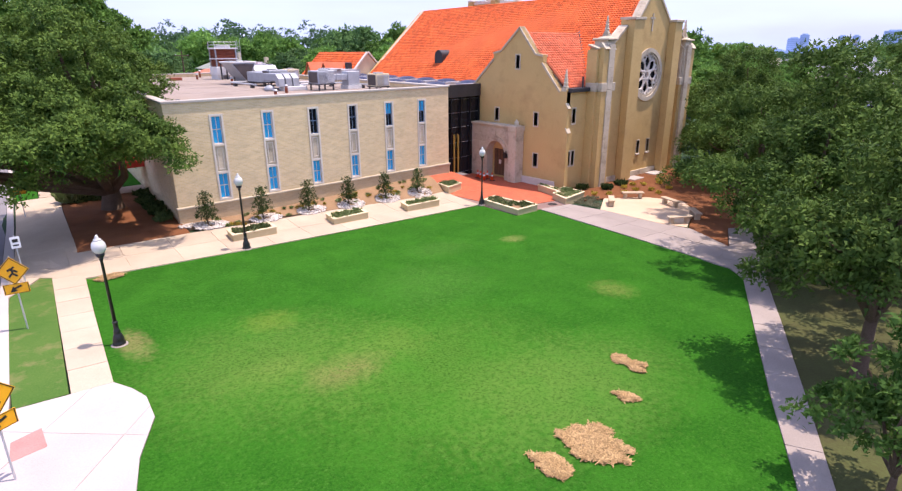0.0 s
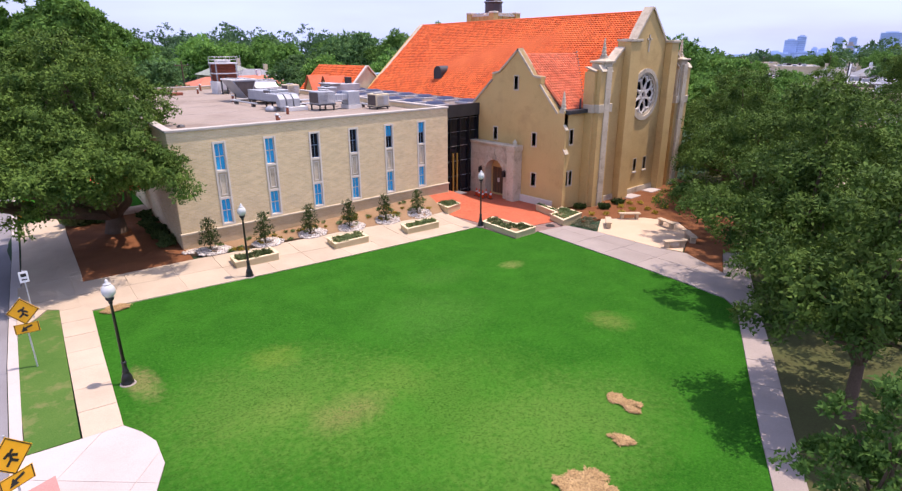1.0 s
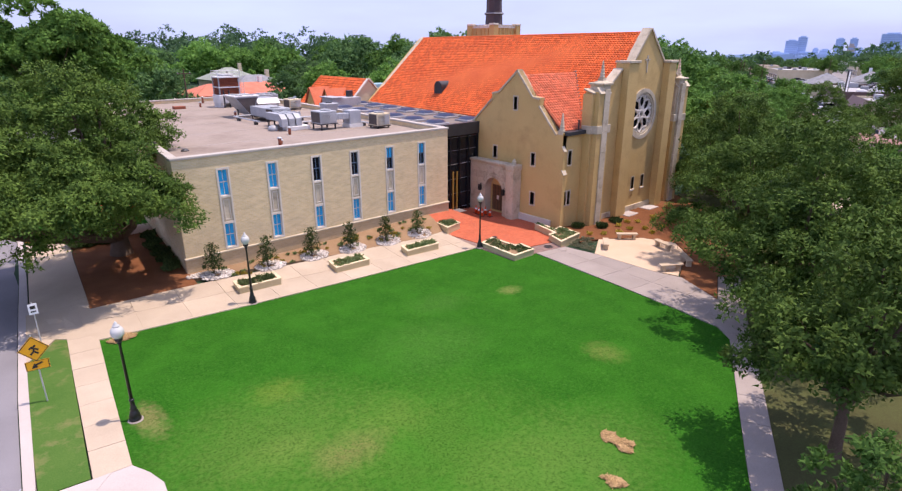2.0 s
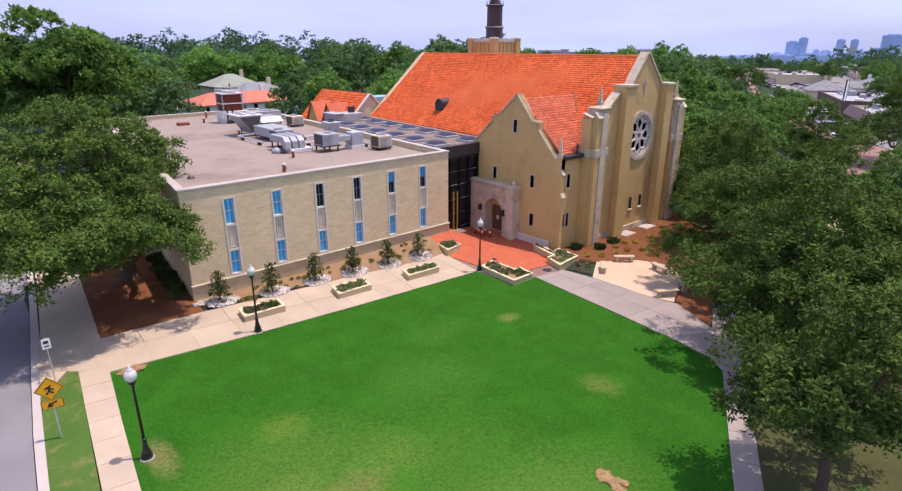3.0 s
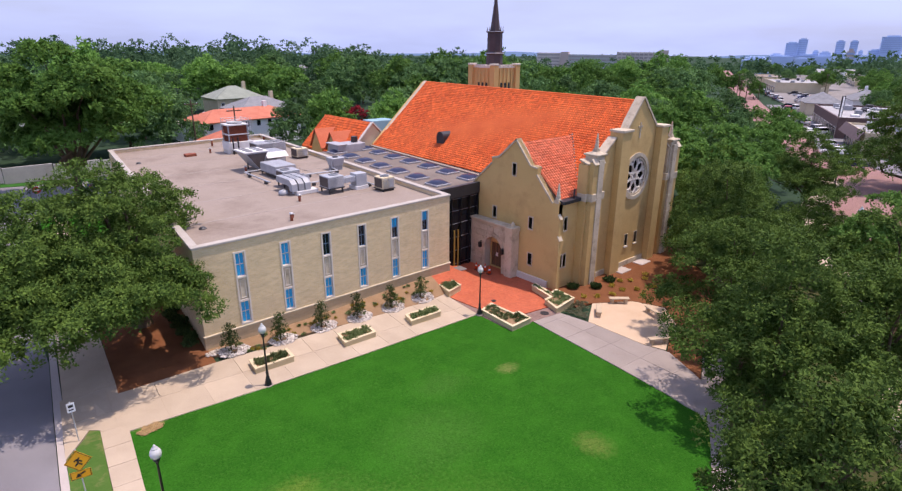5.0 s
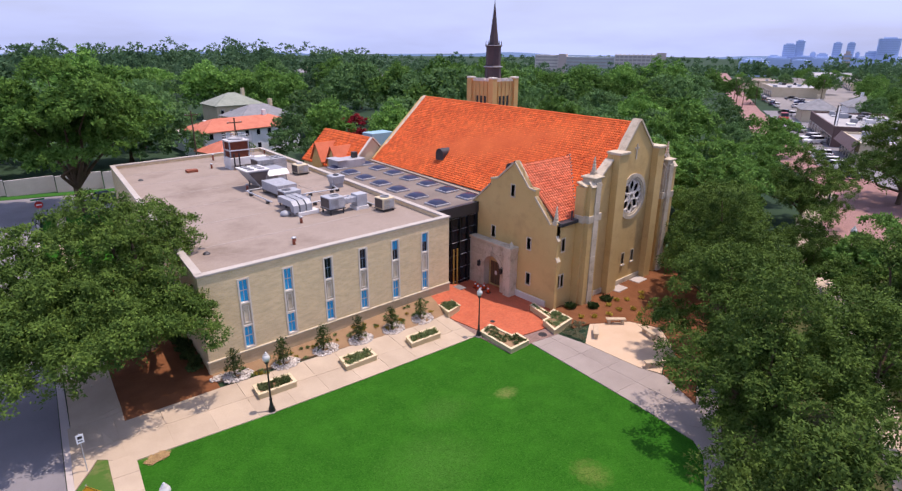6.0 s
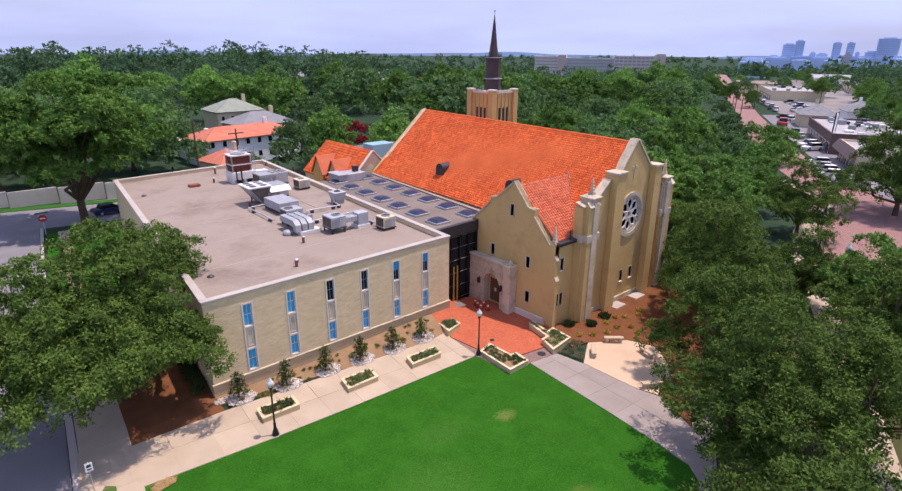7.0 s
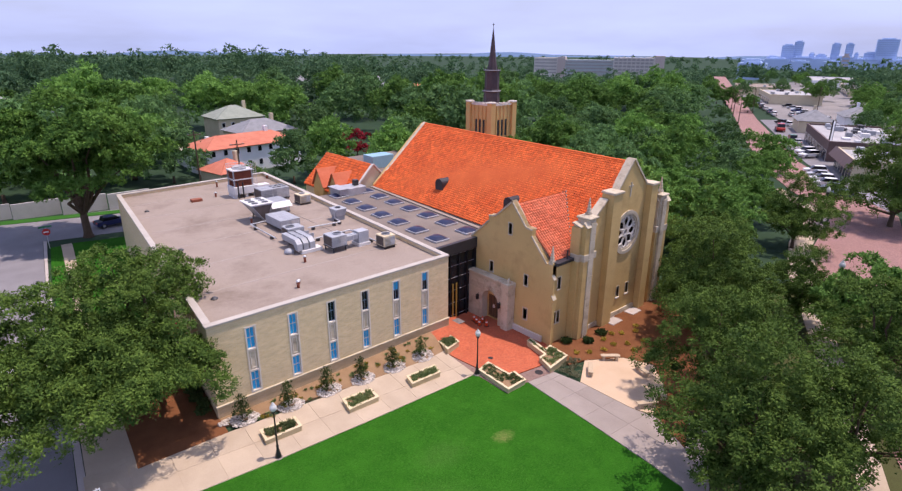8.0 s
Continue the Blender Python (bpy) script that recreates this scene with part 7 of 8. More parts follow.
# ---------------------------------------------------------------- avenue, shops and cars to the east
M_YARD = material("yard_paving", (0.17, 0.155, 0.15), (0.30, 0.28, 0.265), 0.9, 0.05, 4.0, spec=0.2)
sheet("avenue", [(8, -19), (58, 3), (79, 10.3), (100, 14.6), (112, 17.8), (124, 27.5), (150, 45), (232, 87), (330, 134), (560, 245), (556, 254), (328, 143.5), (228.5, 93.5), (142, 51.5), (118.5, 36), (104, 25), (86, 21.8), (78, 19), (56, 10), (26, -3.5), (4, -12)], M_STREETBRICK, -0.02, "red brick avenue running towards downtown", "street", 12.0)
sheet("avenue_walk", [(57, 10.8), (78, 19.2), (86, 22), (104, 25.3), (118, 37.3), (116.5, 38.2), (103, 27.6), (85, 24.6), (74, 21.0), (62, 15.5), (42, 6.0), (24, -1.2), (25, -2.6), (43, 4.6), (56, 10.4)], M_CONCRETE, 0.03, "pale concrete walk along the avenue", "footpath", 8.0)
sheet("car_park", [(114, 19.5), (122, 25.5), (150, 43.5), (231, 85.5), (236, 80), (212, 60), (186, 50), (150, 36), (134, 28.5), (124, 19)], M_ASPHALT, 0.0, "grey asphalt car park before the shops", "car park", 12.0)
sheet("shop_yard", [(236, 80), (205, 60), (196, 52), (240, 40), (420, 70), (520, 170), (420, 180), (330, 132)], M_YARD, -0.02, "pale concrete yards among the far shops", "yard", 30.0)
sheet("east_verge", [(100, 13.5), (112, 17), (118, 17.5), (118, 13), (104, 10)], M_GRASS, 0.02, "small green traffic island", "grass", 6.0)

M_BROWNROOF = material("brown_metal", (0.10, 0.06, 0.055), (0.16, 0.10, 0.09), 0.6, 0.6, 10.0)
M_WHITEROOF = material("white_roof", (0.30, 0.29, 0.29), (0.44, 0.43, 0.42), 0.8, 0.2, 6.0)
M_DARKROOF = material("dark_roof", (0.14, 0.13, 0.13), (0.22, 0.2, 0.2), 0.9, 0.2, 6.0)


def shop(cx, cy, w, d, h, turn, wall, roof, band, label, bays, clutter=0):
    t = thing("shop", (0, 0, 0), label, "shop", "shops along the avenue")
    part("wall", box(B(), -w / 2, w / 2, 0, d, -0.8, h), wall, t)
    part("roof", box(B(), -w / 2 + 0.3, w / 2 - 0.3, 0.3, d - 0.3, h - 0.2, h + 0.06), roof, t)
    part("parapet", box(box(box(B(), -w / 2 - 0.1, w / 2 + 0.1, -0.1, 0.3, h, h + 0.5), -w / 2 - 0.1, -w / 2 + 0.3, 0.3, d, h, h + 0.5), w / 2 - 0.3, w / 2 + 0.1, 0.3, d, h, h + 0.5), wall, t)
    if band:
        part("mansard", slab(B(), [(-w / 2 - 0.5, -1.3, h - 1.3), (w / 2 + 0.5, -1.3, h - 1.3), (w / 2 + 0.5, -0.12, h + 0.6), (-w / 2 - 0.5, -0.12, h + 0.6)], 0.15), band, t, "sloped metal fascia roof")
    for k in range(bays):
        x = -w / 2 + (k + 0.5) * w / bays
        wd = part("shopfront", box(B(), x - w / bays * 0.38, x + w / bays * 0.38, -0.06, 0.05, -0.4, 2.4), M_TRIM, t)
        part("pane", box(B(), x - w / bays * 0.33, x + w / bays * 0.33, -0.1, -0.06, -0.2, 2.2), M_DARKGLASS, wd)
    for k in range(max(2, bays // 2)):
        x, y = -w / 2 + (k + 0.6) * w / max(2, bays // 2) - 1, d * (0.35 + 0.3 * (k % 2))
        part("roof_unit", bevelled(box(B(), x - 0.9, x + 0.9, y - 0.7, y + 0.7, h + 0.06, h + 1.1), 0.05), M_GALV, t, "metal roof unit")
    rng = random.Random(int(cx))
    for k in range(clutter):
        x, y, a, b, z = rng.uniform(-w / 2 + 2, w / 2 - 2), rng.uniform(1.5, d - 1.5), rng.uniform(0.4, 1.3), rng.uniform(0.4, 1.0), rng.uniform(0.4, 1.2)
        part("roof_unit", bevelled(box(B(), x - a, x + a, y - b, y + b, h + 0.06, h + 0.06 + z), 0.05), (M_GALV, M_UNITWHITE, M_DARKMETAL)[k % 3], t)
    for k in range(clutter // 5):
        y = rng.uniform(1.5, d - 1.5)
        part("roof_pipe", rod(B(), (-w / 2 + 1, y, h + 0.25), (w / 2 - 1, y, h + 0.25), 0.08), M_POST, t)
    t.matrix_basis = Matrix.Translation((cx, cy, -0.6)) @ Matrix.Rotation(radians(turn), 4, "Z")
    return t


shop(143.7, 34.7, 18, 11, 3.7, 204.8, M_CREAM, M_WHITEROOF, M_BROWNROOF, "brown-fronted shop row with a pale flat roof", 7)
shop(173, 49.3, 37, 18, 4.2, 204.8, M_BROWNROOF, M_WHITEROOF, None, "long dark-fronted shop row with cluttered flat roof", 8, 26)
shop(318, 118, 40, 22, 4.0, 208.0, M_CREAM, M_WHITEROOF, None, "far flat white-roofed store by the avenue", 6, 8)
shop(283, 62, 50, 24, 3.8, 195.0, M_WHITE, M_WHITEROOF, None, "far long white warehouse", 6, 8)
shop(362, 150, 36, 20, 4.2, 208.0, M_CREAM, M_ROOFDECK, None, "far tan store beside the avenue", 5)
shop(410, 108, 60, 28, 4.2, 200.0, M_CREAM, M_DARKROOF, None, "far broad hall with a grey roof", 6, 10)
shop(480, 150, 66, 30, 4.5, 200.0, M_WHITE, M_WHITEROOF, None, "far pale hall with a white roof", 6)
hip_house(212, 62, 13, 10, 3.6, 3.0, 25, M_CREAM, M_SHINGLE, "low pavilion with a grey shingle roof", 1)
hip_house(236, 56, 14, 10, 3.6, 3.0, 25, M_WHITE, M_SHINGLE, "low house with a grey-brown roof", 1)


def car_paint(name, c):
    return material(name, tuple(v * 0.92 for v in c), c, 0.3, 0.8, 6.0, spec=0.6)


def car(paint, label, tall=0.0):
    t = thing("car", (0, 0, 0), label, "car", "parked cars")
    prof = [(-2.2, 0.35), (2.15, 0.35), (2.25, 0.6), (2.15, 0.85), (1.05, 0.98), (-2.1, 1.0), (-2.28, 0.7)]
    b = part("body", bevelled(slab(B(), [(x, 0.88, z) for x, z in prof], 1.76), 0.07, 2), paint, t)
    roof = [(-2.0 + 0.5 * (not tall), 0.98), (1.1, 0.96), (0.35, 1.45 + tall), (-1.2 - 0.5 * bool(tall), 1.47 + tall)]
    part("cabin", bevelled(slab(B(), [(x, 0.76, z) for x, z in roof], 1.52), 0.06, 2), M_DARKGLASS, t, "dark tinted windows")
    part("roof_panel", bevelled(box(B(), -1.25 - 0.45 * bool(tall), 0.3, -0.68, 0.68, 1.44 + tall, 1.5 + tall), 0.02), paint, t)
    for x in (-1.4, 1.35):
        for y in (-0.82, 0.82):
            bm = lathe(B(), (0, 0, -0.11), [(0.33, 0), (0.34, 0.03), (0.34, 0.19), (0.33, 0.22)], 16)
            bmesh.ops.transform(bm, matrix=Matrix.Translation((x, y, 0.34)) @ Matrix.Rotation(radians(90), 4, "X"), verts=bm.verts[:])
            w = part("wheel", bm, M_BLACK, t, flat=False)
            bm = lathe(B(), (0, 0, -0.115), [(0.2, 0), (0.2, 0.23)], 12)
            bmesh.ops.transform(bm, matrix=Matrix.Translation((x, y, 0.34)) @ Matrix.Rotation(radians(90), 4, "X"), verts=bm.verts[:])
            part("rim", bm, M_GALV, w)
    for y in (-0.6, 0.6):
        part("headlight", bevelled(box(B(), 2.12, 2.26, y - 0.17, y + 0.17, 0.68, 0.82), 0.02), M_TRIM, t)
        part("tail_light", bevelled(box(B(), -2.28, -2.16, y - 0.17, y + 0.17, 0.76, 0.92), 0.02), M_RED, t)
    return t


CARS = {"white": car(car_paint("white_car", (0.78, 0.78, 0.78)), "white parked car with dark windows", 0.15), "black": car(car_paint("black_car", (0.015, 0.015, 0.018)), "black parked car with dark windows", 0.15),
        "navy": car(car_paint("navy_car", (0.01, 0.02, 0.10)), "dark blue parked car at the kerb"), "silver": car(car_paint("silver_car", (0.45, 0.46, 0.48)), "silver parked car with dark windows"),
        "red": car(car_paint("red_car", (0.45, 0.02, 0.015)), "tall red parked car on asphalt", 0.3), "green": car(car_paint("green_car", (0.06, 0.16, 0.10)), "green and white parked van", 0.45)}
SPOTS = [("navy", 118.5, 27.8, 118, 1), ("black", 122.4, 30.4, 118, 1), ("white", 126.5, 32.6, 118, 1), ("white", 130.4, 34.4, 118, 1), ("silver", 134.4, 36.3, 118, 1), ("white", 138.5, 38.2, 118, 1),
         ("white", 158, 45.6, 150, 1.1), ("white", 163, 48, 150, 1.1), ("silver", 178, 55, 30, 1), ("green", 181, 57.5, 30, 1.15), ("red", 203, 68.5, 25, 1.4), ("white", 219, 72, 60, 1), ("black", 223, 75.4, 60, 1),
         ("navy", 16.4, 90.2, 8, 1), ("white", 1.0, 51.5, 84, 1), ("silver", 252, 82, 28, 1), ("black", 258, 76, 80, 1), ("navy", 262, 77, 80, 1), ("white", 247, 69, 80, 1), ("silver", 330, 140, 28, 1), ("black", 300, 124, 28, 1)]
for k in range(16):
    SPOTS.append((("white", "silver", "black", "white", "navy")[k % 5], 246 + 6.2 * (k % 8) + 3.0 * (k // 8), 72 + 3.3 * (k % 8) + 15.0 * (k // 8) + (k * 7 % 5) * 0.4, (115, 27)[k // 8] + (k * 13 % 7) - 3, 1))
used = set()
for c, x, y, a, s in SPOTS:
    o = CARS[c] if c not in used else copy_thing(CARS[c], Matrix.Identity(4))
    used.add(c)
    z = -0.55 if x > 60 else G(x, y) - 0.06
    o.matrix_basis = Matrix.Translation((x, y, z)) @ Matrix.Rotation(radians(a), 4, "Z") @ Matrix.Diagonal((s, s, s, 1))


def utility_pole(x, y, h):
    t = thing("utility_pole", (x, y, G(x, y)), "wooden utility pole with a crossarm", "utility pole", "utility poles")
    part("post", rod(B(), (x, y, -0.6), (x, y, h), 0.16, 0.11), M_BARK, t)
    part("crossarm", box(B(), x - 1.2, x + 1.2, y - 0.07, y + 0.07, h - 0.8, h - 0.65), M_BARK, t)
    for k in (-1.0, 0.0, 1.0):
        part("insulator", lathe(B(), (x + k, y, h - 0.65), [(0.06, 0), (0.04, 0.16)], 8), M_POST, t)


for x, y, h in ((36.2, 92, 10.0), (34.5, 107, 10), (214, 88.5, 9), (196, 79, 8), (258, 108, 9), (250, 96, 9), (288, 84, 9)):
    utility_pole(x, y, h)


def pylon_sign():
    x, y = 160.5, 42.5
    t = thing("pylon_sign", (x, y, -0.6), "tall shop pylon sign with pale panels between two posts", "sign")
    for k in (-0.9, 0.9):
        part("post", box(B(), x + k - 0.12, x + k + 0.12, y - 0.12, y + 0.12, -0.6, 8.6), M_DARKMETAL, t)
    for k in range(5):
        part("panel", box(B(), x - 0.75, x + 0.75, y - 0.08, y + 0.08, 2.4 + 1.2 * k, 3.5 + 1.2 * k), M_WHITE, t)


pylon_sign()

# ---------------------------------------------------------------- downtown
# distance haze painted into the far towers as a pale blue base colour
M_HAZE = material("haze_tinted_tower", (0.40, 0.52, 0.74), (0.46, 0.58, 0.80), 0.5, 0.01, 0.05, spec=0.4)
M_TANTOWER = material("tan_tower", (0.50, 0.40, 0.36), (0.58, 0.46, 0.40), 0.8, 0.01, 0.05)
M_HOTEL = material("hotel_concrete", (0.60, 0.54, 0.48), (0.70, 0.63, 0.57), 0.8, 0.02, 0.2)


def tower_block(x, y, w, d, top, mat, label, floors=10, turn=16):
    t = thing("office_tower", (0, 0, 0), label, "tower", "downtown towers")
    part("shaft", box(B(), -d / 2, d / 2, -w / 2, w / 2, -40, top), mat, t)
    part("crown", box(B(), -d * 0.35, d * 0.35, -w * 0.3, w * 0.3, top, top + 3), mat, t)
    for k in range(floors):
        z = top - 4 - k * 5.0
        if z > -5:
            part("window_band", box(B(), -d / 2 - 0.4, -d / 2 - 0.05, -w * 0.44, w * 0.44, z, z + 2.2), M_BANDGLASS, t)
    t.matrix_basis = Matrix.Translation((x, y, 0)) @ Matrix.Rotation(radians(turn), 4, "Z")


# window bands, their glass paled to the same painted blue haze
M_BANDGLASS = material("haze_tinted_band_glass", (0.33, 0.43, 0.65), (0.37, 0.47, 0.69), 0.4, 0.01, 0.05)
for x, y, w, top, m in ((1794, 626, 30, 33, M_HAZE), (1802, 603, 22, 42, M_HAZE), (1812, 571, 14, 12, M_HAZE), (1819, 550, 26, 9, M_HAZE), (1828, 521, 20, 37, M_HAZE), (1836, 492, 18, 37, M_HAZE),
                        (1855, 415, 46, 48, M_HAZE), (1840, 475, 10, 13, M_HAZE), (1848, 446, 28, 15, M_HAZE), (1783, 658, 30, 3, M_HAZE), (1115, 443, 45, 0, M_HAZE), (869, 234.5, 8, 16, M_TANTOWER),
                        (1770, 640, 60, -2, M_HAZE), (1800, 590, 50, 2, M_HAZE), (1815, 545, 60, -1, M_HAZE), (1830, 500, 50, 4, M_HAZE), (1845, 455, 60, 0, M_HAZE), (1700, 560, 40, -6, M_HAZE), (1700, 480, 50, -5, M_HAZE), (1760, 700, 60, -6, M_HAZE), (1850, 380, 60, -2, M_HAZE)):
    tower_block(x, y, w, w * 0.7, top, m, "far office tower tinted with blue haze" if m is M_HAZE else "slim tan masonry tower", 8)


M_WINGWALL = material("wing_concrete", (0.40, 0.43, 0.42), (0.48, 0.51, 0.50), 0.8, 0.02, 0.2)
M_RECESS = material("balcony_recess", (0.36, 0.32, 0.30), (0.44, 0.40, 0.37), 0.8, 0.02, 0.2)


def hotel():
    t = thing("hotel", (556, 335, 0), "long pale hotel slab with balcony rows", "building")
    d = Vector((575 - 537, 303 - 367, 0)).normalized()
    n = Vector((d.y, -d.x, 0))
    a = Vector((530, 376, 0))
    L, top = 74.4, 14.5
    P = lambda u, v: tuple((a + d * u + n * v).xy)
    part("wall", prism(B(), [P(24, 0), P(L, 0), P(L, -14), P(24, -14)], -40, top), M_HOTEL, t)
    part("stair_core", prism(B(), [P(L - 9, 1.5), P(L, 1.5), P(L, -15), P(L - 9, -15)], -40, top + 2.0), M_TANTOWER, t, "tan stair core")
    part("wing", prism(B(), [P(-26, -4), P(23.6, -4), P(23.6, -16), P(-26, -16)], -40, top - 2.6), M_WINGWALL, t, "lower grey-green wing")
    part("wing_core", prism(B(), [P(-34, -2), P(-26, -2), P(-26, -16), P(-34, -16)], -40, top), M_TANTOWER, t, "tan stair core")
    part("far_wing", prism(B(), [P(-60, -6), P(-34.4, -6), P(-34.4, -18), P(-60, -18)], -40, top - 1.0), M_HOTEL, t)
    for r in range(5):
        for k in range(9):
            u = 25.2 + k * 4.35
            part("balcony_recess", prism(B(), [P(u, 0.4), P(u + 3.5, 0.4), P(u + 3.5, 0.05), P(u, 0.05)], top - 3.1 - 3.3 * r, top - 1.1 - 3.3 * r), M_RECESS, t)
        part("window_band", prism(B(), [P(-25, -3.6), P(22.5, -3.6), P(22.5, -3.95), P(-25, -3.95)], top - 5.4 - 3.3 * r, top - 4.2 - 3.3 * r), M_RECESS, t)
        part("window_band", prism(B(), [P(-59, -5.6), P(-35.5, -5.6), P(-35.5, -5.95), P(-59, -5.95)], top - 3.8 - 3.3 * r, top - 2.6 - 3.3 * r), M_RECESS, t)
    for k in range(10):
        u = 25.0 + k * 4.35
        part("roof_fin", prism(B(), [P(u, 0.3), P(u + 0.6, 0.3), P(u + 0.6, -3), P(u, -3)], top, top + 1.0), M_HOTEL, t)


hotel()

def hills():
    """Low hills on the horizon, the blue distance haze put into their colour."""
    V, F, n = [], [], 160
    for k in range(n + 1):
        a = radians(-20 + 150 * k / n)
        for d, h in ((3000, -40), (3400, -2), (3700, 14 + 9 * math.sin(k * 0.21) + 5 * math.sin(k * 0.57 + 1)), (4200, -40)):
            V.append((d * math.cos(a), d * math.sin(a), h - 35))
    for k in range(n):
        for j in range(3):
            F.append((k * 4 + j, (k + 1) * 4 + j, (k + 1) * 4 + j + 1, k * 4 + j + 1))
    tagged(raw("backdrop", V, F, material("haze_tinted_hills", (0.09, 0.15, 0.25), (0.13, 0.20, 0.31), 1.0, 0.002, 0.02, spec=0.0)), "low hills on the horizon, tinted with blue haze", "hills", kind="structure")


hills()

# ---------------------------------------------------------------- trees
def crown_clumps(R, H, base, n, rng, cr, uneven=1.0):
    """Boughs over a lopsided dome, with lower skirts."""
    ph = rng.random(4) * 6.28
    wob = lambda a: 1 + uneven * (0.16 * math.sin(2 * a + ph[0]) + 0.12 * math.sin(3 * a + ph[1]) + 0.08 * math.sin(5 * a + ph[2]))
    out = []
    for k in range(n):
        a = k * 2.399963 + rng.random() * 0.5
        f = (k + 0.5) / n
        lim = R * wob(a)
        rr = lim * math.sqrt(f) * (0.78 + 0.22 * rng.random())
        top = base + (H - base) * (1 - 0.72 * (rr / lim) ** 2.2) + rng.normal() * 0.6 * cr
        z = top - cr * (0.5 + 0.7 * rng.random())
        out.append(((rr * math.cos(a), rr * math.sin(a), z), cr * (0.6 + 0.65 * rng.random())))
        if rng.random() < 0.6:
            out.append(((rr * 0.96 * math.cos(a + 0.3), rr * 0.96 * math.sin(a + 0.3), max(base + 0.2, z - cr * (1.3 + rng.random()))), cr * (0.6 + 0.5 * rng.random())))
    return out


def unit_rows(a):
    return a / (np.linalg.norm(a, axis=1)[:, None] + 1e-9)


def leafage(boughs, rng, tufts, each, leaf, tuft, flat=0.75, narrow=0.32):
    """Leaves on rounded tufts, the tufts spread over the upper side of rounded boughs (centre, radius)."""
    C, D, S = [], [], []
    for c, r in boughs:
        n = int(tufts * r * r) + 3
        d = unit_rows(rng.normal(size=(n, 3)))
        d[:, 2] = np.where(d[:, 2] < -0.3, -d[:, 2] * 0.7, d[:, 2])
        C.append(np.array(c) + d * (r * (0.55 + 0.45 * np.sqrt(rng.random(n))))[:, None] * np.array((1, 1, flat)))
        D.append(d)
        S.append(tuft * (0.6 + 0.8 * rng.random(n)))
    C, D, S = (np.repeat(np.concatenate(v), each, axis=0) for v in (C, D, S))
    n = len(C)
    up = np.array((0.0, 0.0, 1.0))
    E = unit_rows(D * 0.75 + up * 0.35 + rng.normal(scale=0.62, size=(n, 3)))
    reach = S * (0.35 + 0.75 * rng.random(n))
    q = C + E * reach[:, None] * np.array((1, 1, 0.8))
    N = unit_rows(E * 0.8 + D * 0.25 + up * 0.15 + rng.normal(scale=0.2, size=(n, 3)))
    w = unit_rows(rng.normal(size=(n, 3)))
    f = unit_rows(E * 0.6 + w - N * (w * N).sum(1)[:, None] * 0.8)
    s = unit_rows(np.cross(f, N))
    L = (leaf * (0.7 + 0.6 * rng.random(n)))[:, None]
    return np.stack([q - s * L * narrow, q + s * L * narrow, q + f * L], 1).reshape(-1, 3)


def limb_run(bm, pts, r0, r1, seg=7):
    """One bent, tapering limb through a run of points."""
    n = len(pts) - 1
    for i in range(n):
        rod(bm, pts[i], pts[i + 1], r0 + (r1 - r0) * i / n, r0 + (r1 - r0) * (i + 1) / n, seg)
    return bm


def tree(name, R, H, base, clumps, leafing, seed, mat, label, trunk=0.35, cr=1.2, group="oaks beside the lawn", limbs=14, boughs=(), fork=0.6):
    rng = np.random.default_rng(seed)
    t = thing(name, (0, 0, 0), label, "tree", group)
    cl = list(boughs) or crown_clumps(R, H, base, clumps, rng, cr)
    fz = base * fork
    bm = B()
    lathe(bm, (0, 0, -0.4), [(trunk * 1.8, 0), (trunk * 1.2, 0.5), (trunk, 1.0), (trunk * 0.85, max(1.2, fz + 0.4))], 10)
    for v in bm.verts:
        v.co.x += 0.12 * math.sin(v.co.z * 1.1 + seed) * trunk
    part("trunk", bm, M_BARK, t, flat=False)
    step = max(1, len(cl) // max(1, limbs))
    for c, r in cl[::step][:limbs]:
        bend = Vector((rng.normal(), rng.normal(), rng.normal())) * 0.05 * R
        a, e = Vector((0, 0, fz - 0.1)), Vector(c)
        m1 = a.lerp(e, 0.32) + Vector((0, 0, 0.05 * H)) + bend
        m2 = a.lerp(e, 0.68) + Vector((0, 0, 0.04 * H)) - bend * 0.6
        part("limb", limb_run(B(), [a, m1, m2, e], trunk * 0.55, 0.03), M_BARK, t)
    V = leafage(cl, rng, *leafing)
    ob = new("crown", fast_mesh("crown", V, np.arange(len(V)).reshape(-1, 3), mat))
    ob.parent = t
    return t


def place(t, x, y, turn=0.0, s=1.0, z=None):
    t.matrix_basis = Matrix.Translation((x, y, (G(x, y) if x < 60 else -0.55) if z is None else z)) @ Matrix.Rotation(radians(turn), 4, "Z") @ Matrix.Diagonal((s, s, s, 1))


def again(t, x, y, turn=0.0, s=1.0):
    c = copy_thing(t, Matrix.Identity(4))
    place(c, x, y, turn, s)
    return c


def spreading(rng, lobes, cr):
    """Boughs of several domes (x, y, radius, base, top, number), for a crown that leans and spreads."""
    return [((x + u, y + v, z), r) for u, v, LR, b, h, n in lobes for (x, y, z), r in crown_clumps(LR, h, b, n, rng, cr, 0.4)]


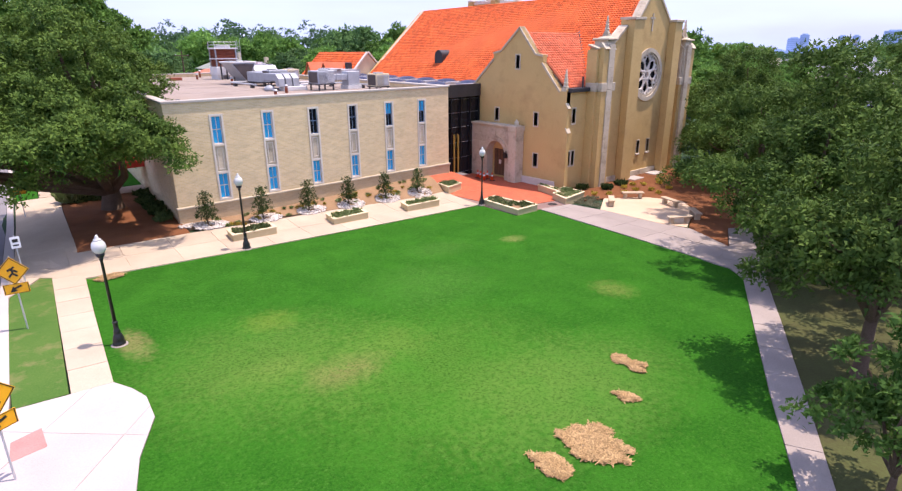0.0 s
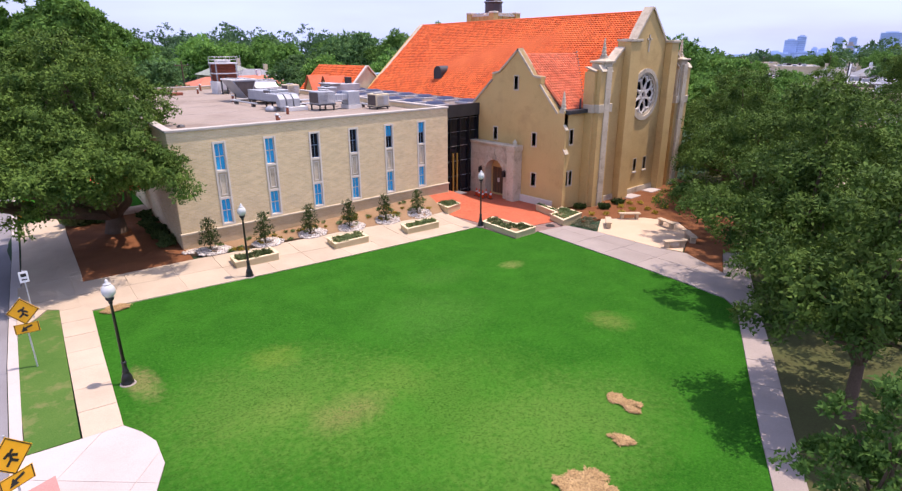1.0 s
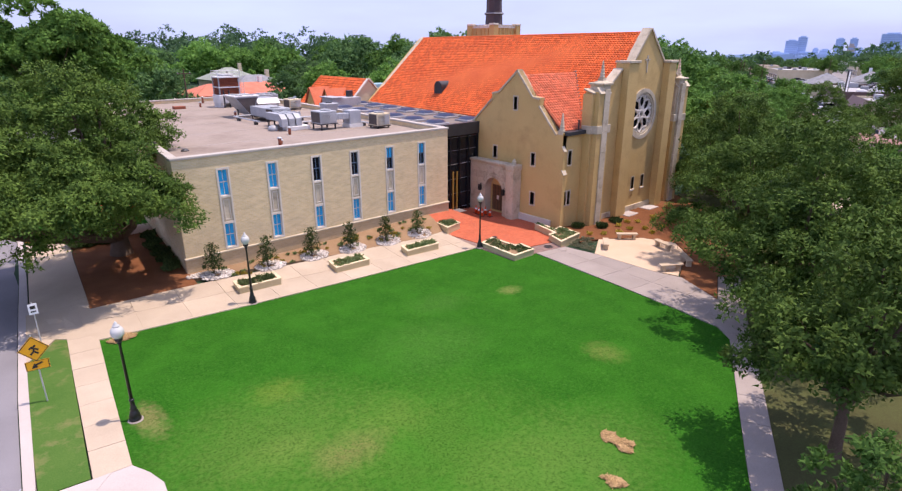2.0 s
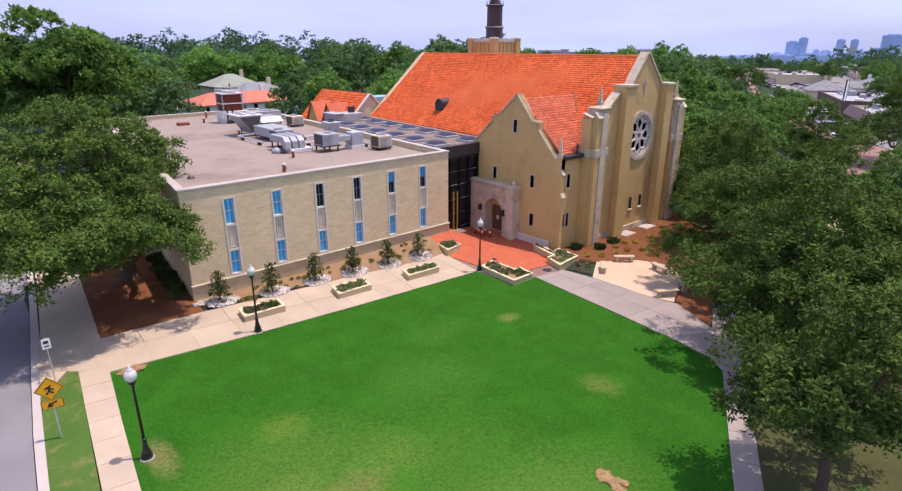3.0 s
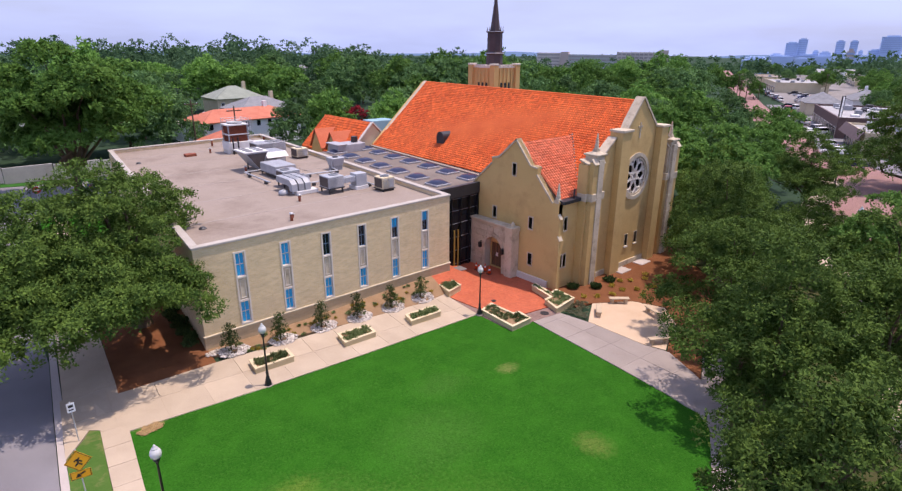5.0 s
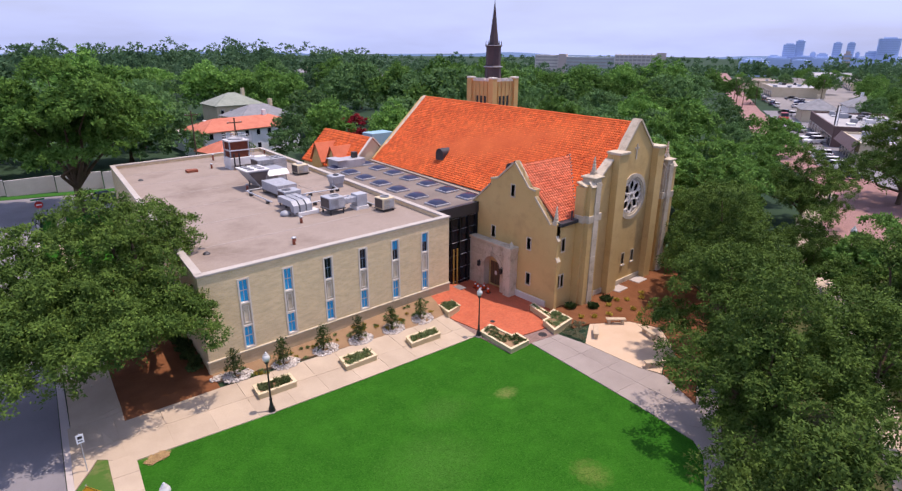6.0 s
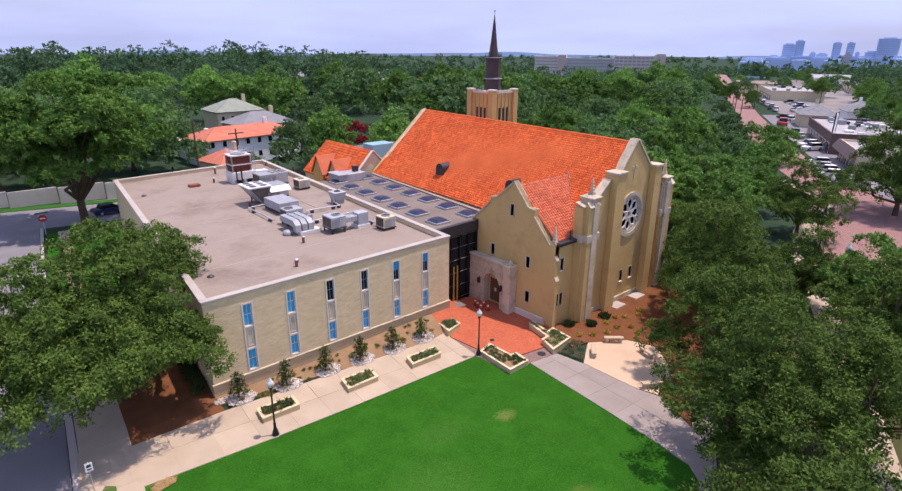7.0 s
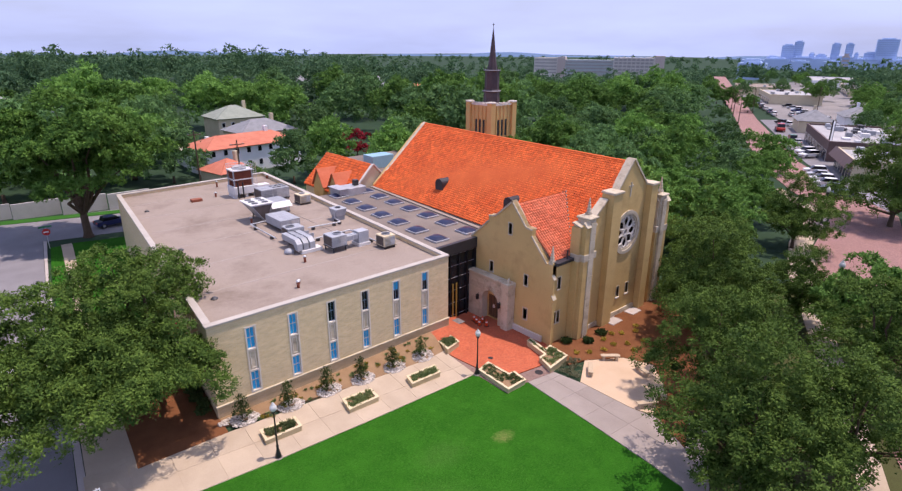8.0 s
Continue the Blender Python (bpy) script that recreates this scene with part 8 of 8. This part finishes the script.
LOBES = ((-2.6, -2.4, 4.2, 5.8, 11.2, 20), (0.6, 0.2, 2.8, 6.2, 10.8, 9), (3.0, 1.4, 1.4, 6.6, 9.4, 5), (-5.6, -4.4, 3.8, 4.9, 9.0, 16), (-7.4, -7.5, 3.2, 4.4, 8.0, 15), (-0.8, -5.6, 2.2, 5.2, 7.8, 9), (0.7, -7.6, 0.9, 4.7, 6.2, 6), (-1.9, -8.2, 1.6, 5.2, 7.6, 8), (-8.5, -2.5, 4.2, 4.6, 10.2, 14), (-3.9, -8.2, 1.9, 5.2, 7.8, 8), (-10.5, -5.0, 3.2, 3.8, 8.2, 10), (-3.5, -3.5, 3.4, 5.2, 7.6, 9), (-5.0, -6.6, 2.4, 4.6, 7.0, 9))
oak_w = tree("oak_tree", 8.0, 11.6, 3.4, 0, (7.5, 84, 0.16, 0.55, 0.66), 11, M_OAK, "broad spreading live oak over the mulch bed", 0.58, 1.35, limbs=16, boughs=spreading(np.random.default_rng(11), [(a, b, c, d, e, max(3, round(n * 0.66))) for a, b, c, d, e, n in LOBES], 1.5), fork=0.36)
place(oak_w, 8.6, 41.0, 0)
OAK = "rounded live oak with dense green leaves"
OAKLEAF = (9.0, 84, 0.16, 0.55, 0.78)
oak_a = tree("oak_tree", 5.0, 8.7, 2.7, 19, OAKLEAF, 12, M_OAK, OAK, 0.24, 1.6)
oak_b = tree("oak_tree", 4.6, 8.0, 2.4, 18, OAKLEAF, 13, M_OAK, OAK, 0.22, 1.55)
oak_c = tree("oak_tree", 3.4, 7.8, 3.3, 13, OAKLEAF, 14, M_OAK, OAK, 0.2, 1.35)
place(oak_a, 40.0, 14.3, 60)
place(oak_b, 31.4, 8.5, 40, 1.04)
place(oak_c, 22.3, 3.9, 250, 1.0)
again(oak_b, 49.8, 19.6, 130, 1.05)
again(oak_a, 58.0, 24.0, 75, 1.0)
again(oak_c, 49.5, 6.4, 20, 1.15)
again(oak_c, 36.0, 5.0, 140, 1.08)
again(oak_b, 58.2, 14.9, 200, 0.8)
place(again(oak_b, 104.0, 16.2, 200, 1.3), 104.5, 17.4, 200, 1.62, -1.0)
again(oak_b, 82.5, 23.4, 80, 0.98)
crape = tree("small_tree", 1.5, 4.4, 1.4, 9, (18.0, 40, 0.15, 0.3, 0.8), 15, M_ELM, "small yellow-green ornamental tree beside the walk", 0.08, 0.8, "", 7)
place(crape, 16.0, 1.7, 0)

ELM = ("leafy bright green shade tree", "dense dark green shade tree")
LEAF = (M_ELM, M_FARLEAF, M_ELM)
elm = [tree("shade_tree", 5.2 + 0.5 * k, 11.0 + 0.7 * (k % 3), 2.4, 22, (2.6, 20, 0.58, 0.85, 0.8), 30 + k, LEAF[k % 3], ELM[k % 2], 0.25, 1.6, "neighbourhood trees", 0) for k in range(5)]
elm_fine = [tree("shade_tree", 5.2 + 0.5 * k, 10.6 + 0.7 * (k % 3), 2.2, 24, (5.2, 38, 0.42, 0.6, 0.8), 50 + k, LEAF[k % 3], ELM[k % 2], 0.25, 1.5, "neighbourhood trees", 8) for k in range(4)]
M_ELMBIG = foliage("corner_elm_leaves", (0.046, 0.120, 0.024), (0.122, 0.245, 0.046), 0.3, vary=(0.98, 1.02), patch=0.4, speck=0.25)
BIG = [(c, r) for c, r in crown_clumps(9.6, 18.0, 7.4, 34, np.random.default_rng(57), 2.5) if c[2] > 8.4 or c[0] < 1]
elm_big = tree("shade_tree", 10.6, 18.2, 6.2, 0, (5.0, 54, 0.42, 0.75, 0.8), 57, M_ELMBIG, "tall broad elm with a forked trunk at the street corner", 0.5, 2.3, "neighbourhood trees", 14, boughs=BIG, fork=0.5)
place(elm_big, 12.6, 86.3, 30, 1.0, 0.2)
NEAR = [(66.5, 27.5, 0.7), (57.0, 9.0, 0.7), (62.0, 0.5, 0.85), (-6, 60, 1.0), (-14, 75, 1.1), (18, 116, 1.25), (6, 112, 1.15), (-6, 118, 1.2), (27, 121, 1.2), (60, 104, 1.0), (50, 101, 0.75), (12, 132, 1.25), (0, 126, 1.1), (40, 97, 0.4), (72, 92, 1.0), (64, 88, 0.85), (76, 76, 0.95), (80, 100, 1.2), (92, 84, 1.0), (100, 72, 0.9),
        (70.0, 29.5, 0.8), (77.0, 30.5, 0.72), (89.5, 32.0, 0.6), (131.8, 44.5, 0.72), (113.0, 46.5, 0.62), (99.0, 42.0, 0.6), (113.5, 38.9, 0.66), (121.0, 45.0, 0.5),
        (126.0, 15.5, 0.8), (118.0, 7.0, 0.9), (139, 59, 0.75), (150, 57, 0.45), (210, 91, 0.5), (190, 32, 0.9), (172, 22, 0.9),
        (240, 118, 0.9), (266, 113, 0.8), (278, 128, 0.9), (298, 70, 0.8), (334, 135, 0.7), (310, 92, 0.9), (340, 98, 0.9), (350, 122, 0.7), (372, 92, 0.9), (304, 52, 0.8), (350, 74, 0.8),
        (430, 135, 0.6), (452, 170, 0.6), (400, 165, 0.6), (240, 30, 0.8), (262, 30, 0.8), (390, 92, 0.7),
        (206, 46, 0.7), (218, 44, 0.75), (230, 50, 0.7), (242, 46, 0.8), (254, 56, 0.7), (268, 62, 0.75), (280, 56, 0.8), (294, 60, 0.8), (312, 70, 0.8), (336, 66, 0.8), (326, 78, 0.65), (253, 99, 0.55), (261, 101, 0.5), (281, 125, 0.7), (460, 148, 0.55), (438, 152, 0.5), (480, 158, 0.6), (500, 165, 0.55), (520, 146, 0.6), (500, 122, 0.6), (470, 128, 0.55), (414, 128, 0.5), (522, 190, 0.6), (545, 200, 0.6), (540, 172, 0.6), (420, 118, 0.5), (448, 118, 0.55)]
ROWS = [(62 + 7.4 * i + 2.9 * math.sin(5.1 * i + 3.7 * j), 33 + 3.7 * i + 7.2 * j + 2.6 * math.sin(2.3 * i + 7.9 * j), 0.7 + 0.08 * ((i * 3 + j * 5) % 4)) for i in range(11) for j in range(5) if (i, j) != (0, 0)]


def blocked(x, y):
    """Where no tree of the woods may stand: the campus, the streets, houses and shops."""
    if 2 < x < 70 and y < 88 or x < 8 and y < 112 or x < 44 and y < 98:
        return True
    v = y - (0.5 * (x - 100) + 24)
    if x > 58 and -60 < v < (40 if x < 145 else 16) and x < 330:
        return True
    if x >= 330 and -90 < v < 6 and x < 560:
        return True
    for hx, hy, r in ((49, 118, 13), (41, 102, 9), (59, 136, 12), (62, 158, 13), (42, 128, 8), (158, 230, 14), (170, 208, 14), (146, 272, 12), (22, 186, 12), (12, 234, 12), (55, 76, 14), (58, 130, 8)):
        if (x - hx) ** 2 + (y - hy) ** 2 < r * r:
            return True
    return False


def woods():
    rng = np.random.default_rng(5)
    first = set()
    k = 0
    spots = NEAR + ROWS
    tries = 0
    while len(spots) < 218 and tries < 9000:
        tries += 1
        d, a = 85 + 175 * math.sqrt(rng.random()), radians(rng.uniform(14, 104))
        x, y = d * math.cos(a), d * math.sin(a)
        if blocked(x, y) or any((x - p[0]) ** 2 + (y - p[1]) ** 2 < 66 for p in spots):
            continue
        spots.append((x, y, rng.uniform(0.7, 1.4) * (1.05 if a > 0.75 else 1.0)))
    for x, y, s in spots:
        kinds = elm_fine if math.hypot(x - 16, y) < 96 else elm
        o = kinds[int(rng.integers(len(kinds)))]
        if o.name in first:
            o = copy_thing(o, Matrix.Identity(4))
        first.add(o.name)
        place(o, x, y, rng.uniform(0, 360), s, -0.4 if x > 30 else 0.3)
    # beyond that, one mesh of small crowns, plainer with distance
    shapes = [crown_clumps(5.6, 11.5, 2.5, 9, np.random.default_rng(90 + j), 2.3, 0.8) for j in range(8)]
    mid = [leafage(c, np.random.default_rng(95 + j), 1.8, 5, 0.8, 0.85, 0.85, 0.45) for j, c in enumerate(shapes)]
    far = [leafage(c, np.random.default_rng(85 + j), 1.3, 1, 2.0, 0.5, 0.85, 0.5) for j, c in enumerate(shapes)]
    VV = []
    for k in range(1900):
        d, a = (255 + 1100 * rng.random() ** 1.7 if k < 1180 else 800 + 2100 * rng.random()), radians(rng.uniform(2, 106))
        x, y = d * math.cos(a), d * math.sin(a)
        if blocked(x, y):
            continue
        s, c, n = rng.uniform(0.7, 1.35) * (1 if k < 1180 else 1.4), math.cos(d), math.sin(d)
        V = (mid if d < 500 else far)[rng.integers(8)]
        W = np.stack([V[:, 0] * c - V[:, 1] * n, V[:, 0] * n + V[:, 1] * c, V[:, 2]], 1) * s + np.array((x, y, -0.6 + fall(x, y)))
        VV.append(W)
    V = np.concatenate(VV)
    ob = new("woods", fast_mesh("woods", V, np.arange(len(V)).reshape(-1, 3), M_WOODS))
    tagged(ob, "dense green suburban trees reaching to the horizon", "woods", kind="stuff")


M_WOODS = foliage("wood_leaves", (0.030, 0.078, 0.036), (0.085, 0.16, 0.075), 0.3, 0.06, speck=0.25)
woods()
M_BLOOM = foliage("crape_myrtle_bloom", (0.22, 0.012, 0.02), (0.50, 0.04, 0.06), 0.25)
bloom = tree("flowering_tree", 2.4, 5.0, 1.0, 10, (6.0, 30, 0.3, 0.5, 0.8), 16, M_BLOOM, "small tree covered in red blossom beside the houses", 0.1, 1.0, "", 6)
place(bloom, 75.0, 117.5, 0, 1.25, -0.4)
